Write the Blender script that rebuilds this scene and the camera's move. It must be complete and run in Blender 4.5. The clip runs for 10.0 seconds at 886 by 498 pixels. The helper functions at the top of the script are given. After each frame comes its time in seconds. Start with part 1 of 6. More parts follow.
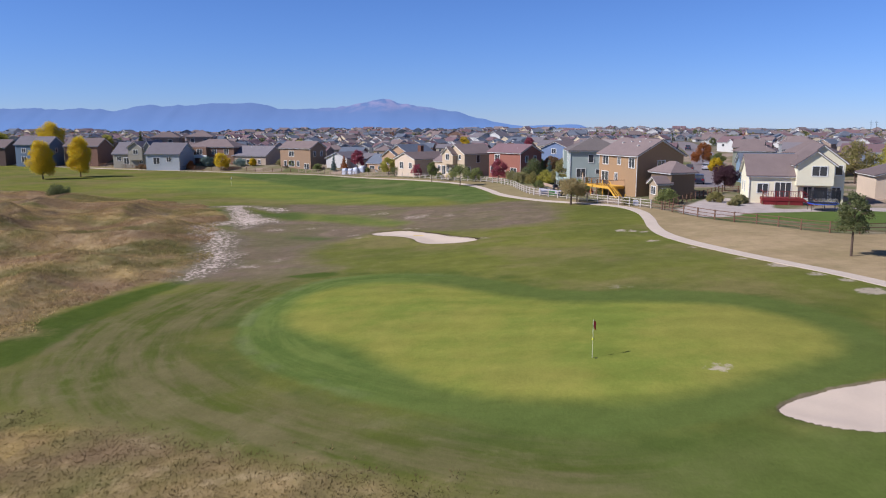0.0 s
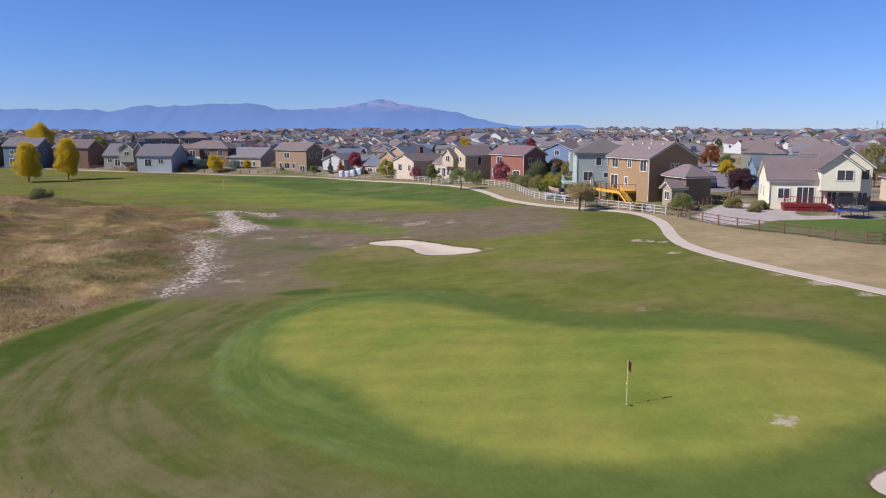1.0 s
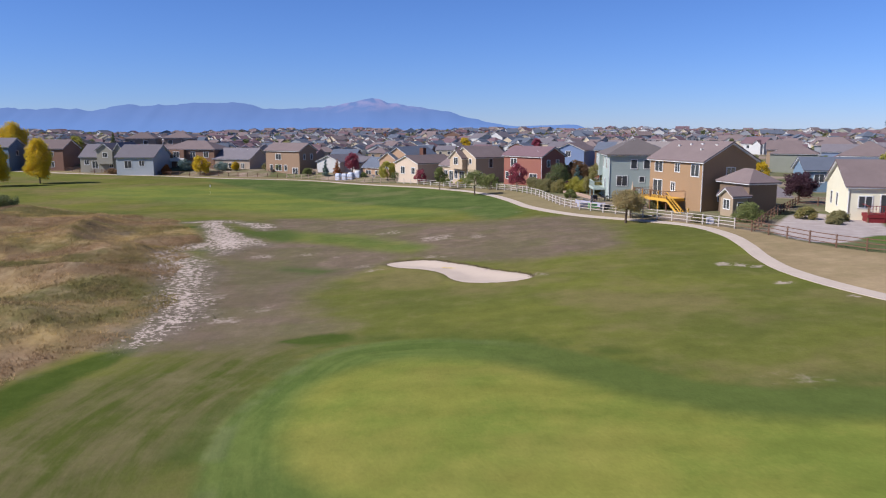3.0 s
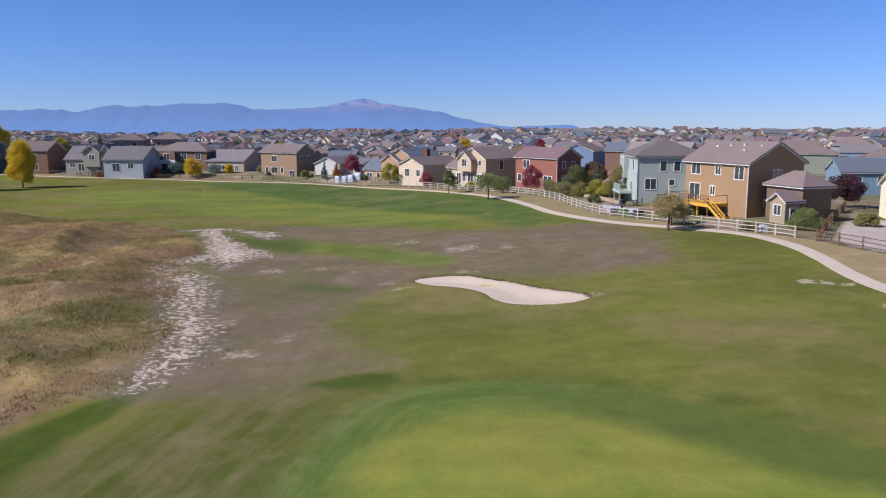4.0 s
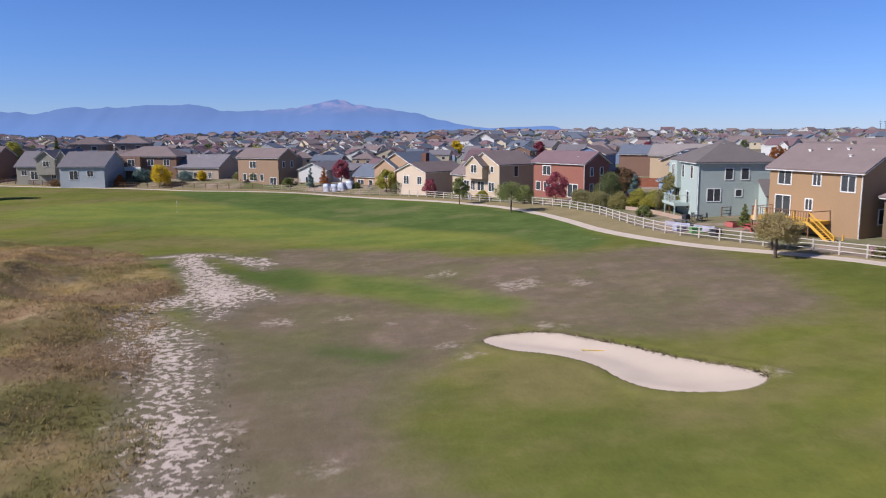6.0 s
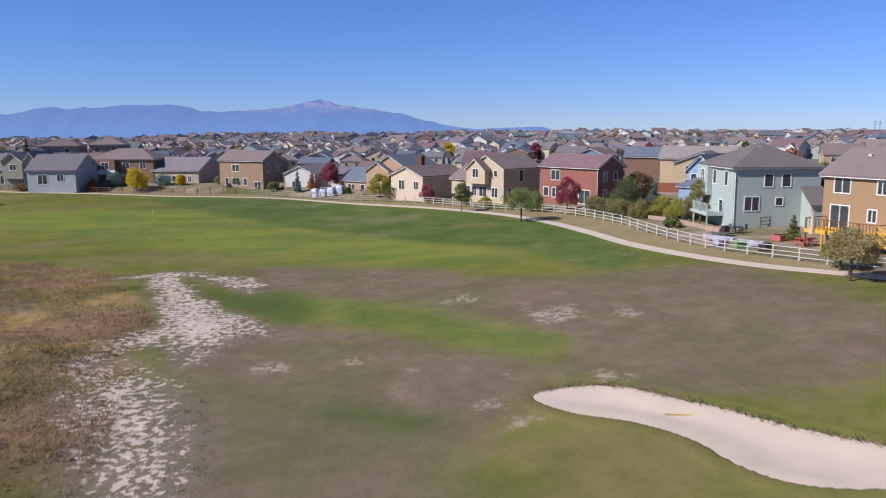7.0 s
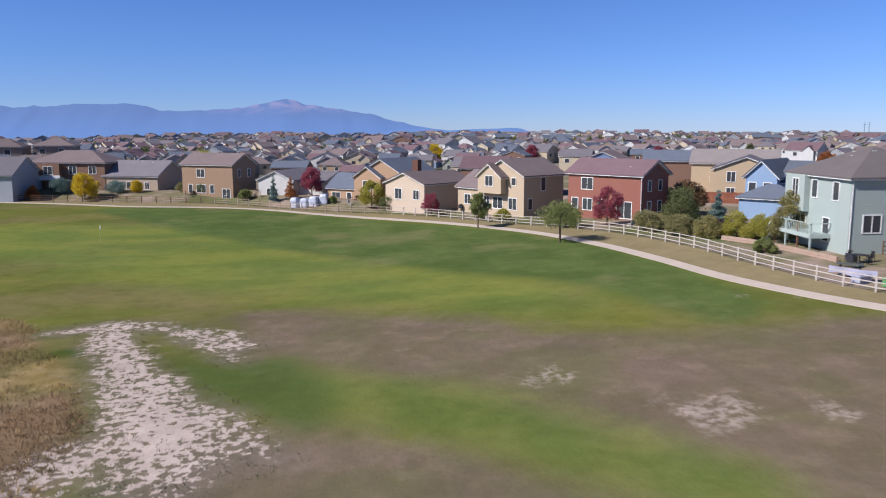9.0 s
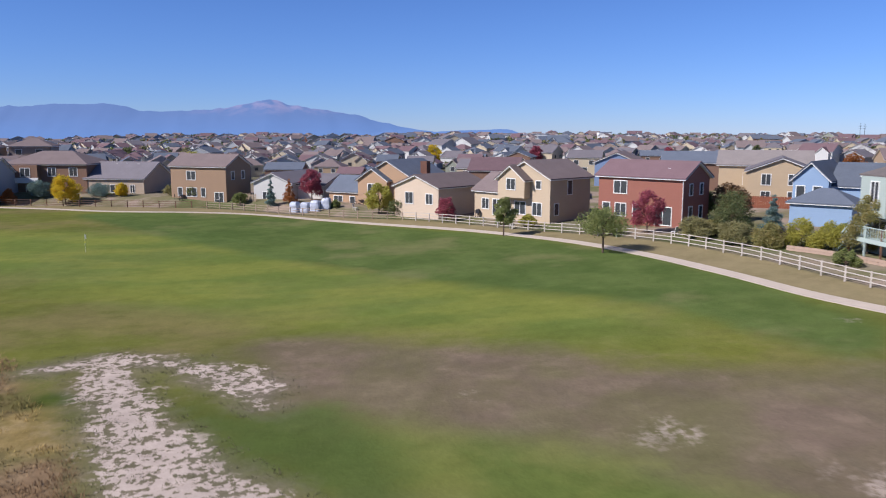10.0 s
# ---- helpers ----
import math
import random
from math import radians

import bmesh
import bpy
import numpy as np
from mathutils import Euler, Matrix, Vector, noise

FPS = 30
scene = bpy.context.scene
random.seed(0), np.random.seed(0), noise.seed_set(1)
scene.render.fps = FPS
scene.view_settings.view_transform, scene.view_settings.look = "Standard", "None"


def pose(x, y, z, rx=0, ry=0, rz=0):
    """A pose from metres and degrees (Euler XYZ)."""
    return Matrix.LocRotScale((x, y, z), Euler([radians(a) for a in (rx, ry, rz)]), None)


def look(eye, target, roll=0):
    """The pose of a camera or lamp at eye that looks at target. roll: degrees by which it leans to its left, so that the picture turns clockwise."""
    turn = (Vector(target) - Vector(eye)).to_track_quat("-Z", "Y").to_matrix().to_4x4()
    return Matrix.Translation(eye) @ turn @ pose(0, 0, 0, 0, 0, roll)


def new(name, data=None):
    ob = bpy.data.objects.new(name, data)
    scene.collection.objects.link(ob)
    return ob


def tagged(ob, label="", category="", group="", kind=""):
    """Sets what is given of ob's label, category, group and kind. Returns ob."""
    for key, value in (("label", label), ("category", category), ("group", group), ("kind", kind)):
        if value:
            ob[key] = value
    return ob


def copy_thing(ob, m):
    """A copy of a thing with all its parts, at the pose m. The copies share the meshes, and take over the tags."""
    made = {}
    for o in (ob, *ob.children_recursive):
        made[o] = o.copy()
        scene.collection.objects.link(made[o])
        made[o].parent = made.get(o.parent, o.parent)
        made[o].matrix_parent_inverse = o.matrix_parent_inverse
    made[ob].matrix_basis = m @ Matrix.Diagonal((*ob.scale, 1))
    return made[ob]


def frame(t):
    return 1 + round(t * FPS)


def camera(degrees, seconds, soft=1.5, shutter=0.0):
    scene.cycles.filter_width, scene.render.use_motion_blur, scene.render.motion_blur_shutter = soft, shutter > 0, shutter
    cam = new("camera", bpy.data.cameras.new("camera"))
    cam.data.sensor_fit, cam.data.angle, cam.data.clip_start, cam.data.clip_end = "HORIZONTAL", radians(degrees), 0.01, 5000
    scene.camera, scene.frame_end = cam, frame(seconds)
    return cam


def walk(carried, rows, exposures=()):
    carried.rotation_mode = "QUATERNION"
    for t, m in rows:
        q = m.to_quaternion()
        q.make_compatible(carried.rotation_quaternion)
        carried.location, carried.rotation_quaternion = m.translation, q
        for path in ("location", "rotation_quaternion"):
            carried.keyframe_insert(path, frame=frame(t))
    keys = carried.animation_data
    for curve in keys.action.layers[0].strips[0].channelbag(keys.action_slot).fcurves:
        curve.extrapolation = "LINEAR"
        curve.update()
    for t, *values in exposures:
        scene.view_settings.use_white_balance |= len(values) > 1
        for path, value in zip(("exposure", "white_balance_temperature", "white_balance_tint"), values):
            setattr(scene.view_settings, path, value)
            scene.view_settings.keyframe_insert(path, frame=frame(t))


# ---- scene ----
FOV, EYE = 60.0, 13.0
cam = camera(FOV, 10.0, 1.1, 0.45)
# seconds, east, north, height over the first eye, yaw, pitch, roll
ROWS = [
    (0.0, -0.000, 0.000, -0.000, -0.360, -9.118, -0.035),
    (0.5, -0.040, 3.298, 0.058, -0.387, -9.090, -0.024),
    (1.0, -0.253, 6.732, 0.106, -0.445, -9.082, -0.025),
    (1.5, -0.747, 10.381, 0.115, -0.560, -9.090, -0.042),
    (2.0, -1.646, 14.235, 0.106, -0.755, -9.101, -0.061),
    (2.5, -3.026, 18.201, 0.011, -1.062, -9.097, -0.054),
    (4.0, -8.731, 31.061, -0.253, -2.365, -9.034, 0.100),
    (4.5, -10.593, 35.614, -0.245, -2.901, -9.004, 0.177),
    (5.0, -12.274, 40.346, -0.238, -3.496, -8.970, 0.256),
    (5.5, -13.760, 45.331, -0.243, -4.117, -8.946, 0.305),
    (7.0, -17.067, 61.176, -0.115, -6.072, -8.884, 0.299),
    (7.5, -17.924, 66.505, -0.133, -6.742, -8.866, 0.267),
    (8.0, -18.865, 71.919, -0.184, -7.410, -8.859, 0.217),
    (8.5, -19.979, 77.191, -0.220, -8.094, -8.835, 0.161),
    (9.0, -21.312, 82.247, -0.336, -8.800, -8.787, 0.109),
    (9.5, -22.950, 87.134, -0.525, -9.521, -8.719, 0.061),
    (10.0, -24.838, 91.960, -0.727, -10.236, -8.656, 0.017),
]
walk(cam, [(t, pose(x, y, EYE + z, 90 + pitch, roll, yaw)) for t, x, y, z, yaw, pitch, roll in ROWS])

# ---- light ----
SUN_EL, SUN_AZ = 40.0, 255.0
sun_dir = Vector((math.sin(radians(SUN_AZ)) * math.cos(radians(SUN_EL)), math.cos(radians(SUN_AZ)) * math.cos(radians(SUN_EL)), math.sin(radians(SUN_EL))))
sun = new("sun", bpy.data.lights.new("sun", "SUN"))
sun.data.energy, sun.data.angle, sun.data.color = 5.0, radians(0.5), (1.0, 0.95, 0.86)
sun.matrix_world = look(sun_dir * 100, (0, 0, 0))
world = bpy.data.worlds.new("world")
scene.world = world
world.use_nodes = True
wn = world.node_tree
sky = wn.nodes.new("ShaderNodeTexSky")
sky.sky_type, sky.sun_disc = "NISHITA", False
sky.sun_elevation, sky.sun_rotation = radians(SUN_EL), radians(SUN_AZ)
sky.altitude, sky.air_density, sky.dust_density, sky.ozone_density = 2000, 1.0, 0.0, 5.0
wn.nodes["Background"].inputs["Strength"].default_value = 0.0675
tint = wn.nodes.new("ShaderNodeMix")
tint.data_type, tint.blend_type = "RGBA", "MULTIPLY"
tint.inputs[0].default_value = 1.0
sky_pos = wn.nodes.new("ShaderNodeTexCoord")
sky_sep = wn.nodes.new("ShaderNodeSeparateXYZ")
wn.links.new(sky_pos.outputs["Generated"], sky_sep.inputs[0])
rise = wn.nodes.new("ShaderNodeMapRange")
rise.interpolation_type = "SMOOTHSTEP"
wn.links.new(sky_sep.outputs[2], rise.inputs[0])
rise.inputs[1].default_value, rise.inputs[2].default_value = -0.02, 0.16
hue = wn.nodes.new("ShaderNodeMix")
hue.data_type = "RGBA"
wn.links.new(rise.outputs[0], hue.inputs[0])
hue.inputs[6].default_value = (0.74, 0.87, 1.22, 1)
hue.inputs[7].default_value = (0.80, 0.97, 1.30, 1)
wn.links.new(sky.outputs[0], tint.inputs[6])
wn.links.new(hue.outputs[2], tint.inputs[7])
wn.links.new(tint.outputs[2], wn.nodes["Background"].inputs["Color"])
scene.view_settings.exposure = 0.33
scene.view_settings.use_white_balance = True
scene.view_settings.white_balance_temperature, scene.view_settings.white_balance_tint = 5950, 17

# ---- materials ----


def lin(r, g, b):
    """Linear base colour from 0..255 values as seen in full light."""
    return tuple(0.87 * (c / 255 / 12.92 if c / 255 < 0.04045 else ((c / 255 + 0.055) / 1.055) ** 2.4) for c in (r, g, b)) + (1.0,)


class Mat:
    """A node material under construction."""

    def __init__(self, name, rough=0.85, metal=0.0, spec=0.3):
        self.m = bpy.data.materials.new(name)
        self.m.use_nodes = True
        self.t = self.m.node_tree
        self.b = self.t.nodes["Principled BSDF"]
        self.b.inputs["Roughness"].default_value = rough
        self.b.inputs["Metallic"].default_value = metal
        self.b.inputs["Specular IOR Level"].default_value = spec
        self.coords = None

    def node(self, kind, **kw):
        n = self.t.nodes.new(kind)
        for k, v in kw.items():
            n.inputs[k].default_value = v
        return n

    def link(self, a, b):
        self.t.links.new(a, b)

    def pos(self, how="Object"):
        n = self.t.nodes.new("ShaderNodeTexCoord")
        return n.outputs[how]

    def noise(self, scale, detail=3.0, how="Object", rough=0.6, stretch=None):
        n = self.node("ShaderNodeTexNoise", Scale=scale, Detail=detail, Roughness=rough)
        src = self.pos(how)
        if stretch:
            mp = self.node("ShaderNodeMapping", Scale=stretch)
            self.link(src, mp.inputs["Vector"])
            src = mp.outputs[0]
        self.link(src, n.inputs["Vector"])
        return n.outputs["Fac"]

    def math(self, op, a, b=0.0, c=None):
        n = self.t.nodes.new("ShaderNodeMath")
        n.operation = op
        for i, v in enumerate((a, b) if c is None else (a, b, c)):
            if isinstance(v, (int, float)):
                n.inputs[i].default_value = v
            else:
                self.link(v, n.inputs[i])
        return n.outputs[0]

    def step(self, v, lo, hi):
        n = self.t.nodes.new("ShaderNodeMapRange")
        n.interpolation_type = "SMOOTHSTEP"
        self.link(v, n.inputs[0])
        n.inputs[1].default_value, n.inputs[2].default_value = lo, hi
        return n.outputs[0]

    def mix(self, fac, a, b):
        n = self.t.nodes.new("ShaderNodeMix")
        n.data_type = "RGBA"
        for s, v in ((n.inputs[0], fac), (n.inputs[6], a), (n.inputs[7], b)):
            if isinstance(v, (int, float, tuple)):
                s.default_value = v
            else:
                self.link(v, s)
        return n.outputs[2]

    def scale(self, col, fac):
        n = self.t.nodes.new("ShaderNodeVectorMath")
        n.operation = "SCALE"
        self.link(col, n.inputs[0])
        self.link(fac, n.inputs["Scale"])
        return n.outputs[0]

    def attr(self, name):
        n = self.t.nodes.new("ShaderNodeAttribute")
        n.attribute_name = name
        return n.outputs["Fac"]

    def color(self, c):
        self.link(c, self.b.inputs["Base Color"])

    def bump(self, h, strength=0.3, dist=0.05):
        n = self.node("ShaderNodeBump", Strength=strength, Distance=dist)
        self.link(h, n.inputs["Height"])
        self.link(n.outputs[0], self.b.inputs["Normal"])


MATS = {}


def plain(name, rgb, rough=0.8, vary=0.25, size=1.5, fine=14.0, bump=0.2, metal=0.0, spec=0.3):
    """A painted or natural surface with blotches and grain."""
    if name in MATS:
        return MATS[name]
    k = Mat(name, rough, metal, spec)
    a, b = k.noise(size, 4.0), k.noise(fine, 3.0)
    v = k.math("ADD", k.math("MULTIPLY", a, vary), k.math("MULTIPLY", b, vary * 0.7))
    v = k.math("ADD", v, 1.0 - vary * 0.85)
    n = k.t.nodes.new("ShaderNodeRGB")
    n.outputs[0].default_value = lin(*rgb)
    k.color(k.scale(n.outputs[0], v))
    if bump:
        k.bump(b, bump, 0.02)
    MATS[name] = k.m
    return k.m


def siding(name, rgb, lap=0.2, tone=0.87):
    """Painted lap siding: boards a hand high, faded in blotches."""
    if name in MATS:
        return MATS[name]
    rgb = tuple(c * tone for c in rgb)
    k = Mat(name, 0.7)
    sep = k.t.nodes.new("ShaderNodeSeparateXYZ")
    k.link(k.pos(), sep.inputs[0])
    saw = k.math("FRACT", k.math("DIVIDE", sep.outputs[2], lap))
    groove = k.step(saw, 0.0, 0.14)
    a, b = k.noise(0.6, 4.0), k.noise(9.0, 3.0, stretch=(0.3, 0.3, 2.0))
    v = k.math("ADD", k.math("MULTIPLY", a, 0.14), k.math("MULTIPLY", b, 0.12))
    v = k.math("ADD", v, k.math("MULTIPLY", groove, 0.12))
    v = k.math("ADD", v, 0.76)
    n = k.t.nodes.new("ShaderNodeRGB")
    n.outputs[0].default_value = lin(*rgb)
    k.color(k.scale(n.outputs[0], v))
    k.bump(saw, 0.4, 0.02)
    MATS[name] = k.m
    return k.m


def shingle(name, rgb):
    """Asphalt shingles in courses, speckled and weathered."""
    if name in MATS:
        return MATS[name]
    k = Mat(name, 0.9, spec=0.15)
    sep = k.t.nodes.new("ShaderNodeSeparateXYZ")
    k.link(k.pos(), sep.inputs[0])
    course = k.step(k.math("FRACT", k.math("DIVIDE", sep.outputs[2], 0.075)), 0.0, 0.25)
    a, b = k.noise(0.5, 4.0), k.noise(7.0, 4.0)
    v = k.math("ADD", k.math("MULTIPLY", a, 0.35), k.math("MULTIPLY", b, 0.45))
    v = k.math("ADD", k.math("ADD", v, k.math("MULTIPLY", course, 0.1)), 0.52)
    info = k.t.nodes.new("ShaderNodeObjectInfo")
    v = k.math("MULTIPLY", v, k.math("ADD", k.math("MULTIPLY", info.outputs["Random"], 0.3), 0.85))
    n = k.t.nodes.new("ShaderNodeRGB")
    n.outputs[0].default_value = lin(*rgb)
    k.color(k.scale(n.outputs[0], v))
    k.bump(b, 0.4, 0.03)
    MATS[name] = k.m
    return k.m


def foliage(name, rgb, other, rough=0.6):
    """Leaves: two hues mixed leaf by leaf and in larger patches."""
    if name in MATS:
        return MATS[name]
    k = Mat(name, rough, spec=0.2)
    geo = k.t.nodes.new("ShaderNodeNewGeometry")
    big = k.noise(0.9, 2.0)
    f = k.math("ADD", k.math("MULTIPLY", geo.outputs["Random Per Island"], 0.7), k.math("MULTIPLY", k.step(big, 0.35, 0.65), 0.4))
    c = k.mix(f, lin(*rgb), lin(*other))
    v = k.math("ADD", k.math("MULTIPLY", geo.outputs["Random Per Island"], 0.32), 0.92)
    k.color(k.scale(c, v))
    tr = k.t.nodes.new("ShaderNodeBsdfTranslucent")
    k.link(c, tr.inputs[0])
    mx = k.t.nodes.new("ShaderNodeMixShader")
    mx.inputs[0].default_value = 0.5
    out = k.t.nodes["Material Output"]
    k.link(k.b.outputs[0], mx.inputs[1])
    k.link(tr.outputs[0], mx.inputs[2])
    k.link(mx.outputs[0], out.inputs[0])
    MATS[name] = k.m
    return k.m


GLASS = Mat("window_glass", 0.08, spec=0.6)
gv = GLASS.noise(0.8, 2.0)
GLASS.color(GLASS.mix(gv, (0.02, 0.023, 0.027, 1), (0.085, 0.09, 0.095, 1)))
GLASS = GLASS.m
WHITE = plain("white_trim_paint", (232, 230, 224), 0.5, 0.1, 2.0, 12.0, 0.05)
BARK = plain("grey_brown_bark", (96, 80, 68), 0.95, 0.5, 3.0, 25.0, 0.6)

# ---- terrain ----


def sst(v, a, b):
    s = np.clip((np.asarray(v, float) - a) / (b - a), 0, 1)
    return s * s * (3 - 2 * s)


def poly_line(pts, smooth=6):
    """A smooth line through the points."""
    p = [np.array(q, float) for q in pts]
    p = [2 * p[0] - p[1]] + p + [2 * p[-1] - p[-2]]
    out = []
    for i in range(1, len(p) - 2):
        for s in range(smooth):
            u = s / smooth
            a, b, c, d = p[i - 1 : i + 3]
            out.append(0.5 * (2 * b + (c - a) * u + (2 * a - 5 * b + 4 * c - d) * u * u + (3 * b - a - 3 * c + d) * u**3))
    out.append(p[-2])
    return np.array(out)


def ring(pts, smooth=5):
    """A smooth closed outline through the points."""
    n = len(pts)
    p = [np.array(q, float) for q in pts]
    out = []
    for i in range(n):
        a, b, c, d = p[i - 1], p[i], p[(i + 1) % n], p[(i + 2) % n]
        for s in range(smooth):
            u = s / smooth
            out.append(0.5 * (2 * b + (c - a) * u + (2 * a - 5 * b + 4 * c - d) * u * u + (3 * b - a - 3 * c + d) * u**3))
    return np.array(out)


def dist_line(x, y, line):
    """Distance to an open line."""
    best = np.full(np.shape(x), 1e9)
    for (ax, ay), (bx, by) in zip(line[:-1, :2], line[1:, :2]):
        dx, dy = bx - ax, by - ay
        t = np.clip(((x - ax) * dx + (y - ay) * dy) / (dx * dx + dy * dy + 1e-9), 0, 1)
        best = np.minimum(best, np.hypot(x - ax - t * dx, y - ay - t * dy))
    return best


def inside(x, y, out):
    r = np.zeros(np.shape(x), bool)
    for (ax, ay), (bx, by) in zip(out, np.roll(out, -1, 0)):
        if ay != by:
            r ^= ((ay > y) != (by > y)) & (x < (bx - ax) * (y - ay) / (by - ay) + ax)
    return r


def signed(x, y, out):
    """Metres inside (positive) or outside (negative) of a closed outline."""
    d = dist_line(x, y, np.vstack([out, out[:1]]))
    return np.where(inside(x, y, out), d, -d)


def strip(x, y, nodes):
    """Metres inside a chain of discs (x, y, radius)."""
    best = np.full(np.shape(x), -1e9)
    for (ax, ay, ar), (bx, by, br) in zip(nodes[:-1], nodes[1:]):
        dx, dy = bx - ax, by - ay
        t = np.clip(((x - ax) * dx + (y - ay) * dy) / (dx * dx + dy * dy + 1e-9), 0, 1)
        best = np.maximum(best, ar + (br - ar) * t - np.hypot(x - ax - t * dx, y - ay - t * dy))
    return best


PATH = poly_line([(-150, 264), (-100, 246), (-77.4, 237.7), (-66.8, 232.8), (-56.3, 227), (-44, 223.5), (-36, 220), (-29.3, 215.2), (-23.2, 208.6), (-17.4, 202.1), (-11.2, 195), (-4.9, 187.5), (0.8, 179), (5.2, 170.3), (8.2, 160), (9.8, 150), (11.2, 140), (13.4, 131), (17, 123.5), (22.5, 116), (26.1, 109), (26.8, 101), (26, 94), (24.9, 88), (24.4, 82), (25, 75.5), (26.8, 69), (28.8, 63.5), (30.7, 58), (32.6, 51), (36, 40), (42, 24), (50, 0), (57, -40)])
FENCE = poly_line([(-150, 275), (-100, 250), (-76.7, 241), (-62.5, 237), (-50.5, 233), (-41.5, 229.6), (-33, 222.8), (-26.9, 216.4), (-19, 208.9), (-11, 201.5), (-5, 194), (1.6, 184.2), (11.4, 169.5), (14.8, 156), (15.5, 145), (16.6, 133), (20.4, 124.5), (25, 115.5), (29.3, 105), (31.2, 96), (33.6, 90), (36.6, 85.2), (39, 80.5), (43, 78.4), (52, 79.5), (75, 84), (120, 90)])
COURSE_OUT = np.vstack([PATH, [(60, -60), (-260, -60), (-260, 268)]])
YARD_IN = np.vstack([FENCE, [(400, 90), (400, -100), (-400, -100), (-400, 320)]])
GREEN = ring([(-11.4, 57.9), (-10.3, 62.6), (-6.2, 65.7), (-0.7, 64), (3.3, 59.6), (6.9, 55.6), (9.6, 53.4), (14.7, 51.9), (19.2, 49.3), (21.7, 45.4), (22.2, 41), (19.8, 37.4), (13.3, 34.3), (9.1, 33.2), (5.9, 33.9), (2.4, 35.2), (-0.1, 37.2), (-2.4, 40.9), (-4.8, 44.6), (-8.4, 49.0), (-11.0, 53.2)])
COLLAR = ring([(-13.6, 51.9), (-14, 57.4), (-12.6, 63.3), (-10.3, 68.4), (-5, 69.6), (1, 67.2), (5, 63), (8, 58.8), (11, 56.6), (16, 55.2), (21, 52.2), (24, 47), (24.6, 41), (22, 36), (15, 32.2), (9, 30.5), (4.5, 31.2), (-1, 34.8), (-5, 38.2), (-9, 42.2), (-12.2, 47)])
BUNKER = ring([(-8.6, 98.6), (-6.4, 99.4), (-3.8, 98.4), (-1.9, 96.1), (0, 93.7), (1.6, 91.3), (3.5, 89.2), (4.6, 87.6), (4.4, 86.3), (2.8, 85.4), (0.6, 85.7), (-1.4, 86.9), (-2.5, 88.9), (-3.2, 91.4), (-4.9, 93.8), (-7.3, 95.8)], 4)
BUNKER_NEAR = ring([(14.6, 31.4), (16.3, 32.9), (18.3, 33.6), (21.3, 34.4), (24.5, 34), (25.6, 31.5), (23, 28.6), (19.5, 28), (16.2, 29.1)], 4)
ROUGH = ring([(-31.2, 50), (-30.6, 56), (-29.6, 61.5), (-28.2, 66.5), (-26.2, 70.8), (-25.0, 74), (-25.4, 79.5), (-27, 90), (-31, 104), (-32.5, 116), (-35, 126), (-41, 137), (-48, 146), (-60, 152), (-75, 163), (-90, 169.5), (-130, 180), (-170, 140), (-140, 60), (-70, 30)], 4)
ROUGH_NEAR = ring([(-26, 36.5), (-18.6, 35.2), (-13.7, 33.6), (-8.6, 31), (-4, 28.6), (0.5, 26.2), (3, 22), (4, 5), (-40, 0), (-70, 20)], 4)
DRY_WEST = ring([(-26.8, 114.7), (-20.5, 115.7), (-12.5, 109), (-7.7, 102.3), (-11.4, 96.7), (-14.4, 91.4), (-15.6, 85), (-14, 78), (-12.5, 74), (-19.7, 72.5), (-23, 74), (-24, 86), (-26.7, 106)], 4)
DRY_EAST = ring([(-27, 141), (-22, 140.4), (-12.5, 135.3), (-6.2, 128.5), (0.2, 125.2), (7.4, 124.6), (14, 124), (16, 113), (15, 103), (11, 97.6), (1.8, 97.4), (-3.9, 102), (-3.6, 107.8), (-9, 115.5), (-15, 123.5), (-20, 127), (-25, 132)], 4)
WORN = ring([(-27, 60), (-20, 69), (-14, 70), (-13.5, 60), (-15.5, 50), (-13, 43), (-6, 36), (6, 28.5), (3, 24), (-12, 32), (-22, 38), (-27, 48)], 4)
DEEP = ring([(-60, 220), (-36.5, 186.5), (-22.4, 170.3), (-14.8, 160.3), (-9.4, 154), (-1.1, 144.6), (2.2, 136.5), (4.4, 128), (9.5, 131), (10, 145), (8, 160), (4.5, 170), (-1, 180), (-12, 194), (-24, 208), (-37, 219), (-50, 224)], 4)
FAIR = [(-66, 190, 12), (-46, 184, 16), (-30, 165, 11), (-18, 154, 9), (-6, 143, 6)]
DEEP_NEAR = [(-2, 33.5, 1.0), (6, 28.5, 3.5), (14, 25.5, 4.0), (28, 24, 6.0), (34, 36, 4.0)]
LAWN = ring([(38, 95), (41.5, 98.2), (50, 99.2), (58, 98), (56, 90), (48, 86), (42.5, 88.5)], 4)
GRAVEL = ring([(31.5, 100), (35.5, 108), (44, 119), (48, 111), (46, 103.5), (52, 103), (60, 103), (60, 98), (50, 99.5), (41.5, 98.6), (36.5, 94.5), (33, 94)], 4)
LUSH = ring([(-24.2, 129.5), (-20.1, 126), (-15.1, 123.6), (-11.8, 120.7), (-8.6, 115.7), (-5.2, 111.2), (-3.8, 107.5), (-6.5, 105), (-10.2, 107.3), (-13.9, 112.2), (-18.3, 116), (-21, 118.8), (-23.2, 122.8)], 4)
LUSH_SOFT = ring([(-26, 106.5), (-22.9, 104.3), (-19.3, 102), (-14.4, 97.8), (-15.2, 91), (-20, 88.5), (-23.3, 93.4)], 4)
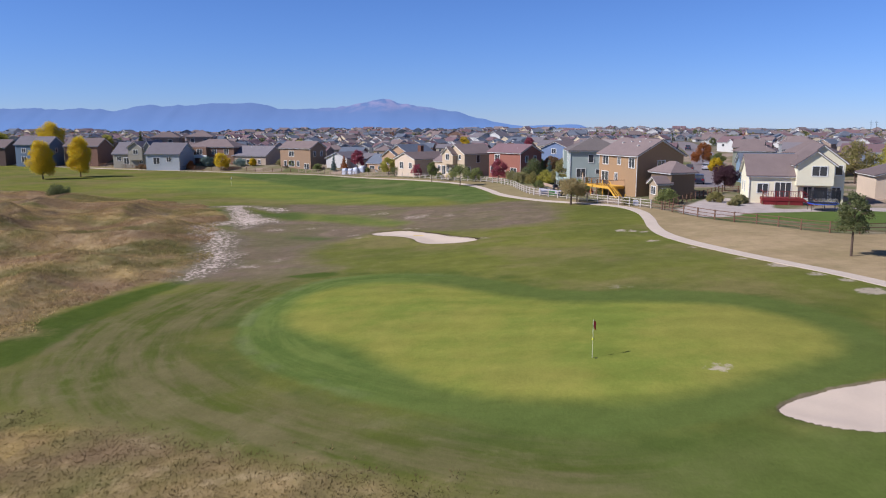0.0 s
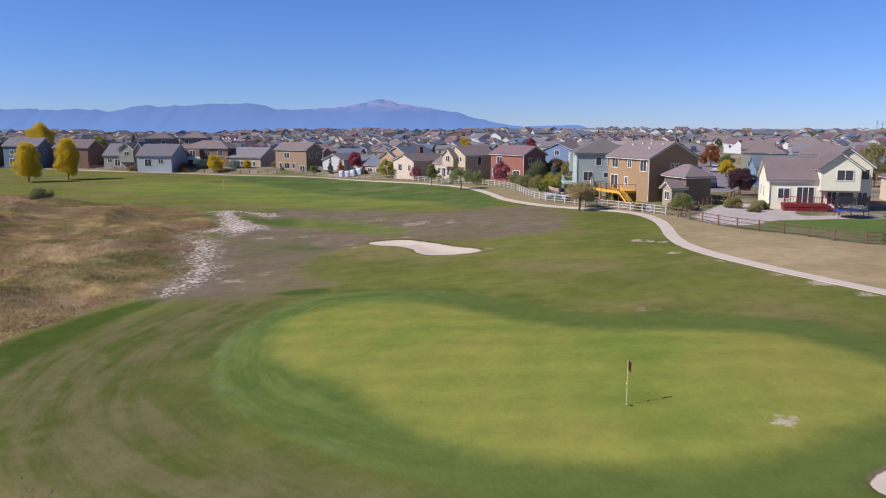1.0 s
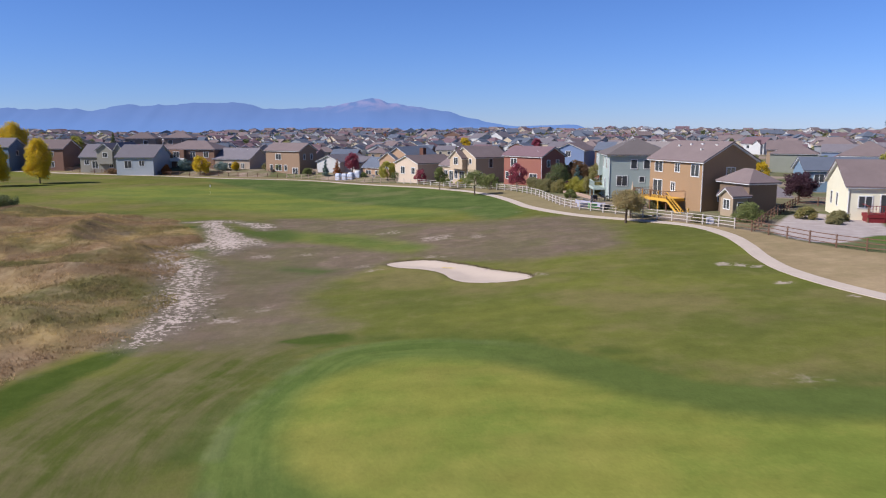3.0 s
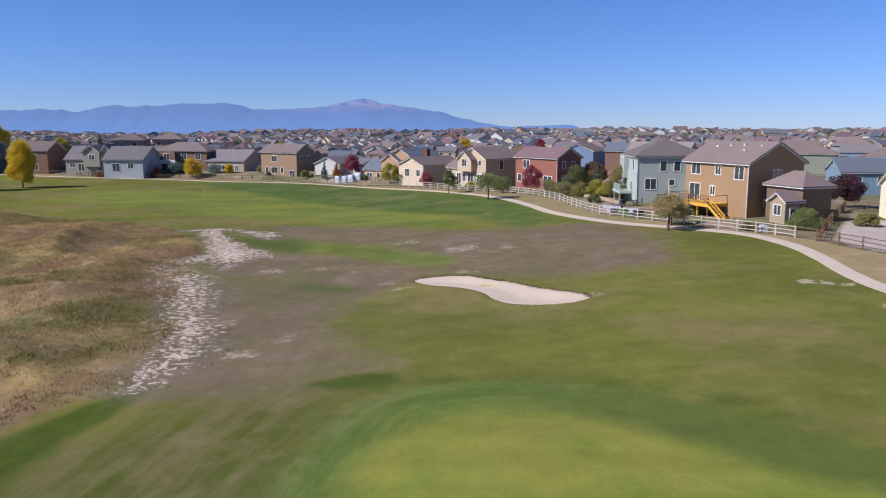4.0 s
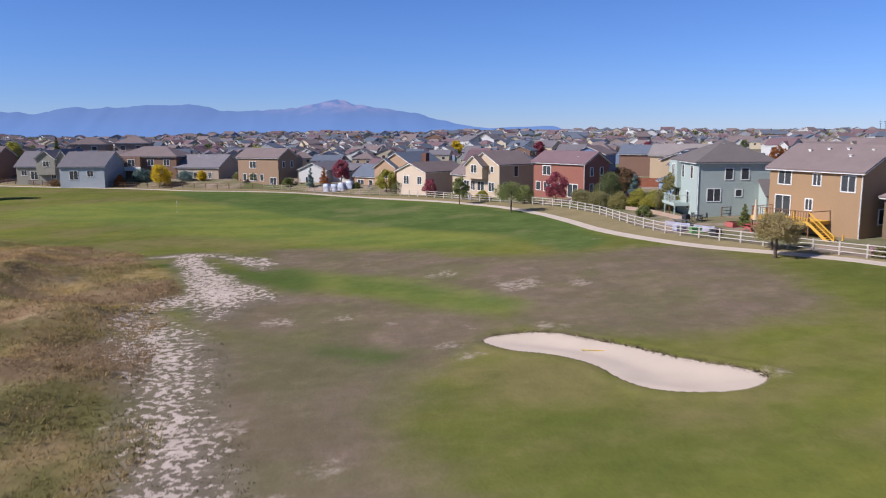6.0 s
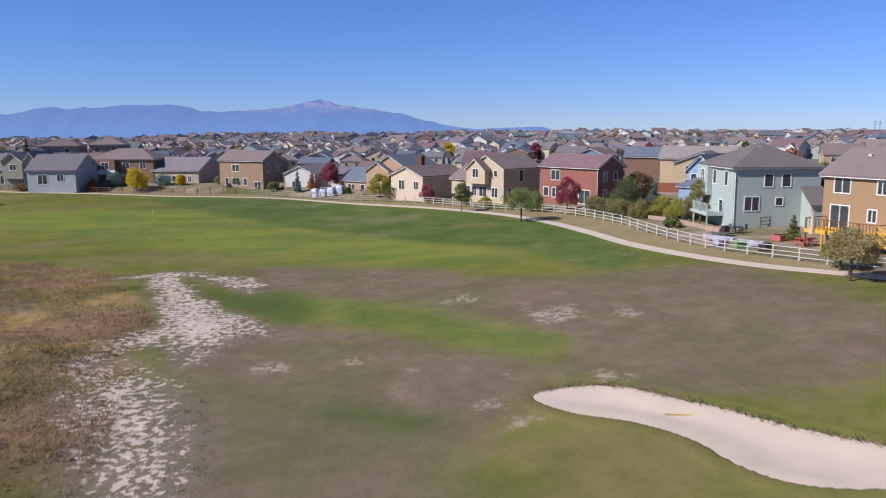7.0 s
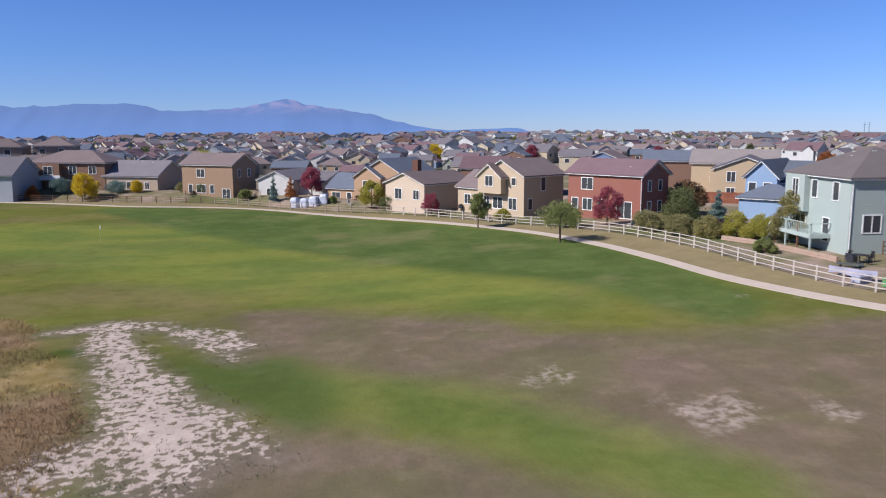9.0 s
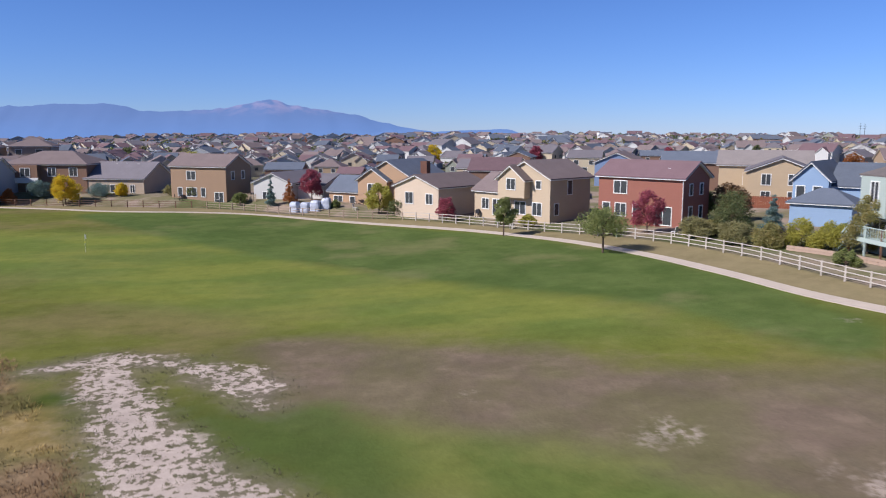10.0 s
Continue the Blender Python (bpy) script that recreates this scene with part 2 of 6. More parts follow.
SHADY = ring([(-31.4, 131), (-27, 129.4), (-23.5, 129.6), (-21.2, 122), (-22.5, 117.6), (-25.4, 120.6), (-29.3, 125.1)], 4)
LUSH_DARK = [[(-29, 47, 3.0), (-28.4, 54, 2.4), (-27.8, 60, 2.1), (-26.6, 65.4, 1.8), (-25.0, 69.4, 1.3), (-23.7, 71.6, 0.5)], [(-14, 71.6, 0.5), (-12.4, 71.5, 1.2), (-10.6, 71.8, 1.2)], [(-38.2, 133.4, 1.4), (-37.2, 133.2, 0.9)], [(-31.6, 112.8, 0.9), (-30.2, 112.9, 0.8)]]
WASTE = [[(-37, 140.2, 0.9), (-36, 136.5, 1.3), (-34.6, 132, 1.2), (-33.1, 128, 1.4), (-31, 123.4, 2.1), (-29.4, 119.8, 2.9), (-28.6, 116, 2.9), (-28.4, 113.4, 2.0), (-28.0, 109.6, 0.7)], [(-31.5, 117.5, 1.3), (-33.8, 114, 1.3), (-34.7, 110.6, 0.9), (-32.4, 107, 2.0), (-30.9, 104, 2.8), (-29.8, 100.6, 2.7), (-28, 97.7, 2.1), (-27.4, 94.8, 2.1), (-26.2, 89, 1.7), (-24.6, 83.7, 1.8), (-23.5, 79.3, 1.9), (-24, 75.9, 1.6), (-24.1, 72.6, 0.9)], [(-40.4, 138.8, 0.6), (-37, 140.3, 1.0), (-32.6, 138.7, 0.9), (-29.6, 136, 1.3), (-27.7, 133.6, 0.9), (-27.4, 130.6, 0.2)], [(-26.4, 118, 1.0), (-24.2, 114.8, 0.4)]]


def waste(x, y):
    return np.maximum.reduce([strip(x, y, q) for q in WASTE])


def terrain(x, y, yards=True):
    """Height of the ground without bunkers; back gardens may stand higher than the course."""
    x, y = np.asarray(x, float), np.asarray(y, float)
    z = -1.6 + 3.6 * sst(x, -30, 40) + 0.8 * sst(y, 150, 220) * (1 - sst(x, -10, 30)) - 0.3 * sst(y, 140, 200) * sst(x, -10, 30)
    far = np.maximum(0, y + 0.5 * np.maximum(0, x) - 236)
    z = z + (8.6 - z) * (1 - np.exp(-far / 150.0)) * sst(far, 0, 50)
    z = z + sst(far, 60, 220) * (0.7 * np.sin(x * 0.013 + 1.0) + 0.6 * np.sin(x * 0.034 + y * 0.02)) * (1 - sst(far, 330, 420))
    z = z - 12 * sst(np.hypot(x, y), 540, 850)
    wav = np.sin(x * 0.21 + 1.3 * np.sin(y * 0.11)) * np.sin(y * 0.17 + 0.6)
    z = z + 0.10 * wav * (1 - sst(y, 120, 180))
    m = (x < -4) & (y > 190) & (y < 330) if yards else np.zeros(np.shape(x), bool)
    if np.any(m):
        xs, ys = np.atleast_1d(x)[np.atleast_1d(m)], np.atleast_1d(y)[np.atleast_1d(m)]
        d = -signed(xs, ys, YARD_IN)
        up = np.zeros(np.shape(np.atleast_1d(x)))
        up[np.atleast_1d(m)] = 1.4 * sst(d, 0.8, 8) * (1 - sst(d, 24, 55)) * sst(-xs, 6, 24)
        z = z + up.reshape(np.shape(x))
    return z


def tz(x, y, yards=True):
    return float(terrain(x, y, yards))


def hump(x, y):
    """Mounds and hollows in the tall rough, in long uneven drifts."""
    s = sst(signed(x, y, ROUGH), -0.5, 10)
    a = 1 - np.abs(np.sin(0.085 * x + 0.135 * y + 1.3 * np.sin(0.10 * x - 0.06 * y)))
    b = 1 - np.abs(np.sin(0.17 * x - 0.05 * y + 1.1 * np.sin(0.09 * y + 0.4)))
    c = np.sin(x * 0.55 + y * 0.22 + np.sin(y * 0.31)) * np.sin(y * 0.41 - x * 0.13)
    return s * (0.15 + 1.7 * a**1.4 * (0.65 + 0.35 * np.sin(0.07 * x + 0.11 * y)) + 1.0 * b**1.3 + 0.2 * c)


def part(name, geo, material, parent, label=""):
    """One mesh object from (verts, faces) or a mesh, under its thing."""
    if isinstance(geo, tuple):
        me = bpy.data.meshes.new(name)
        me.from_pydata([tuple(v) for v in geo[0]], [], geo[1])
        me.update()
    else:
        me = geo
    if material and not me.materials:
        me.materials.append(material)
    ob = new(name, me)
    if parent:
        ob.parent = parent
    if label:
        ob["label"] = label
    return ob


def thing(name, m, label, category, group="", kind=""):
    ob = new(name)
    ob.empty_display_size = 0.3
    ob.matrix_basis = m
    return tagged(ob, label, category, group, kind)


def box(x0, x1, y0, y1, z0, z1):
    v = [(x, y, z) for x in (x0, x1) for y in (y0, y1) for z in (z0, z1)]
    return v, [(0, 1, 3, 2), (4, 6, 7, 5), (0, 4, 5, 1), (2, 3, 7, 6), (0, 2, 6, 4), (1, 5, 7, 3)]


def join(*geos):
    v, f = [], []
    for gv, gf in geos:
        n = len(v)
        v += list(gv)
        f += [tuple(i + n for i in q) for q in gf]
    return v, f


def beam(a, b, r, r2=None, sides=6):
    """A tapered round bar from a to b."""
    a, b = Vector(a), Vector(b)
    q = (b - a).to_track_quat("Z", "Y")
    r2 = r if r2 is None else r2
    v = []
    for p, s in ((a, r), (b, r2)):
        for i in range(sides):
            c = 2 * math.pi * i / sides
            v.append(tuple(p + q @ Vector((math.cos(c) * s, math.sin(c) * s, 0))))
    f = [(i, (i + 1) % sides, sides + (i + 1) % sides, sides + i) for i in range(sides)]
    return v, f + [tuple(range(sides))[::-1], tuple(range(sides, 2 * sides))]


def plank(a, b, w, h):
    """A sawn board of section w by h from a to b."""
    a, b = Vector(a), Vector(b)
    d = (b - a).normalized()
    s = d.cross(Vector((0, 0, 1)))
    s = (s if s.length > 1e-3 else Vector((1, 0, 0))).normalized() * (w / 2)
    u = s.cross(d).normalized() * (h / 2)
    v = [tuple(p + i * s + j * u) for p in (a, b) for i, j in ((-1, -1), (1, -1), (1, 1), (-1, 1))]
    return v, [(0, 1, 2, 3), (7, 6, 5, 4), (0, 4, 5, 1), (1, 5, 6, 2), (2, 6, 7, 3), (3, 7, 4, 0)]


def prism(profile, axis, a, b):
    """A closed outline (u, z) drawn along x or y from a to b."""
    n = len(profile)
    v = [((s, u, z) if axis == "x" else (u, s, z)) for s in (a, b) for u, z in profile]
    f = [(i, (i + 1) % n, n + (i + 1) % n, n + i) for i in range(n)]
    f += [tuple(range(n))[::-1], tuple(range(n, 2 * n))]
    return v, f if axis == "x" else [q[::-1] for q in f]


# ---- ground ----
def axis_steps(lo, hi, step, out_lo, out_hi):
    mid = list(np.arange(lo, hi, step))
    left, s, p = [], step, lo
    while p > out_lo:
        s *= 1.18
        p -= s
        left.append(p)
    right, s, p = [], step, mid[-1]
    while p < out_hi:
        s *= 1.18
        p += s
        right.append(p)
    return np.array(left[::-1] + mid + right)


def finer(ax, spans, step):
    """The same grid line with closer steps inside some spans."""
    for lo, hi in spans:
        ax = np.concatenate([ax[ax < lo], np.arange(lo, hi, step), ax[ax >= hi]])
    return ax


gx = finer(axis_steps(-110, 62, 0.6, -3500, 3500), [(-10.2, 6.2), (13.2, 26.8)], 0.24)
gy = finer(axis_steps(14, 236, 0.6, -900, 4000), [(26.8, 35.4), (84.4, 100.6)], 0.24)
GX, GY = np.meshgrid(gx, gy)
GZ = terrain(GX, GY)
zones = {
    "z_green": signed(GX, GY, GREEN), "z_collar": signed(GX, GY, COLLAR), "z_rough": np.maximum(signed(GX, GY, ROUGH), signed(GX, GY, ROUGH_NEAR)),
    "z_dry": np.maximum(signed(GX, GY, DRY_WEST), signed(GX, GY, DRY_EAST)), "z_lush": signed(GX, GY, LUSH), "z_soft": signed(GX, GY, LUSH_SOFT), "z_shady": np.maximum(signed(GX, GY, SHADY), strip(GX, GY, [(-18.6, 99, 1.0), (-16.2, 97.6, 1.3), (-14.6, 96.8, 1.0)])), "z_dark": np.maximum.reduce([strip(GX, GY, q) for q in LUSH_DARK]),
    "z_worn": signed(GX, GY, WORN), "z_fair": strip(GX, GY, FAIR), "z_deep": signed(GX, GY, DEEP), "z_deepnear": strip(GX, GY, DEEP_NEAR), "z_lawn": signed(GX, GY, LAWN), "z_gravel": signed(GX, GY, GRAVEL), "z_waste": waste(GX, GY), "z_tan": -signed(GX, GY, COURSE_OUT), "z_yard": -signed(GX, GY, YARD_IN),
    "z_bunk": np.maximum(signed(GX, GY, BUNKER), signed(GX, GY, BUNKER_NEAR)),
}
def discs(items):
    """Metres inside the nearest of some discs."""
    return np.maximum.reduce([q - np.hypot(GX - x, GY - y) for x, y, q in items])


zones["z_spot"] = discs([(-22.8, 107.4, 1.4), (-18.2, 107.2, 0.7), (-17.8, 105.1, 0.5), (-14.3, 104.7, 0.5), (-10.4, 98, 1.0), (-9.1, 101.8, 0.9), (-9.8, 95.2, 0.6), (-9.3, 121.9, 1.4), (-5.5, 116.4, 0.8), (-3, 114, 2.1), (1.7, 112.8, 1.0), (-16.4, 129.5, 0.9), (-17.8, 81.4, 1.1), (-22.1, 86.2, 0.9), (-19.8, 77.9, 1.2), (-3.5, 99.8, 1.1), (9.1, 134.1, 0.6), (12.6, 131.2, 0.7), (13.4, 57.4, 0.9), (5.2, 87.2, 0.9)])
zones["z_bald"] = discs([(20.6, 86.2, 0.7), (21.8, 85.4, 0.8), (22.9, 84.6, 0.6), (22, 77.8, 0.4), (24.4, 72.4, 0.5), (26.4, 65.8, 0.6), (28.1, 61.9, 1.1), (28.9, 57.9, 0.8), (30, 55.4, 0.8), (29.9, 51.5, 1.3), (13.8, 36.9, 0.3), (14.2, 36.9, 0.3)])
GZ = GZ + hump(GX, GY) - 0.7 * sst(zones["z_bunk"], 0.0, 0.7) + 0.06 * sst(-np.abs(zones["z_bunk"] + 0.7), -0.7, 0) + 0.25 * sst(zones["z_green"], -4, 6)
nx, ny = len(gx), len(gy)
gme = bpy.data.meshes.new("ground")
co = np.stack([GX, GY, GZ], -1).reshape(-1, 3)
i0 = (np.arange(ny - 1)[:, None] * nx + np.arange(nx - 1)[None, :]).ravel()
quads = np.stack([i0, i0 + 1, i0 + nx + 1, i0 + nx], 1)
gme.vertices.add(len(co))
gme.vertices.foreach_set("co", co.ravel())
gme.loops.add(quads.size)
gme.loops.foreach_set("vertex_index", quads.ravel())
gme.polygons.add(len(quads))
gme.polygons.foreach_set("loop_start", np.arange(len(quads)) * 4)
gme.polygons.foreach_set("use_smooth", np.ones(len(quads), bool))
gme.update(calc_edges=True)
for zn, zv in zones.items():
    at = gme.attributes.new(zn, "FLOAT", "POINT")
    at.data.foreach_set("value", np.clip(zv, -60, 60).astype(np.float32).ravel())

def tall_colour(k):
    """Prairie grass in broad drifts: straw, rust, olive, purple-brown and gold."""
    mid, blot, wide = k.noise(0.16, 4.0), k.noise(0.4, 5.0, rough=0.7), k.noise(0.075, 4.0)
    wisp = k.noise(0.22, 5.0, stretch=(1.6, 0.6, 1.0), rough=0.65)
    drift, gold, dusk = k.noise(0.055, 3.0, stretch=(0.8, 1.5, 1.0)), k.noise(0.10, 4.0), k.noise(0.065, 4.0, stretch=(1.3, 0.8, 1.0), rough=0.65)
    c = k.mix(k.step(mid, 0.36, 0.62), (0.175, 0.136, 0.052, 1), (0.300, 0.212, 0.100, 1))
    for n, lo, hi, amount, over in ((wide, 0.45, 0.60, 0.75, (0.122, 0.118, 0.040, 1)), (drift, 0.46, 0.60, 0.7, (0.215, 0.135, 0.082, 1)), (dusk, 0.54, 0.66, 0.75, (0.100, 0.078, 0.056, 1)), (gold, 0.53, 0.66, 0.65, (0.34, 0.235, 0.082, 1)), (blot, 0.48, 0.74, 0.55, (0.36, 0.275, 0.160, 1)), (wisp, 0.48, 0.70, 0.45, (0.215, 0.145, 0.080, 1))):
        c = k.mix(k.math("MULTIPLY", k.step(n, lo, hi), amount), c, over)
    thatch = k.noise(1.1, 6.0, stretch=(1.4, 0.7, 1.0), rough=0.75)
    return k.scale(c, k.math("ADD", k.math("MULTIPLY", thatch, 0.95), 0.47))


k = Mat("golf_turf_and_dry_grass", 1.0, spec=0.02)
n_big, n_mid, n_small, n_fine = k.noise(0.035, 3.0), k.noise(0.16, 4.0), k.noise(0.9, 5.0), k.noise(6.0, 4.0)
n_blot, n_wide = k.noise(0.4, 5.0, rough=0.7), k.noise(0.075, 4.0)
streak = k.noise(0.11, 3.0, stretch=(0.6, 1.3, 1.0))
swirl = k.noise(0.35, 5.0, stretch=(2.2, 0.5, 1.0), rough=0.7)
speck = k.noise(2.0, 3.0, rough=0.65)
sep = k.t.nodes.new("ShaderNodeSeparateXYZ")
k.link(k.pos(), sep.inputs[0])
# mower and foot wear that runs round the green
around = k.t.nodes.new("ShaderNodeCombineXYZ")
k.link(k.math("MULTIPLY", k.attr("z_collar"), 0.75), around.inputs[0])
k.link(k.math("MULTIPLY", sep.outputs[0], 0.10), around.inputs[1])
k.link(k.math("MULTIPLY", sep.outputs[1], 0.10), around.inputs[2])
sweep_n = k.node("ShaderNodeTexNoise", Scale=1.0, Detail=5.0, Roughness=0.65)
k.link(around.outputs[0], sweep_n.inputs["Vector"])
sweep = sweep_n.outputs["Fac"]
wob = k.math("MULTIPLY", k.math("SUBTRACT", n_mid, 0.5), 6.0)
wob2 = k.math("MULTIPLY", k.math("SUBTRACT", n_small, 0.5), 1.6)
wob3 = k.math("MULTIPLY", k.math("SUBTRACT", n_blot, 0.5), 4.0)


def zone(name, lo, hi, wide=1.0, tight=1.0, blot=0.0):
    v = k.attr(name)
    for amount, w in ((wide, wob), (tight, wob2), (blot, wob3)):
        if amount:
            v = k.math("ADD", v, k.math("MULTIPLY", w, amount))
    return k.step(v, lo, hi)


def lay(fac, amount, col, over):
    return k.mix(k.math("MULTIPLY", fac, amount), col, over)


TURF = dict(deep=(0.108, 0.118, 0.027, 1), mid=(0.145, 0.152, 0.030, 1), yellow=(0.190, 0.186, 0.036, 1), dull=(0.188, 0.152, 0.062, 1))
col = k.mix(k.step(n_big, 0.36, 0.64), TURF["deep"], TURF["mid"])
col = lay(k.step(streak, 0.42, 0.72), 0.5, col, TURF["yellow"])
col = lay(k.step(n_wide, 0.44, 0.64), 0.7, col, TURF["dull"])
col = lay(k.step(n_blot, 0.50, 0.70), 0.3, col, TURF["dull"])
col = lay(k.step(n_blot, 0.50, 0.30), 0.35, col, TURF["deep"])
col = lay(zone("z_fair", -7.0, 6.0, 1.2, 0.4, 0.6), 0.75, col, k.mix(k.step(streak, 0.38, 0.62), (0.126, 0.170, 0.036, 1), (0.184, 0.206, 0.042, 1)))
deepc = k.mix(k.step(n_mid, 0.36, 0.64), (0.068, 0.106, 0.028, 1), (0.096, 0.134, 0.038, 1))
deepc = lay(k.step(n_wide, 0.52, 0.66), 0.7, deepc, (0.165, 0.168, 0.066, 1))
col = lay(zone("z_deep", -1.8, 1.8, 0.5, 0.2, 0.4), 0.85, col, deepc)
col = lay(zone("z_deepnear", -1.6, 1.8, 0.7, 0.3, 0.4), 0.7, col, (0.074, 0.108, 0.026, 1))
# worn slopes, mown collar and putting green with faint mowing bands
wornc = k.mix(k.step(k.math("ADD", k.math("MULTIPLY", sweep, 0.65), k.math("MULTIPLY", n_mid, 0.35)), 0.38, 0.60), (0.068, 0.086, 0.015, 1), (0.142, 0.122, 0.054, 1))
wornc = lay(k.step(n_blot, 0.52, 0.72), 0.35, wornc, (0.175, 0.145, 0.078, 1))
col = lay(zone("z_worn", -4.0, 3.0, 1.4, 0.8, 1.0), 0.9, col, wornc)
ring_d = k.math("ADD", k.attr("z_collar"), k.math("MULTIPLY", wob2, 0.35))
col = lay(k.math("MULTIPLY", k.step(ring_d, -3.4, -1.4), k.step(n_mid, 0.38, 0.6)), 0.65, col, (0.062, 0.092, 0.018, 1))
west = k.step(sep.outputs[0], 4.0, -7.0)
collarc = k.mix(k.step(sweep, 0.40, 0.62), (0.086, 0.126, 0.028, 1), (0.124, 0.162, 0.038, 1))
collarc = k.mix(west, k.mix(n_mid, (0.080, 0.112, 0.026, 1), (0.106, 0.134, 0.032, 1)), collarc)
col = lay(k.step(ring_d, -1.0, 0.2), 0.9, col, collarc)
pale = k.math("MULTIPLY", k.math("MULTIPLY", west, k.step(ring_d, -0.7, -0.1)), k.math("SUBTRACT", 1.0, k.step(ring_d, 0.2, 0.9)))
col = lay(k.math("MULTIPLY", pale, k.step(n_mid, 0.40, 0.58)), 0.4, col, (0.185, 0.190, 0.085, 1))
band = k.math("SINE", k.math("MULTIPLY", k.math("ADD", sep.outputs[1], k.math("MULTIPLY", sep.outputs[0], 0.22)), 1.9))
putt = k.mix(k.step(n_mid, 0.32, 0.68), (0.156, 0.190, 0.034, 1), (0.212, 0.216, 0.042, 1))
putt = lay(k.step(n_blot, 0.45, 0.75), 0.45, putt, (0.226, 0.208, 0.046, 1))
putt = lay(k.step(n_wide, 0.46, 0.62), 0.5, putt, (0.236, 0.214, 0.050, 1))
putt = k.scale(putt, k.math("ADD", 1.0, k.math("MULTIPLY", band, 0.045)))
col = k.mix(zone("z_green", -0.9, 1.6, 0.15, 0.3, 0.15), col, putt)
# dry and lush turf
dry = k.mix(k.step(n_mid, 0.35, 0.65), (0.186, 0.133, 0.098, 1), (0.150, 0.115, 0.074, 1))
dry = lay(k.step(n_blot, 0.48, 0.72), 0.45, dry, (0.235, 0.168, 0.124, 1))
dry = lay(k.step(n_wide, 0.47, 0.62), 0.3, dry, (0.122, 0.126, 0.042, 1))
dry = lay(k.step(swirl, 0.46, 0.7), 0.45, dry, (0.134, 0.106, 0.074, 1))
dry = lay(k.step(k.noise(0.11, 3.0), 0.5, 0.66), 0.28, dry, (0.118, 0.126, 0.038, 1))
col = lay(zone("z_dry", -4.2, 1.2, 1.2, 0.5, 0.7), 0.92, col, dry)
col = lay(zone("z_soft", -2.0, 3.0, 1.0, 0.5, 0.8), 0.35, col, (0.104, 0.112, 0.036, 1))
col = lay(zone("z_lush", -1.8, 2.2, 0.6, 0.4, 0.6), 0.75, col, k.mix(k.step(n_mid, 0.38, 0.62), (0.104, 0.142, 0.034, 1), (0.168, 0.182, 0.046, 1)))
col = lay(zone("z_shady", -1.6, 1.8, 0.5, 0.5, 0.8), 0.8, col, (0.070, 0.102, 0.026, 1))
col = lay(zone("z_dark", -0.5, 0.7, 0.1, 0.8, 0.55), 0.9, col, k.mix(n_small, (0.036, 0.066, 0.008, 1), (0.072, 0.098, 0.018, 1)))
tall = tall_colour(k)
col = k.mix(zone("z_rough", -1.2, 1.6, 0.35, 0.9, 0.5), col, tall)
tan = k.mix(k.step(n_mid, 0.35, 0.65), (0.37, 0.275, 0.155, 1), (0.285, 0.215, 0.115, 1))
tan = lay(k.step(n_blot, 0.48, 0.7), 0.5, tan, (0.20, 0.165, 0.080, 1))
tan = lay(k.step(sep.outputs[1], 95.0, 135.0), 0.65, tan, k.mix(n_blot, (0.17, 0.150, 0.066, 1), (0.25, 0.205, 0.105, 1)))
col = k.mix(zone("z_tan", -0.3, 0.8, 0.0, 0.3), col, tan)
yard = k.mix(k.step(n_mid, 0.40, 0.6), (0.33, 0.25, 0.19, 1), (0.19, 0.165, 0.09, 1))
yard = lay(k.step(n_big, 0.44, 0.62), 0.7, yard, (0.085, 0.11, 0.035, 1))
yard = lay(k.step(sep.outputs[1], 235.0, 300.0), 0.85, yard, k.mix(k.step(n_wide, 0.4, 0.6), (0.075, 0.085, 0.040, 1), (0.17, 0.15, 0.115, 1)))
yard = k.mix(zone("z_gravel", -0.4, 0.4, 0.0, 0.5), yard, k.mix(n_small, (0.36, 0.30, 0.265, 1), (0.47, 0.405, 0.36, 1)))
yard = k.mix(zone("z_lawn", -0.3, 0.3, 0.0, 0.15), yard, (0.10, 0.14, 0.035, 1))
col = k.mix(zone("z_yard", -0.2, 0.8, 0.0, 0.2), col, yard)
# bare sand, broken up by tufts
sandc = k.mix(n_small, (0.42, 0.335, 0.27, 1), (0.55, 0.45, 0.37, 1))
soil = k.mix(n_small, (0.150, 0.122, 0.094, 1), (0.205, 0.165, 0.130, 1))
patchy = k.math("MULTIPLY", k.math("SUBTRACT", k.noise(0.3, 4.0, rough=0.6), 0.5), 5.5)
bare = k.math("ADD", k.attr("z_waste"), k.math("ADD", patchy, k.math("MULTIPLY", wob2, 0.7)))
col = lay(k.step(k.math("ADD", k.attr("z_waste"), wob3), -2.4, 1.0), 0.7, col, soil)
fleck = k.step(k.math("ADD", speck, k.math("ADD", k.math("MULTIPLY", bare, 0.045), k.math("MULTIPLY", k.step(sep.outputs[1], 108.0, 128.0), 0.07))), 0.545, 0.60)
col = k.mix(k.math("MULTIPLY", k.step(bare, -0.9, 0.2), fleck), col, sandc)
spot = k.math("ADD", k.attr("z_spot"), k.math("MULTIPLY", k.math("SUBTRACT", n_blot, 0.5), 6.0))
col = lay(k.math("MULTIPLY", k.step(spot, -0.3, 1.1), k.step(speck, 0.40, 0.58)), 0.52, col, sandc)
bald = k.math("ADD", k.attr("z_bald"), k.math("ADD", k.math("MULTIPLY", k.math("SUBTRACT", n_blot, 0.5), 2.2), k.math("MULTIPLY", k.math("SUBTRACT", speck, 0.5), 1.6)))
col = lay(k.step(bald, -0.1, 0.35), 0.65, col, sandc)
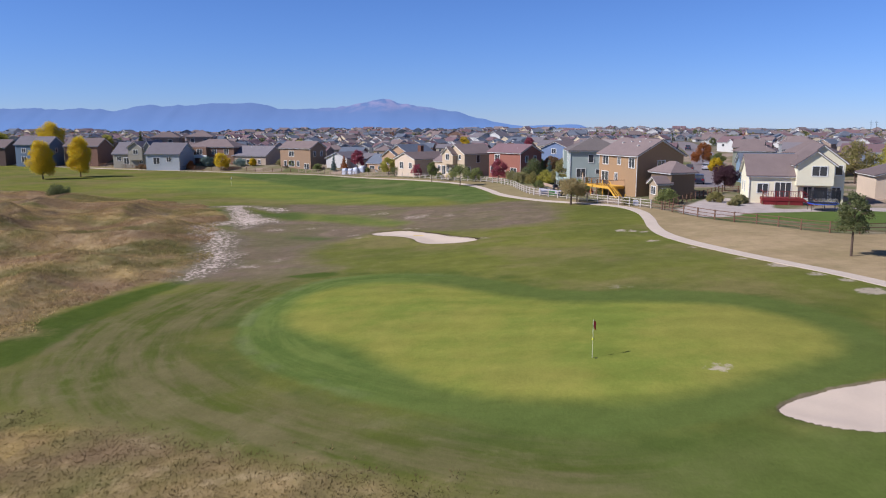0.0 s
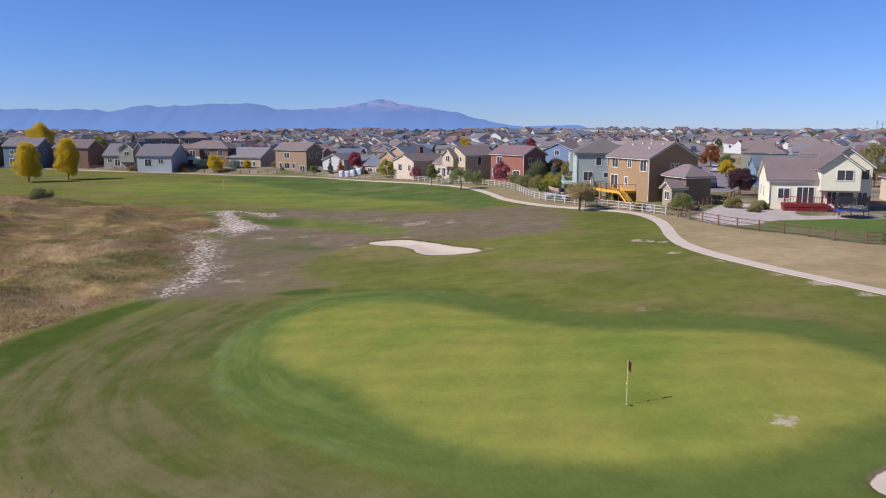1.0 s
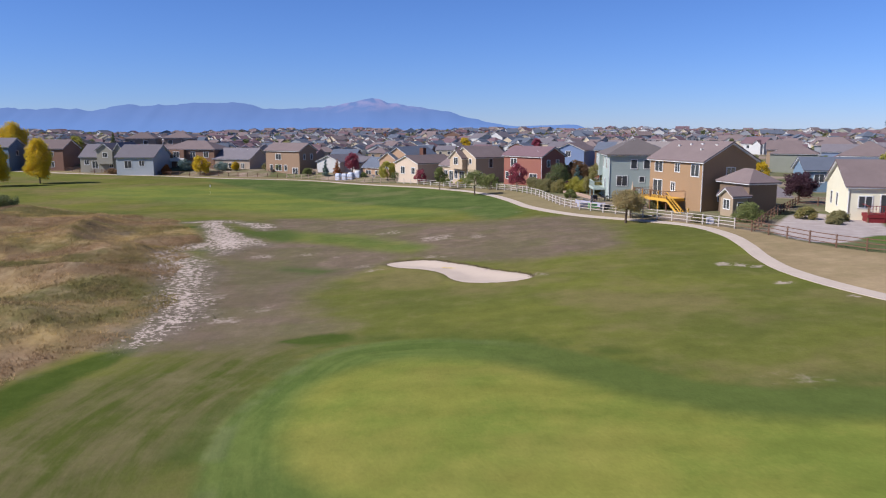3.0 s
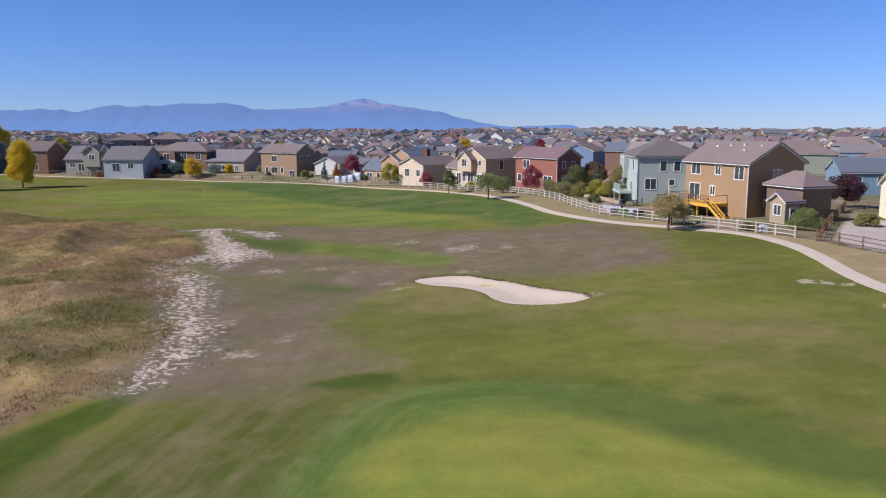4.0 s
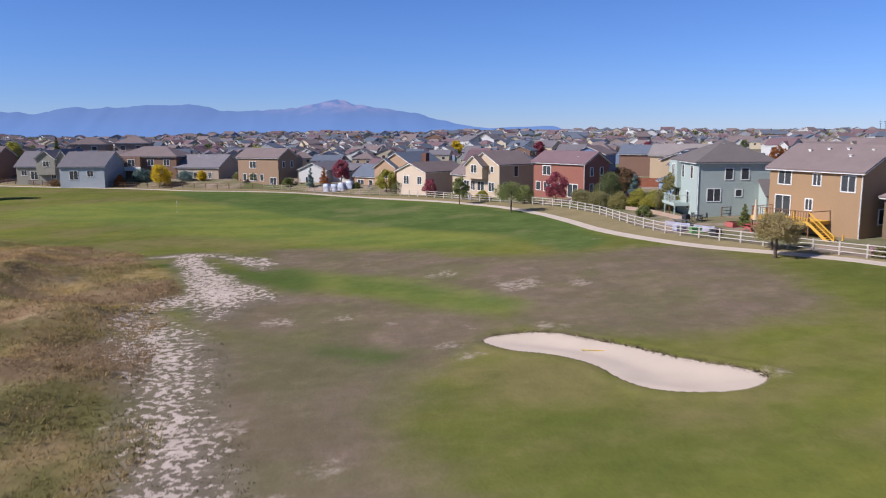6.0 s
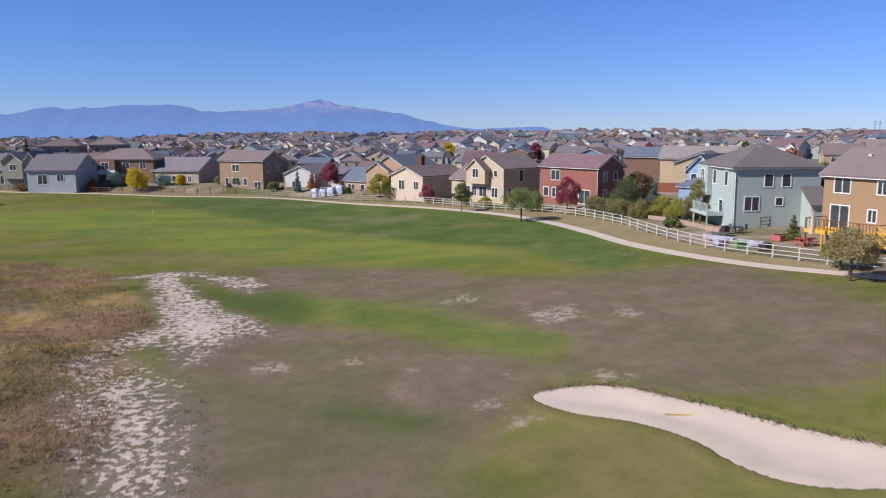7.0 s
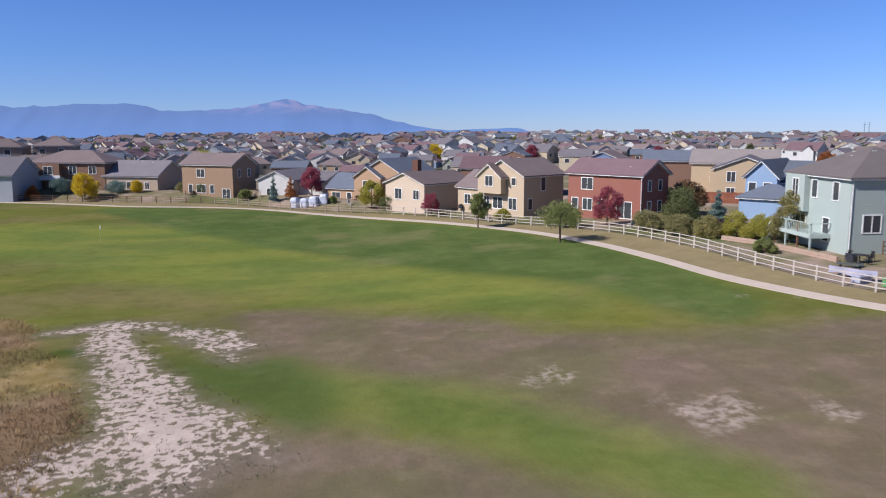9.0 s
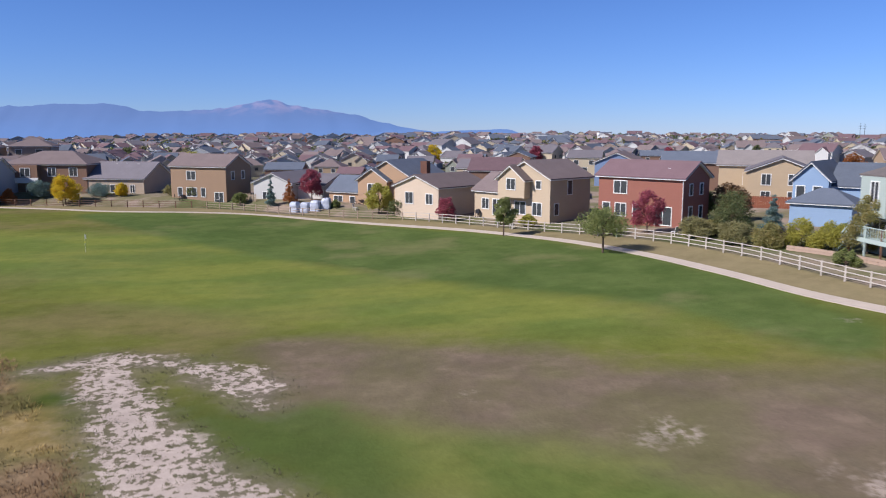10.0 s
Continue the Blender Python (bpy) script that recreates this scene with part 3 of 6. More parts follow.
col = lay(k.step(k.math("ADD", k.attr("z_bunk"), k.math("MULTIPLY", wob2, 0.35)), -0.16, 0.02), 0.75, col, (0.20, 0.15, 0.10, 1))
grain = k.math("ADD", k.math("MULTIPLY", n_fine, 0.3), k.math("ADD", k.math("MULTIPLY", n_small, 0.35), k.math("MULTIPLY", n_blot, 0.4)))
col = k.scale(col, k.math("MULTIPLY", k.math("ADD", grain, 0.48), 0.89))
k.color(col)
k.bump(k.math("ADD", k.math("MULTIPLY", n_fine, 0.5), k.math("ADD", n_small, n_blot)), 0.3, 0.12)
gme.materials.append(k.m)
ground = tagged(new("ground", gme), "mown golf fairway and putting green with dry brown rough and bare sand", "ground", kind="structure")

# ---- path, road, bunkers ----


def ribbon(line, width, lift, thick):
    """A slab that follows a line over the terrain."""
    v, f = [], []
    n = len(line)
    for i, p in enumerate(line):
        a, b = line[max(0, i - 1)], line[min(n - 1, i + 1)]
        d = (b - a) / np.linalg.norm(b - a)
        s = np.array([-d[1], d[0]]) * width / 2
        for q in (p + s, p - s):
            z = tz(*q)
            v += [(q[0], q[1], z + lift), (q[0], q[1], z + lift - thick)]
    for i in range(n - 1):
        a, b = 4 * i, 4 * i + 4
        f += [(a, a + 2, b + 2, b), (a + 1, b + 1, b + 3, a + 3), (a, b, b + 1, a + 1), (a + 2, a + 3, b + 3, b + 2)]
    return v, f + [(0, 1, 3, 2), (4 * n - 4, 4 * n - 2, 4 * n - 1, 4 * n - 3)]


CONCRETE = plain("pale_worn_concrete", (192, 176, 158), 0.9, 0.3, 0.5, 5.0, 0.3)
ASPHALT = plain("grey_asphalt", (128, 118, 116), 0.9, 0.3, 0.3, 6.0, 0.3)
SAND = plain("bunker_sand", (196, 178, 158), 0.95, 0.14, 0.7, 9.0, 0.5)
cart = part("path", ribbon(PATH, 1.4, 0.05, 0.3), CONCRETE, None)
tagged(cart, "pale concrete cart path curving along the fence", "path", kind="structure")
STREET = poly_line([(48, 140), (52, 150), (57, 165), (66, 190), (80, 230), (95, 290), (105, 340)])
tagged(part("road", ribbon(STREET, 8.5, 0.06, 0.4), ASPHALT, None), "grey asphalt residential street running between houses", "road", kind="structure")


def sand_bed(outline, label):
    """Sand that lies dished inside its outline, under the turf lip."""
    lo, hi = outline.min(0) - 0.6, outline.max(0) + 0.6
    xs, ys = np.arange(lo[0], hi[0], 0.35), np.arange(lo[1], hi[1], 0.35)
    X, Y = np.meshgrid(xs, ys)
    sd = signed(X, Y, outline)
    Z = terrain(X, Y) - 0.05 - 0.24 * sst(sd, 0.0, 2.6) + 0.03 * np.sin(X * 2.1 + np.sin(Y)) * np.cos(Y * 1.7)
    n = len(xs)
    ok = (sd > -0.45)
    f = [(j * n + i, j * n + i + 1, (j + 1) * n + i + 1, (j + 1) * n + i) for j in range(len(ys) - 1) for i in range(n - 1) if ok[j, i] and ok[j, i + 1] and ok[j + 1, i] and ok[j + 1, i + 1]]
    ids = sorted({q for g in f for q in g})
    at = {q: i for i, q in enumerate(ids)}
    P = np.stack([X, Y, Z], -1).reshape(-1, 3)
    ob = part("sand_bunker", ([tuple(P[q]) for q in ids], [tuple(at[q] for q in g) for g in f]), SAND, None)
    for q in ob.data.polygons:
        q.use_smooth = True
    return tagged(ob, label, "sand bunker", kind="structure")


# ---- houses ----
def roof_solid(x0, x1, y0, y1, eave, ridge, axis, thick, over, drop=0.0):
    """A pitched roof slab: gable along axis x or y, or hip."""
    if axis in "xy":
        u0, u1, a, b = (y0, y1, x0, x1) if axis == "x" else (x0, x1, y0, y1)
        m, slope = (u0 + u1) / 2, (ridge - eave) / ((u1 - u0) / 2)
        e = eave - slope * over - drop
        r = ridge - drop
        prof = [(u0 - over, e), (m, r), (u1 + over, e), (u1 + over, e + thick), (m, r + thick), (u0 - over, e + thick)]
        return prism(prof, axis, a - over, b + over)
    w, d = x1 - x0, y1 - y0
    slope = (ridge - eave) / (min(w, d) / 2)
    e = eave - slope * over - drop
    hx, hy = max(0.0, (w - d) / 2), max(0.0, (d - w) / 2)
    cx, cy = (x0 + x1) / 2, (y0 + y1) / 2
    base = [(x0 - over, y0 - over), (x1 + over, y0 - over), (x1 + over, y1 + over), (x0 - over, y1 + over)]
    v = [(x, y, e) for x, y in base] + [(x, y, e + thick) for x, y in base]
    r = ridge + thick - drop
    if w >= d:
        v += [(cx - hx - 0.01, cy, r), (cx + hx + 0.01, cy, r)]
        f = [(4, 5, 9, 8), (5, 6, 9), (6, 7, 8, 9), (7, 4, 8)]
    else:
        v += [(cx, cy - hy - 0.01, r), (cx, cy + hy + 0.01, r)]
        f = [(4, 5, 8), (5, 6, 9, 8), (6, 7, 9), (7, 4, 8, 9)]
    f += [(3, 2, 1, 0)] + [(i, (i + 1) % 4, 4 + (i + 1) % 4, 4 + i) for i in range(4)]
    return v, f


WIN_MESH = {}


def window(parent, face, u, z, w, h, blk, panes=2, frame_mat=None, door=False):
    """A framed window or glazed door set on one face of a block; u is measured along the face from its left edge."""
    x0, x1, y0, y1 = blk[:4]
    key = (round(w, 2), round(h, 2), panes, door)
    if key not in WIN_MESH:
        b = 0.1
        fr = [box(-w / 2 - b, w / 2 + b, -0.06, 0.03, -b, 0), box(-w / 2 - b, w / 2 + b, -0.06, 0.03, h, h + b)]
        for i in range(panes + 1):
            c = -w / 2 + w * i / panes
            s = b if i in (0, panes) else 0.035
            lo, hi = (c - s, c) if i == 0 else ((c, c + s) if i == panes else (c - s, c + s))
            fr.append(box(lo, hi, -0.06, 0.03, 0, h))
        me = bpy.data.meshes.new("window_frame")
        fv, ff = join(*fr)
        me.from_pydata(fv, [], ff)
        me.materials.append(frame_mat or WHITE)
        pm = bpy.data.meshes.new("pane")
        pv, pf = box(-w / 2 / panes + 0.02, w / 2 / panes - 0.02, -0.02, 0.02, 0, h)
        pm.from_pydata(pv, [], pf)
        pm.materials.append(GLASS)
        WIN_MESH[key] = (me, pm)
    me, pm = WIN_MESH[key]
    ob = part("door" if door else "window", me, None, parent)
    at = {"back": (x0 + u, y0, 0), "right": (x1, y0 + u, 90), "left": (x0, y1 - u, -90), "front": (x1 - u, y1, 180)}[face]
    ob.matrix_basis = pose(at[0], at[1], z, 0, 0, at[2])
    for i in range(panes):
        p = part("pane", pm, None, ob)
        p.location = (-w / 2 + w * (i + 0.5) / panes, 0, 0)
    return ob


def block(parent, spec, wall_mat, roof_mat, trim=True):
    """One volume of a house: walls with their gable, trim and roof. spec: x0, x1, y0, y1, z0, eave, ridge, axis."""
    x0, x1, y0, y1, z0, eave, ridge, axis = spec
    if axis == "x":
        g = prism([(y0, z0), (y1, z0), (y1, eave), ((y0 + y1) / 2, ridge), (y0, eave)], "x", x0, x1)
    elif axis == "y":
        g = prism([(x0, z0), (x1, z0), (x1, eave), ((x0 + x1) / 2, ridge), (x0, eave)], "y", y0, y1)
    else:
        g = box(x0, x1, y0, y1, z0, eave)
    part("wall", g, wall_mat, parent)
    if trim:
        part("fascia", roof_solid(x0, x1, y0, y1, eave, ridge, axis, 0.17, 0.36, -0.01), WHITE, parent, "white fascia board")
    part("roof", roof_solid(x0, x1, y0, y1, eave, ridge, axis, 0.14, 0.42, -0.17), roof_mat, parent)


def house_at(cx, cy, yaw, w, label, group=""):
    """An empty for a house whose right back corner is at cx, cy and whose back wall runs w metres to its left."""
    a = radians(yaw)
    x, y = cx - math.cos(a) * w, cy - math.sin(a) * w
    return thing("house", pose(x, y, min(tz(x, y, False), tz(cx, cy, False)), 0, 0, yaw), label, "house", group)


ROOF_BROWN = shingle("brown_shingles", (121, 107, 103))
ROOF_GREY = shingle("grey_shingles", (119, 113, 115))
ROOF_DRAB = shingle("drab_grey_brown_shingles", (112, 104, 100))
ROOF_RED = shingle("reddish_shingles", (115, 93, 95))
ROOF_SLATE = shingle("slate_shingles", (102, 108, 118))


def vents(parent, pts):
    for x, y, z in pts:
        part("roof_vent", join(box(x - 0.14, x + 0.14, y - 0.14, y + 0.14, z - 0.25, z + 0.06), box(x - 0.19, x + 0.19, y - 0.19, y + 0.19, z + 0.06, z + 0.11)), WHITE, parent)


def downpipe(parent, x, y, z0, z1):
    part("downpipe", beam((x, y, z0), (x, y, z1), 0.05), WHITE, parent)


# tan house with the yellow deck
H = house_at(31.3, 120.7, -70, 11.2, "two-storey tan house with brown gable roof and raised yellow deck")
b = (0, 11.2, 0, 8.6, -1.5, 6.7, 9.0, "x")
block(H, b, siding("tan_siding", (184, 150, 112)), ROOF_BROWN)
for u, z, w, hh in ((2.0, 5.1, 1.6, 1.35), (6.0, 5.2, 0.9, 1.1), (9.6, 4.8, 1.5, 1.5), (5.2, 2.6, 0.8, 1.1)):
    window(H, "back", u, z, w, hh, b)
window(H, "back", 1.9, 1.75, 1.9, 2.1, b, door=True)
window(H, "right", 4.4, 4.5, 1.3, 1.4, b)
window(H, "right", 7.2, 4.8, 0.8, 0.8, b, 1)
window(H, "right", 3.0, 1.6, 0.9, 1.4, b, 1)
vents(H, [(2.6, 2.9, 8.6), (4.6, 3.3, 8.8), (6.8, 3.4, 8.85), (8.0, 2.2, 8.2), (9.6, 3.4, 8.8)])
downpipe(H, 11.15, -0.1, 0, 6.6)
DECK_WOOD = plain("yellow_deck_stain", (214, 164, 62), 0.7, 0.25, 1.0, 8.0, 0.2)
OLD_WOOD = plain("weathered_brown_wood", (120, 88, 66), 0.9, 0.4, 1.5, 10.0, 0.4)


def deck(parent, x0, x1, depth, z, mat, stairs, rail_mat=None, name="deck"):
    """A raised back deck with boards, posts, railing and a stair run to one end."""
    rail_mat = rail_mat or mat
    d = part(name, join(box(x0, x1, -depth, -0.02, z - 0.05, z), box(x0, x1, -depth, -depth + 0.06, z - 0.38, z - 0.05), box(x0, x0 + 0.06, -depth + 0.06, -0.02, z - 0.38, z - 0.05), box(x1 - 0.06, x1, -depth + 0.06, -0.02, z - 0.38, z - 0.05)), mat, parent)
    n = max(3, round((x1 - x0) / 2.0))
    for i in range(n + 1):
        x = x0 + 0.08 + (x1 - x0 - 0.16) * i / n
        part("post", plank((x, -depth + 0.1, -1.2), (x, -depth + 0.1, z + 1.0), 0.14, 0.14), mat if i % 2 else OLD_WOOD, d)
    part("rail", join(plank((x0, -depth + 0.03, z + 0.98), (x1, -depth + 0.03, z + 0.98), 0.12, 0.06), plank((x0 + 0.03, -depth, z + 0.98), (x0 + 0.03, 0, z + 0.98), 0.12, 0.06), plank((x1 - 0.03, -depth, z + 0.98), (x1 - 0.03, 0, z + 0.98), 0.12, 0.06)), rail_mat, d)
    one = bpy.data.meshes.new("baluster")
    bv, bf = box(-0.025, 0.025, -0.025, 0.025, 0, 0.86)
    one.from_pydata(bv, [], bf)
    one.materials.append(rail_mat)
    for s in np.arange(0.2, x1 - x0, 0.32):
        part("baluster", one, None, d).location = (x0 + s, -depth + 0.04, z + 0.08)
    if stairs:
        sx, dirn, run = stairs
        st = max(4, round((z + 0.3) / 0.19))
        steps = [box(min(sx + dirn * run * i / st, sx + dirn * run * (i + 1) / st), max(sx + dirn * run * i / st, sx + dirn * run * (i + 1) / st), -depth, -depth + 1.2, z - (i + 1) * (z + 0.3) / st - 0.05, z - (i + 1) * (z + 0.3) / st) for i in range(st)]
        part("stairs", join(*steps, plank((sx, -depth, z - 0.15), (sx + dirn * run, -depth, -0.45), 0.06, 0.3), plank((sx, -depth + 1.2, z - 0.15), (sx + dirn * run, -depth + 1.2, -0.45), 0.06, 0.3), plank((sx, -depth, z + 0.95), (sx + dirn * run, -depth, 0.65), 0.06, 0.12), plank((sx, -depth, z + 0.5), (sx + dirn * run, -depth, 0.2), 0.06, 0.1), plank((sx + dirn * run, -depth, -0.5), (sx + dirn * run, -depth, 0.75), 0.12, 0.12), plank((sx + dirn * run, -depth + 1.2, -0.5), (sx + dirn * run, -depth + 1.2, 0.75), 0.12, 0.12)), mat, d)
    return d


deck(H, 0.5, 7.8, 3.0, 1.75, DECK_WOOD, (7.8, 1, 3.0), OLD_WOOD)
# grey-green house
H = house_at(24.5, 143.4, -95, 10.5, "two-storey grey-green house with hip roof and pale balcony")
GG = siding("grey_green_siding", (196, 208, 198))
block(H, (0, 10.5, 0, 9.8, -1.5, 6.9, 9.3, "hip"), GG, ROOF_DRAB)
part("bay", box(0.2, 3.8, -0.6, 0, 3.3, 6.85), GG, H)
b = (0, 10.5, 0, 9.8)
for u, z in ((3.9, 4.8), (5.9, 4.8)):
    window(H, "right", u, z, 0.9, 1.35, b, 1)
window(H, "right", 2.1, 2.1, 1.6, 1.5, b)
window(H, "right", 5.2, 2.7, 0.75, 0.8, b, 1)
part("wall", prism([(10.52, -1.5), (13.0, -1.5), (13.0, 2.9), (10.52, 4.6)], "y", 7.7, 9.8), GG, H)
part("roof", prism([(10.5, 4.62), (13.25, 2.75), (13.25, 2.95), (10.5, 4.82)], "y", 7.5, 10.0), ROOF_DRAB, H)
for u in (4.6, 8.2):
    window(H, "back", u, 4.8, 0.9, 1.6, b, 1)
window(H, "back", 2.2, 4.6, 1.0, 1.8, (0, 10.5, -0.6, 9.8))
window(H, "back", 2.4, 0.9, 1.8, 2.1, b)
window(H, "back", 6.9, 0.9, 1.0, 2.1, b, 1, door=True)
downpipe(H, 10.55, 0.1, 0, 6.8)
deck(H, 1.0, 7.8, 2.0, 1.6, plain("pale_green_grey_paint", (176, 188, 178), 0.7), (1.0, -1, 2.0))
block(H, (3.0, 10.2, 9.85, 14.2, -1.5, 3.2, 5.2, "x"), GG, ROOF_DRAB)
vents(H, [(4.2, 4.0, 9.0), (5.2, 3.2, 8.6), (6.4, 4.4, 9.1)])
# red-brown house
H = house_at(18.8, 175.2, -56, 11.8, "two-storey brick-red house with reddish brown roof")
RB = siding("brick_red_siding", (170, 110, 92))
b = (0, 11.8, 0, 6.2, -1.8, 6.1, 7.8, "x")
block(H, b, RB, ROOF_RED)
window(H, "back", 3.2, 4.0, 1.8, 1.5, b)
window(H, "back", 1.2, 1.3, 1.0, 1.4, b, 1)
window(H, "back", 3.3, 1.2, 1.5, 1.5, b)
window(H, "back", 5.6, 1.3, 1.0, 1.4, b, 1)
window(H, "back", 9.2, 0.5, 2.2, 2.1, b, door=True)
for u in (1.7, 4.2):
    window(H, "right", u, 4.1, 0.7, 1.3, b, 1)
    window(H, "right", u, 1.3, 0.8, 1.4, b, 1)
vents(H, [(3.0, 2.3, 7.4), (4.8, 2.4, 7.5), (7.2, 2.4, 7.5), (9.0, 1.6, 7.1)])
downpipe(H, 11.75, -0.1, -1, 6.0)
# cream two-gabled house
H = house_at(6.4, 187.0, -58, 8.6, "two-storey cream house with twin gables and brown roof")
CR = siding("cream_tan_siding", (222, 198, 166))
block(H, (0, 8.6, 0, 8.4, -1.8, 5.9, 8.0, "y"), CR, ROOF_BROWN)
block(H, (0.4, 5.2, -1.2, 3.0, 3.3, 5.7, 7.4, "y"), CR, ROOF_BROWN)
window(H, "back", 2.4, 4.4, 1.5, 1.4, (0.4, 5.2, -1.2, 3))
b = (0, 8.6, 0, 8.4)
window(H, "back", 6.6, 4.6, 0.8, 1.0, b, 1)
for u, w in ((1.1, 1.1), (3.4, 1.9), (6.4, 1.5)):
    window(H, "back", u, 1.1, w, 1.6, b)
window(H, "right", 4.0, 3.8, 0.9, 1.8, b, 1)
window(H, "right", 1.3, 1.2, 0.8, 1.5, b, 1)
block(H, (-5.6, -0.05, 0.3, 8.0, -1.8, 3.8, 6.0, "x"), CR, ROOF_BROWN)
window(H, "back", 2.2, 1.3, 1.3, 1.4, (-5.6, 0, 0.3, 8))
window(H, "back", 4.4, 0.6, 1.5, 2.1, (-5.6, 0, 0.3, 8), door=True)
# pink single-storey
H = house_at(-6.1, 199.4, -52, 8.8, "single-storey pale pink house with broad brown roof")
PK = siding("pale_pink_siding", (236, 212, 184))
block(H, (0, 8.8, 0, 11.0, -1.5, 4.6, 6.2, "y"), PK, ROOF_BROWN)
b = (0, 8.8, 0, 11)
window(H, "back", 3.0, 2.2, 1.5, 1.6, b)
window(H, "back", 7.0, 2.3, 1.2, 1.4, b)
vents(H, [(6.0, 3.0, 5.5), (6.2, 5.6, 5.4), (6.0, 8.0, 5.5)])
# orange-gabled house
H = house_at(-7.9, 215.0, -40, 9.2, "tan house with double gable, grey roof and brick chimney")
OR = siding("light_tan_siding", (206, 168, 132))
block(H, (0, 9.2, 0, 11.0, -1.5, 5.4, 7.9, "y"), OR, ROOF_SLATE)
block(H, (-0.6, 5.2, -1.0, 5.0, -1.5, 4.8, 6.6, "y"), OR, ROOF_SLATE)
block(H, (-7.2, -0.65, -0.4, 7.0, -1.5, 2.7, 5.0, "x"), OR, ROOF_SLATE)
window(H, "back", 2.9, 2.6, 1.7, 1.6, (-0.6, 5.2, -1, 5))
window(H, "back", 2.0, 0.6, 1.8, 1.3, (-7.2, -0.6, -0.4, 7))
window(H, "back", 5.0, -0.2, 1.0, 2.1, (-7.2, -0.6, -0.4, 7), 1, door=True)
part("chimney", box(8.6, 9.8, 4.0, 5.2, 2.0, 7.9), plain("dark_brick", (112, 78, 64), 0.9, 0.4), H)
# white gabled
H = house_at(-27.4, 229.0, -30, 6.8, "small white house with low gable and grey roof")
WH = siding("white_siding", (232, 228, 220))
block(H, (-0.5, 7.2, 0, 14.0, -1.5, 4.2, 5.8, "y"), WH, ROOF_GREY)
window(H, "back", 2.6, 1.0, 1.5, 1.6, (-0.5, 7.2, 0, 14))
block(H, (7.25, 12.5, 2.0, 13.0, -1.5, 3.8, 5.4, "x"), WH, ROOF_GREY)
# brown two-storey
H = house_at(-38.5, 233.0, -32, 12.2, "two-storey brown house with plain gable roof")
BR = siding("brown_siding", (178, 146, 116))
b = (0, 12.2, 0, 7.2, -1.5, 7.0, 8.9, "x")
block(H, b, BR, ROOF_BROWN)
window(H, "back", 4.6, 4.6, 1.9, 1.5, b)
for u, w in ((2.0, 0.9), (4.6, 2.2), (7.2, 0.9)):
    window(H, "back", u, 1.6, w, 1.5, b, 1 if w < 1 else 2)
window(H, "back", 10.6, 0.3, 1.8, 2.1, b, door=True)
window(H, "right", 2.0, 4.7, 0.8, 1.4, b, 1)
window(H, "right", 5.0, 4.7, 0.8, 1.4, b, 1)
# grey-tan single-storey
H = house_at(-54.9, 246.1, -20, 12.2, "single-storey beige house with grey shingle roof")
b = (0, 12.2, 0, 11.0, -1.5, 4.2, 7.0, "x")
block(H, b, siding("beige_siding", (206, 184, 160)), ROOF_GREY)
for u, w in ((3.8, 1.0), (6.2, 2.0), (9.8, 0.9)):
    window(H, "back", u, 1.6, w, 1.4, b)
window(H, "back", 2.0, 0.5, 1.0, 2.1, b, 1, door=True)
vents(H, [(4.0, 4.8, 6.8), (6.0, 4.9, 6.9), (8.6, 4.7, 6.8)])
deck(H, 0.6, 7.4, 2.4, 0.55, OLD_WOOD, None)
# long brown two-storey with a balcony bay
H = house_at(-66.0, 250.0, -12, 16.0, "two-storey brown house with hip roof and white balcony")
DB = siding("umber_siding", (158, 122, 98))
b = (0, 16, 0, 10, -1.5, 6.8, 9.0, "hip")
block(H, b, DB, ROOF_BROWN)
part("bay", box(2.2, 7.0, -1.2, 0, 3.6, 6.7), DB, H)
part("balcony", join(box(2.0, 7.2, -1.4, 0, 3.3, 3.6), box(2.0, 7.2, -1.45, -1.38, 3.6, 4.3)), WHITE, H)
window(H, "back", 4.6, 4.5, 1.8, 1.6, (0, 16, -1.2, 10))
for u in (9.2, 13.4):
    window(H, "back", u, 4.6, 1.5, 1.5, b)
window(H, "back", 5.0, 0.6, 2.0, 1.8, b)
# pale blue-white single-storey
H = house_at(-80.5, 240.5, -6, 10.8, "single-storey pale blue-white house with grey roof")
b = (0, 10.8, 0, 12, -1.5, 5.0, 8.2, "x")
block(H, b, siding("pale_blue_siding", (198, 204, 206)), ROOF_GREY)
window(H, "back", 3.4, 2.0, 2.0, 2.0, b, door=True)
window(H, "back", 7.4, 2.7, 1.4, 1.4, b)
# sage split-level
H = house_at(-93.0, 250.0, -8, 12.8, "sage-green split-level house with projecting upper gable")
SG = siding("sage_siding", (176, 170, 152))
b = (0, 12.8, 0, 10, -1.5, 4.6, 8.0, "x")
block(H, b, SG, ROOF_GREY)
block(H, (5.8, 10.6, -1.0, 6, 2.6, 6.6, 8.4, "y"), SG, ROOF_GREY)
block(H, (10.7, 13.6, -0.3, 9, -1.5, 6.6, 8.6, "y"), SG, ROOF_GREY)
window(H, "back", 2.6, 4.6, 1.5, 1.3, (5.8, 10.6, -1, 6))
window(H, "back", 2.0, 2.4, 1.4, 1.3, b)
window(H, "back", 4.6, 1.4, 1.8, 2.0, b, door=True)
window(H, "back", 9.6, 1.6, 1.2, 1.4, b)
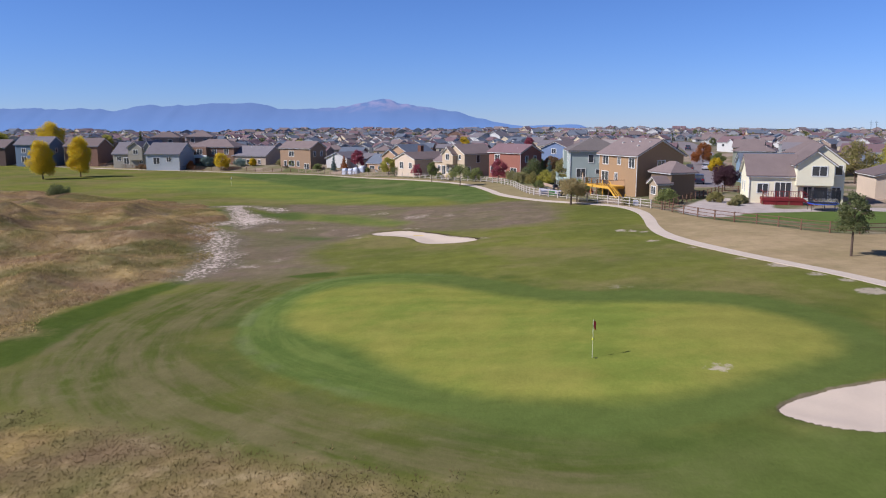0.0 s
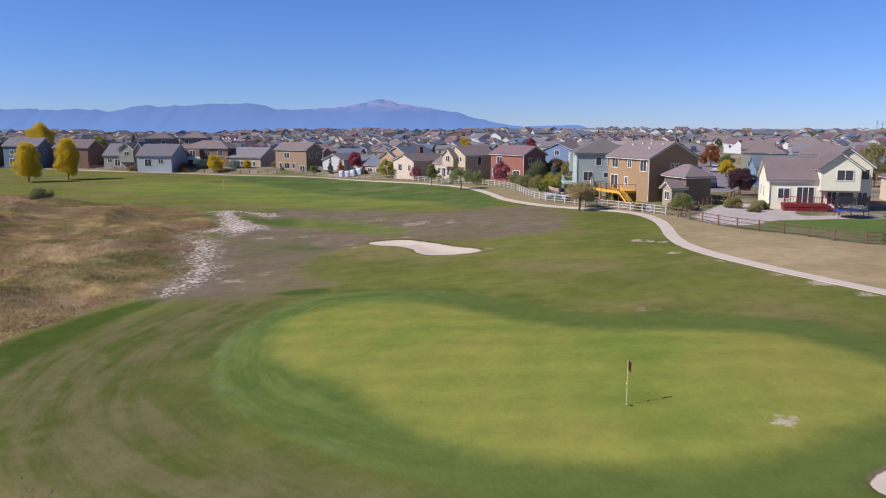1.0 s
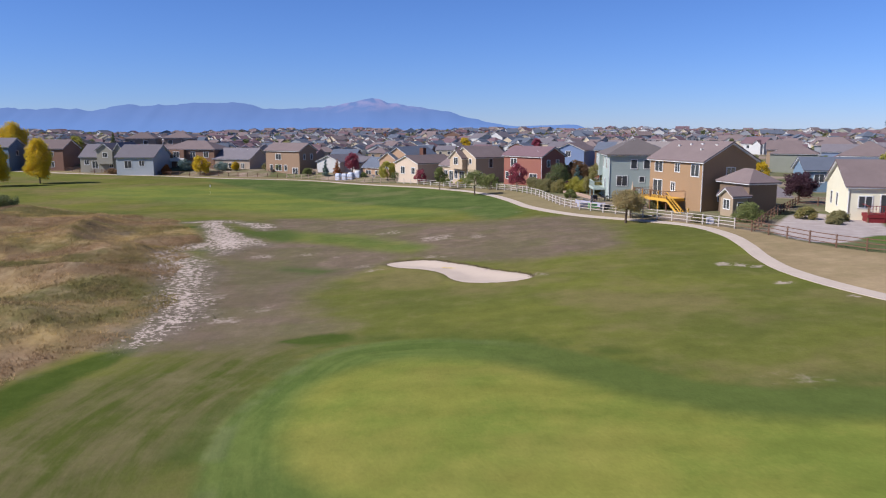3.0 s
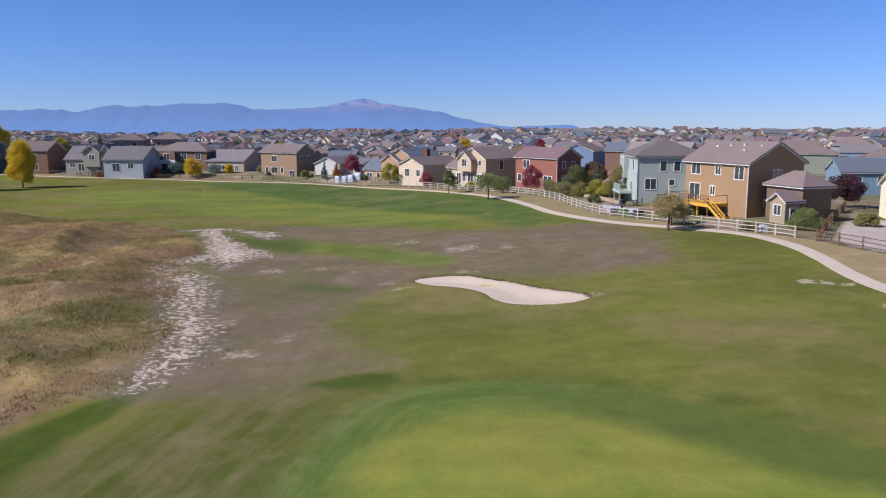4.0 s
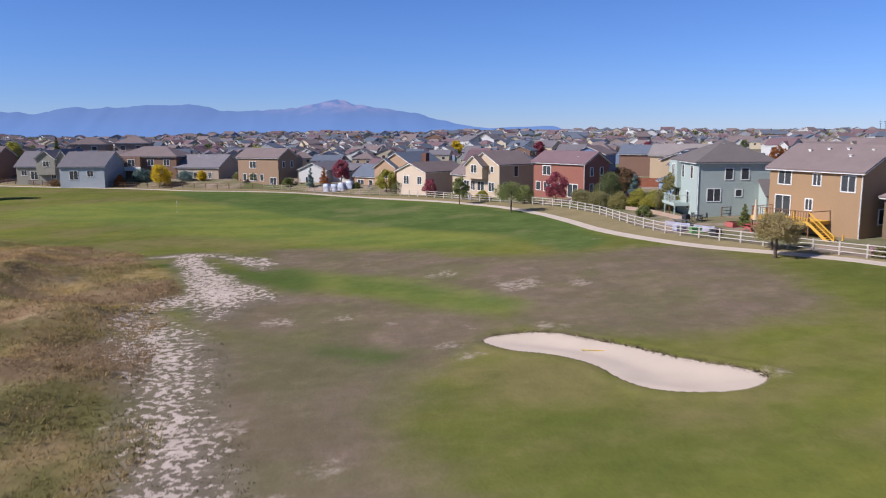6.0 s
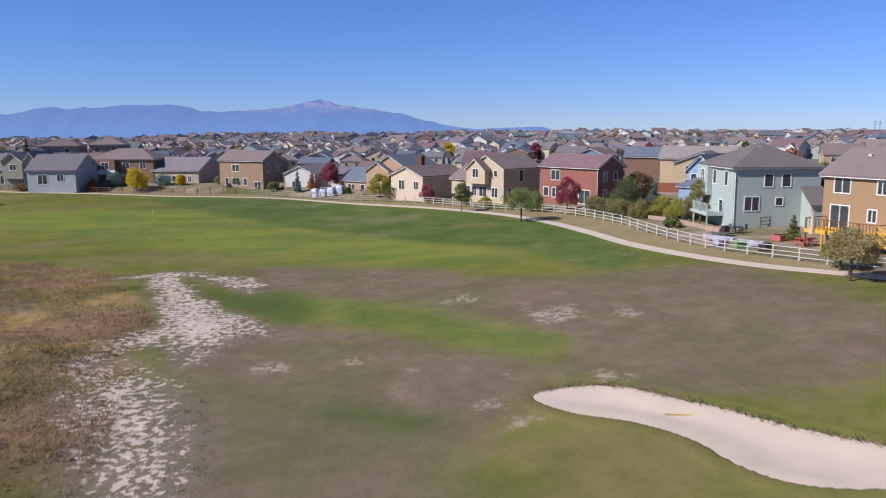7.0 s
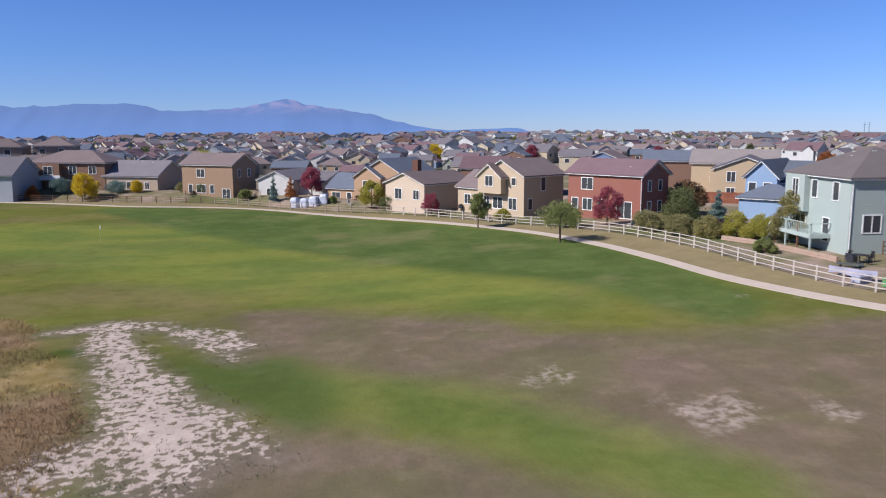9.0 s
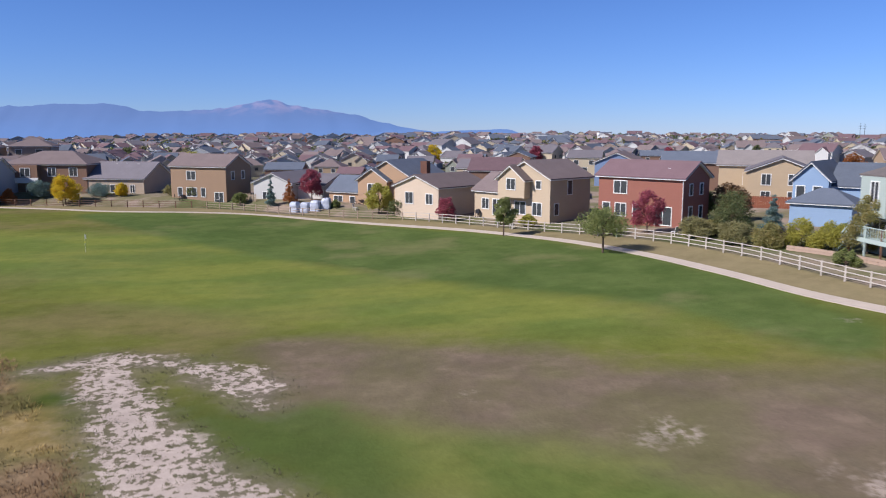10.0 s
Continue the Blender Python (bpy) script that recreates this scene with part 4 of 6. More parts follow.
# far left pair
H = house_at(-112.5, 256.0, -8, 11.8, "two-storey brown house behind tall yellow trees")
b = (0, 11.8, 0, 9, -1.5, 6.6, 9.0, "x")
block(H, b, siding("rust_brown_siding", (150, 112, 92)), ROOF_BROWN)
window(H, "back", 8.0, 4.4, 1.4, 1.4, b)
window(H, "back", 8.0, 1.2, 1.6, 1.6, b)
H = house_at(-128.0, 255.0, -8, 12.0, "two-storey slate-blue house with grey gable roof")
b = (0, 12, 0, 8, -1.5, 7.2, 9.6, "x")
block(H, b, siding("slate_blue_siding", (120, 140, 160)), ROOF_GREY)
window(H, "back", 3.0, 4.6, 1.4, 1.4, b)
window(H, "back", 3.0, 1.4, 1.8, 1.8, b)
window(H, "right", 4.0, 4.6, 1.0, 1.4, b, 1)
H = house_at(-144.0, 258.0, -6, 12.0, "two-storey dark brown house in shade")
block(H, (0, 12, 0, 9, -1.5, 6.0, 8.4, "x"), siding("dark_brown_siding", (110, 88, 76)), ROOF_BROWN)
# big cream house with red deck
H = house_at(57.2, 107.7, -16, 12.6, "two-storey cream house with brown roof, overhanging bay and red deck")
CW = siding("pale_cream_siding", (246, 238, 206), tone=0.96)
block(H, (0, 6.6, 0, 11, -1.2, 3.9, 6.6, "x"), CW, ROOF_BROWN)
block(H, (6.65, 12.6, 0.2, 10, -1.2, 5.9, 8.2, "y"), CW, ROOF_BROWN)
block(H, (6.2, 11.0, -1.0, 6, 2.7, 5.6, 7.4, "y"), CW, ROOF_BROWN)
window(H, "back", 2.9, 4.1, 1.9, 1.3, (6.2, 11, -1, 6))
b = (0, 12.6, 0, 11)
window(H, "back", 1.9, 1.5, 1.4, 1.3, b)
window(H, "back", 4.6, 0.9, 2.1, 2.1, b, 3, door=True)
window(H, "back", 7.9, 0.8, 1.1, 1.6, (0, 12.6, 0.2, 11))
window(H, "back", 9.6, 0.8, 1.8, 1.6, (0, 12.6, 0.2, 11), 1)
window(H, "back", 11.6, 0.8, 1.1, 1.6, (0, 12.6, 0.2, 11))
window(H, "back", 11.8, 4.2, 0.9, 1.3, (0, 12.6, 0.2, 11), 1)
window(H, "left", 6.0, 1.3, 0.9, 1.5, b, 1)
window(H, "left", 3.0, 1.3, 0.9, 1.5, b, 1)
downpipe(H, 0.05, -0.1, -0.5, 3.8)
RED_PAINT = plain("red_deck_paint", (122, 38, 40), 0.7, 0.3, 1.2, 8.0, 0.2)
deck(H, 1.6, 7.0, 2.6, 0.95, RED_PAINT, (7.0, 1, 1.8))
part("deck_skirt", join(box(1.7, 6.9, -2.52, -2.46, -1.0, 0.6), box(1.7, 1.76, -2.46, -0.05, -1.0, 0.6)), RED_PAINT, H, "solid red boards under the deck")
# small brown house beside the tan one
H = house_at(34.9, 114.8, -75, 6.0, "small brown house with hip roof and gabled annex")
block(H, (0.2, 6.0, 0, 4.0, -1.2, 4.1, 5.4, "hip"), siding("drab_brown_siding", (138, 116, 94)), ROOF_BROWN)
block(H, (3.4, 5.8, -2.1, -0.05, -1.2, 2.5, 3.3, "y"), siding("drab_tan_siding", (190, 168, 138)), ROOF_BROWN)
window(H, "back", 1.2, 0.9, 1.1, 1.1, (3.4, 5.8, -2.1, 0))
window(H, "right", 1.1, 0.0, 0.8, 1.7, (3.4, 5.8, -2.1, 0), 1, door=True)
# far right pink low house
H = house_at(79.6, 112.0, -14, 14.0, "low pale pink house with brown roof")
block(H, (0, 14, 0, 10, -1.2, 3.6, 5.6, "y"), PK, ROOF_BROWN)
# second row seen between the others
H = house_at(39.0, 232.0, -32, 8.6, "blue gabled house with white trim")
block(H, (0, 8.6, 0, 10, -1.5, 4.6, 6.4, "y"), siding("cornflower_siding", (136, 156, 190)), ROOF_BROWN)
window(H, "back", 4.0, 3.0, 1.4, 1.4, (0, 8.6, 0, 10))
H = house_at(47.0, 190.0, -33, 9.4, "two-storey tan house with white-framed windows and bay")
TN = siding("sand_tan_siding", (216, 190, 154))
b = (0, 9.4, 0, 10, -1.5, 4.9, 6.7, "y")
block(H, b, TN, ROOF_GREY)
for u in (2.6, 6.2):
    window(H, "back", u, 3.0, 1.2, 1.5, b)
    window(H, "back", u, 0.5, 1.2, 1.5, b)
part("bay", join(box(7.9, 9.9, -0.5, 1.4, 2.4, 4.6), prism([(7.7, 4.6), (10.1, 4.6), (9.4, 5.0), (8.3, 5.0)], "y", -0.6, 1.5)), TN, H)
window(H, "back", 0.9, 2.9, 1.2, 1.4, (7.9, 9.9, -0.5, 1.4))
part("bay", box(-0.6, 0.0, 0.6, 2.8, -1.0, 4.6), TN, H)
window(H, "left", 1.1, 2.9, 1.2, 1.5, (-0.6, 0, 0.6, 2.8))
block(H, (-4.5, 9.0, 10.05, 18, -1.5, 5.4, 7.4, "x"), TN, shingle("pale_shingles", (150, 140, 134)))
H = house_at(40.5, 170.3, -50, 9.0, "light blue house with dark grey roof")
LB = siding("sky_blue_siding", (160, 186, 216))
block(H, (0, 4.0, -1.5, 8, -1.5, 4.9, 6.8, "y"), LB, ROOF_SLATE)
block(H, (4.05, 13, 0, 8, -1.5, 4.2, 6.6, "x"), LB, ROOF_SLATE)
window(H, "back", 0.9, 2.6, 0.9, 1.5, (0, 4.0, -1.5, 8), 1)
window(H, "back", 2.8, 2.6, 0.9, 1.5, (0, 4.0, -1.5, 8), 1)
H = thing("shed", pose(30.0, 171.4, tz(30, 171.4), 0, 0, -50), "low blue garden building with dark hip roof", "shed")
block(H, (0, 6.5, 0, 5, -0.6, 2.7, 4.0, "hip"), LB, ROOF_SLATE)
# board fence below the tan house
BOARDS = plain("red_brown_boards", (138, 84, 62), 0.9, 0.35, 1.2, 8.0, 0.3)
pf = thing("board_fence", pose(33.5, 193.0, tz(33.5, 193), 0, 0, -33), "red-brown board fence behind the garden", "fence")
for i in range(44):
    part("board", box(i * 0.3, i * 0.3 + 0.28, -0.015, 0.015, -0.4, 1.75 + 0.02 * math.sin(i * 1.7)), BOARDS, pf)
for z in (0.3, 1.4):
    part("rail", box(0, 13.2, 0.02, 0.09, z, z + 0.09), BOARDS, pf)

sand_bed(BUNKER, "kidney-shaped white sand bunker beside dry fairway")
sand_bed(BUNKER_NEAR, "white sand bunker beside the putting green")

# ---- trees and shrubs ----
RNG = np.random.RandomState(11)


def leaves(lobes, count, size, seed, flat=0.0):
    """Loose leaf sprays in a set of lobes (x, y, z, rx, ry, rz): each spray is a bent little blade pair."""
    rng = np.random.RandomState(seed)
    vol = np.array([l[3] * l[4] * l[5] for l in lobes]) ** 0.75
    pick = rng.choice(len(lobes), count, p=vol / vol.sum())
    L = np.array(lobes)[pick]
    d = rng.normal(size=(count, 3))
    d /= np.linalg.norm(d, axis=1)[:, None]
    r = rng.uniform(0.35, 1.0, count) ** 0.5
    r *= 1 + 0.2 * rng.normal(size=count)
    c = L[:, :3] + d * L[:, 3:] * r[:, None]
    a = rng.normal(size=(count, 3)) + d * 0.4
    a[:, 2] *= 1 - flat
    a /= np.linalg.norm(a, axis=1)[:, None]
    b = np.cross(a, rng.normal(size=(count, 3)))
    b /= np.linalg.norm(b, axis=1)[:, None]
    s = size * rng.uniform(0.6, 1.4, count)[:, None]
    n = np.cross(a, b) * s * 0.35
    v = np.stack([c - a * s, c + b * s * 0.55 + n, c + a * s, c - b * s * 0.55 + n], 1).reshape(-1, 3)
    f = [(4 * i, 4 * i + 1, 4 * i + 2, 4 * i + 3) for i in range(count)]
    return [tuple(p) for p in v], f


def limbs(height, base, spread, n, seed, bare=0.35, lean=0.0):
    """Trunk and main limbs, tapered."""
    rng = random.Random(seed)
    g = [beam((0, 0, -0.3), (lean * 0.3, 0, height * bare), base, base * 0.75, 8), beam((lean * 0.3, 0, height * bare), (lean, 0.05, height * 0.8), base * 0.75, base * 0.2, 7)]
    for i in range(n):
        a = i * 2.4 + rng.uniform(-0.4, 0.4)
        z0 = height * (bare + 0.35 * i / n)
        rr = spread * rng.uniform(0.6, 0.95)
        p0 = (lean * z0 / height, 0, z0)
        p1 = (math.cos(a) * rr * 0.55, math.sin(a) * rr * 0.55, z0 + height * rng.uniform(0.12, 0.2))
        p2 = (math.cos(a) * rr, math.sin(a) * rr, z0 + height * rng.uniform(0.22, 0.36))
        g += [beam(p0, p1, base * 0.42, base * 0.25, 5), beam(p1, p2, base * 0.25, base * 0.07, 5)]
    return join(*g)


def lobes_round(h, r, bare, n, seed, top=1.0):
    rng = random.Random(seed)
    out = []
    for i in range(n):
        a, u = i * 2.399 + rng.uniform(-0.5, 0.5), (i + 0.5) / n
        z = h * (bare + (1 - bare) * (0.12 + 0.72 * u))
        prof = math.sin(math.pi * min(1, 0.22 + 0.75 * u)) ** 0.7
        q = r * 0.74 * prof * rng.uniform(0.55, 1.1)
        s = r * rng.uniform(0.26, 0.44) * (1 - 0.25 * u * top)
        out.append((math.cos(a) * q, math.sin(a) * q, z, s, s, s * 0.85))
    return out


def lobes_cone(h, r, bare, n, seed):
    rng = random.Random(seed)
    out = []
    for i in range(n):
        u = (i + 0.5) / n
        a = i * 2.399
        q = r * (1 - u) * 0.6
        s = r * (0.5 * (1 - u) + 0.12)
        out.append((math.cos(a) * q * rng.uniform(0.6, 1), math.sin(a) * q * rng.uniform(0.6, 1), h * (bare + (1 - bare) * u * 0.95), s, s, s * 0.6))
    return out


LEAF = {
    "gold": foliage("golden_leaves", (234, 208, 56), (208, 180, 48)),
    "olive": foliage("olive_leaves", (146, 146, 86), (174, 158, 104)),
    "green": foliage("green_leaves", (130, 142, 84), (156, 158, 98)),
    "pine": foliage("pine_needles", (106, 120, 76), (132, 134, 88)),
    "red": foliage("crimson_leaves", (192, 98, 112), (156, 86, 98)),
    "rust": foliage("rust_leaves", (190, 118, 62), (160, 108, 66)),
    "plum": foliage("plum_leaves", (112, 78, 84), (90, 66, 74)),
    "yellowgreen": foliage("yellow_green_leaves", (198, 188, 86), (168, 164, 78)),
    "spruce": foliage("blue_spruce_needles", (108, 134, 126), (140, 158, 150)),
    "tan": foliage("fading_tan_leaves", (204, 182, 134), (172, 158, 106)),
    "dusty": foliage("dusty_sage_leaves", (176, 166, 116), (150, 146, 98)),
    "brown": foliage("brown_seed_heads", (160, 130, 96), (136, 110, 82)),
}



def make_tree(kind, h, r, leaf, count, size, seed, bare=0.3, label="", name="tree", category="tree", trunk=0.14, nl=14, x=0.0, y=0.0, lean=0.0, spin=0.0):
    """A tree or shrub: trunk with limbs, and a crown of leaf sprays."""
    ob = thing(name, pose(x, y, tz(x, y), 0, 0, spin), label, category)
    lob = lobes_cone(h, r, bare, nl, seed) if kind == "cone" else lobes_round(h, r, bare, nl, seed)
    part("trunk", limbs(h, trunk, r, 3 if kind == "cone" else 7, seed, max(0.12, bare), lean), BARK, ob)
    part("crown" if name == "tree" else "foliage", leaves(lob, int(count * 1.5), size * 0.62, seed), LEAF[leaf], ob)
    return ob


# trees along the course
make_tree("round", 4.1, 2.2, "tan", 4200, 0.14, 1, 0.4, "open-crowned tree with fading tan-olive leaves beside the path", x=20.0, y=115.4, trunk=0.17, nl=22, lean=0.3)
make_tree("round", 3.6, 1.7, "green", 2600, 0.15, 2, 0.25, "bushy green tree behind the tan-leaved tree", x=21.6, y=119.0, trunk=0.12)
make_tree("round", 4.6, 2.7, "green", 2600, 0.16, 3, 0.42, "small olive-green tree with round crown on the grass", x=4.7, y=164.6, trunk=0.13, nl=20)
make_tree("round", 5.0, 1.6, "green", 3200, 0.15, 4, 0.28, "slender green tree beside the path", x=-1.5, y=180.4, trunk=0.1)
make_tree("round", 5.9, 1.5, "pine", 3000, 0.14, 5, 0.34, "dark pine with bare lower trunk on dry grass", x=35.7, y=65.2, trunk=0.12, nl=26)
for tx, ty, hh, rr, sd in ((-104.0, 203.0, 11.2, 3.5, 6), (-97.5, 210.5, 12.0, 3.6, 7)):
    make_tree("round", hh, rr, "gold", 11000, 0.22, sd, 0.06, "tall golden autumn tree with full oval crown", x=tx, y=ty, trunk=0.2, nl=40)
make_tree("round", 12.0, 5.4, "gold", 7000, 0.32, 8, 0.15, "large yellow tree behind the slate-blue house", x=-140, y=281, trunk=0.3, nl=26)
make_tree("round", 9.0, 4.2, "yellowgreen", 5000, 0.32, 9, 0.15, "large yellow-green tree behind the houses", x=-157, y=280, trunk=0.3, nl=18)
make_tree("round", 3.0, 2.6, "pine", 1500, 0.24, 10, 0.05, "dark low juniper bush in the rough", "shrub", "shrub", x=-77, y=155.5)
make_tree("round", 5.6, 2.9, "gold", 4200, 0.2, 12, 0.14, "round golden-yellow tree by the fence", x=-67.5, y=240.5, trunk=0.14, nl=18)
make_tree("round", 5.8, 2.2, "red", 4200, 0.18, 13, 0.14, "bright crimson maple beside a white house", x=-23.6, y=226.5, trunk=0.12, nl=18)
make_tree("cone", 5.6, 1.1, "spruce", 2200, 0.15, 14, 0.03, "narrow blue-green conifer beside a white house", x=-30.5, y=225.5)
make_tree("cone", 4.6, 1.3, "rust", 1800, 0.15, 15, 0.1, "narrow rust-brown tree beside a white house", x=-27.4, y=224.6)
make_tree("round", 5.0, 2.6, "yellowgreen", 3400, 0.2, 16, 0.1, "yellow-green tree in front of a tan gable", x=-13.6, y=209.5, nl=16)
make_tree("round", 2.8, 1.9, "pine", 1500, 0.17, 17, 0.0, "dark green juniper shrub", "shrub", "shrub", x=-11.0, y=206.5)
make_tree("round", 3.6, 1.6, "red", 1700, 0.16, 18, 0.1, "dusky red shrub by the pink house", "shrub", "shrub", x=-5.4, y=196.8)
make_tree("round", 5.4, 2.1, "red", 3000, 0.17, 19, 0.12, "crimson tree before the brick-red house", x=13.6, y=173.6, nl=16)
make_tree("round", 3.4, 2.0, "green", 2000, 0.17, 20, 0.1, "green shrub at the house corner", "shrub", "shrub", x=8.6, y=174.5)
for i, (sx, sy, hh, rr, lf) in enumerate([(16.2, 167.2, 2.6, 2.0, "dusty"), (17.6, 161.8, 2.4, 2.2, "dusty"), (19.6, 158.8, 2.4, 2.0, "olive"), (20.8, 168.0, 5.2, 2.8, "pine"), (23.9, 165.3, 4.6, 1.5, "spruce"), (22.0, 157.6, 2.8, 2.0, "yellowgreen"), (23.4, 155.2, 2.8, 1.9, "yellowgreen"), (24.4, 151.8, 6.0, 2.2, "olive"), (24.9, 155.6, 2.4, 1.5, "green"), (25.8, 133.2, 2.8, 0.9, "green"), (27.2, 127.0, 1.2, 1.2, "dusty"), (33.0, 110.2, 2.4, 2.1, "green"), (27.9, 111.6, 1.0, 1.2, "dusty"), (21.5, 161.5, 1.6, 1.6, "plum"), (19.0, 168.0, 2.0, 1.4, "olive"),
                                          (3.2, 186.0, 1.6, 1.2, "yellowgreen"), (0.4, 189.0, 1.5, 1.0, "green"), (-44.0, 238.0, 3.0, 2.2, "green"), (-49.0, 241.5, 2.2, 1.8, "dusty"), (-36.0, 230.5, 2.2, 1.6, "green"), (-58.5, 243.2, 2.6, 1.6, "gold"), (-62.6, 244.2, 2.4, 2.3, "spruce"), (-73.5, 246.0, 3.4, 2.4, "spruce"), (-78.0, 243.5, 3.0, 1.6, "rust"), (-20.0, 217.0, 1.2, 1.0, "green"), (43.5, 110.0, 1.2, 1.3, "dusty"), (41.6, 107.0, 1.0, 1.0, "dusty"), (40.4, 111.5, 1.5, 1.3, "olive"), (-88.5, 247.0, 1.8, 2.2, "rust"), (-95.0, 247.0, 1.6, 2.0, "brown"), (19.4, 148.0, 1.5, 1.2, "green")]):
    cone = lf == "spruce" and hh > 4 or (sx, sy) == (25.8, 133.2)
    word = {"dusty": "dusty sage", "olive": "olive-green", "pine": "dark green", "spruce": "blue-green", "yellowgreen": "yellow-green", "green": "green", "plum": "plum-coloured", "gold": "golden", "rust": "rust-brown", "brown": "brown"}[lf]
    make_tree("cone" if cone else "round", hh, rr, lf, 1500 + int(800 * hh), 0.13, 30 + i, 0.02, f"{word} garden {'conifer' if cone else 'shrub'} behind the rail fence" if hh < 4 else f"{word} garden tree behind the rail fence", "tree" if hh >= 4 else "shrub", "tree" if hh >= 4 else "shrub", trunk=0.08, nl=12, x=sx, y=sy)
make_tree("round", 4.6, 2.5, "plum", 4200, 0.2, 70, 0.2, "dark plum-leaved tree beside the street", x=48.8, y=130.4, trunk=0.14, nl=18)
make_tree("round", 6.8, 3.2, "rust", 3200, 0.24, 71, 0.12, "orange-brown tree along the street", x=75.5, y=219.5, nl=16)
make_tree("round", 4.4, 2.2, "green", 2400, 0.24, 74, 0.12, "green tree beside the orange-brown street tree", x=75.0, y=207, nl=14)
make_tree("round", 4.4, 1.9, "gold", 2400, 0.2, 72, 0.1, "yellow autumn tree along the street", x=65.0, y=180.0, nl=14)
for i, (sx, sy, hh, rr) in enumerate([(74, 150, 7.5, 3.2), (80.5, 148, 9.0, 3.8), (86, 145, 9.0, 3.8), (92, 150, 8.0, 3.4), (70, 142, 5.0, 2.0)]):
    make_tree("round", hh, rr, "olive" if i % 2 else "yellowgreen", 3600, 0.26, 80 + i, 0.12, "broad yellow-green garden tree behind the low houses", x=sx, y=sy, trunk=0.2, nl=18)
for lf, word, sx, sy, hh, rr, kind in (("brown", "dusky brown", 26.5, 178.0, 5.0, 2.4, "round"), ("green", "dark green", 24.0, 181.0, 4.6, 2.0, "round"), ("pine", "dark green", -118.0, 308.0, 8.0, 1.7, "cone"), ("yellowgreen", "broad yellow-green", -51.0, 285.0, 6.2, 3.8, "round"), ("yellowgreen", "yellow-green", -128.0, 300.0, 6.4, 3.0, "round"), ("green", "green", -101.0, 325.0, 6.4, 2.7, "round"), ("red", "crimson", -92.0, 262.0, 6.6, 1.9, "round"), ("red", "crimson", 33.0, 280.0, 5.4, 2.3, "round"), ("red", "dusky red", 60.0, 262.0, 5.2, 2.5, "round"), ("gold", "yellow", 10.0, 300.0, 5.6, 2.6, "round"), ("green", "dark green", 46.0, 205.0, 5.2, 2.6, "round"), ("rust", "rust-brown", 52.0, 196.0, 4.6, 2.4, "round")):
    make_tree(kind, hh, rr, lf, 3000, 0.26, 90 + int(hh * 10), 0.08, f"{word} tree rising among the estate's roofs", x=sx, y=sy, trunk=0.14, nl=18)

# ---- rail fences ----
FENCE_WHITE = plain("weathered_white_rail", (190, 180, 168), 0.85, 0.3, 1.2, 9.0, 0.3)
FENCE_BROWN = plain("weathered_rail_wood", (112, 84, 66), 0.9, 0.4, 1.5, 12.0, 0.4)


def rail_fence(line, mat, label, step=2.5, rails=3, height=1.15):
    """Posts with round rails between them, stepping over the ground."""
    seg = np.r_[0, np.cumsum(np.hypot(*np.diff(line, axis=0).T))]
    n = max(2, int(seg[-1] / step))
    pts = [(float(np.interp(s, seg, line[:, 0])), float(np.interp(s, seg, line[:, 1]))) for s in np.linspace(0, seg[-1], n + 1)]
    base = Vector((*pts[0], tz(*pts[0])))
    ob = thing("fence", Matrix.Translation(base), label, "fence", "rail fences")
    rng = random.Random(len(pts))
    for i, p in enumerate(pts):
        q = Vector((*p, tz(*p))) - base
        lean = rng.uniform(-0.04, 0.04)
        part("post", plank(q + Vector((0, 0, -0.4)), q + Vector((lean, lean, height + 0.08)), 0.12, 0.12), mat, ob)
        if i + 1 < len(pts):
            e = Vector((*pts[i + 1], tz(*pts[i + 1]))) - base
            for j in range(rails):
                z = height * (0.3 + 0.68 * j / max(1, rails - 1))
                part("rail", plank(q + Vector((0, 0, z + rng.uniform(-0.03, 0.03))), e + Vector((0, 0, z + rng.uniform(-0.03, 0.03))), 0.05, 0.07), mat, ob)
    return ob


def cut(line, a, b):
    i = int(np.argmin(np.hypot(line[:, 0] - a[0], line[:, 1] - a[1])))
    j = int(np.argmin(np.hypot(line[:, 0] - b[0], line[:, 1] - b[1])))
    return line[i : j + 1]


rail_fence(cut(FENCE, (-150, 275), (-41.5, 229.6)), FENCE_BROWN, "weathered brown rail fence along the back gardens", 3.0)
rail_fence(cut(FENCE, (-41.5, 229.6), (-11, 201.5)), plain("sun_bleached_rail", (158, 138, 120), 0.9, 0.35), "sun-bleached rail fence along the back gardens", 2.6)
rail_fence(cut(FENCE, (-11, 201.5), (14.8, 156)), FENCE_WHITE, "white three-rail fence along the cart path")
rail_fence(cut(FENCE, (14.8, 156), (29.3, 105)), FENCE_WHITE, "white three-rail fence curving past the grey-green house")
rail_fence(cut(FENCE, (29.3, 105), (75, 84)), FENCE_BROWN, "dark brown rail fence beside dry grass", 2.8)
rail_fence(poly_line([(30.4, 102.4), (36.0, 111.2), (42, 120), (47.6, 128.2)], 4), FENCE_BROWN, "brown side fence between two back gardens", 2.2)
rail_fence(poly_line([(47.6, 128.2), (51.0, 125.0), (50.0, 119.5)], 4), FENCE_BROWN, "brown side fence near the street", 2.2)

rail_fence(poly_line([(27.5, 142.7), (34.0, 144.3)], 4), FENCE_BROWN, "brown garden fence between the grey-green and tan houses", 2.0)

# ---- golf things ----
POLE = plain("white_flagstick", (214, 212, 178), 0.4, 0.05)
FLAG = plain("dark_red_cloth", (110, 24, 30), 0.9, 0.3)


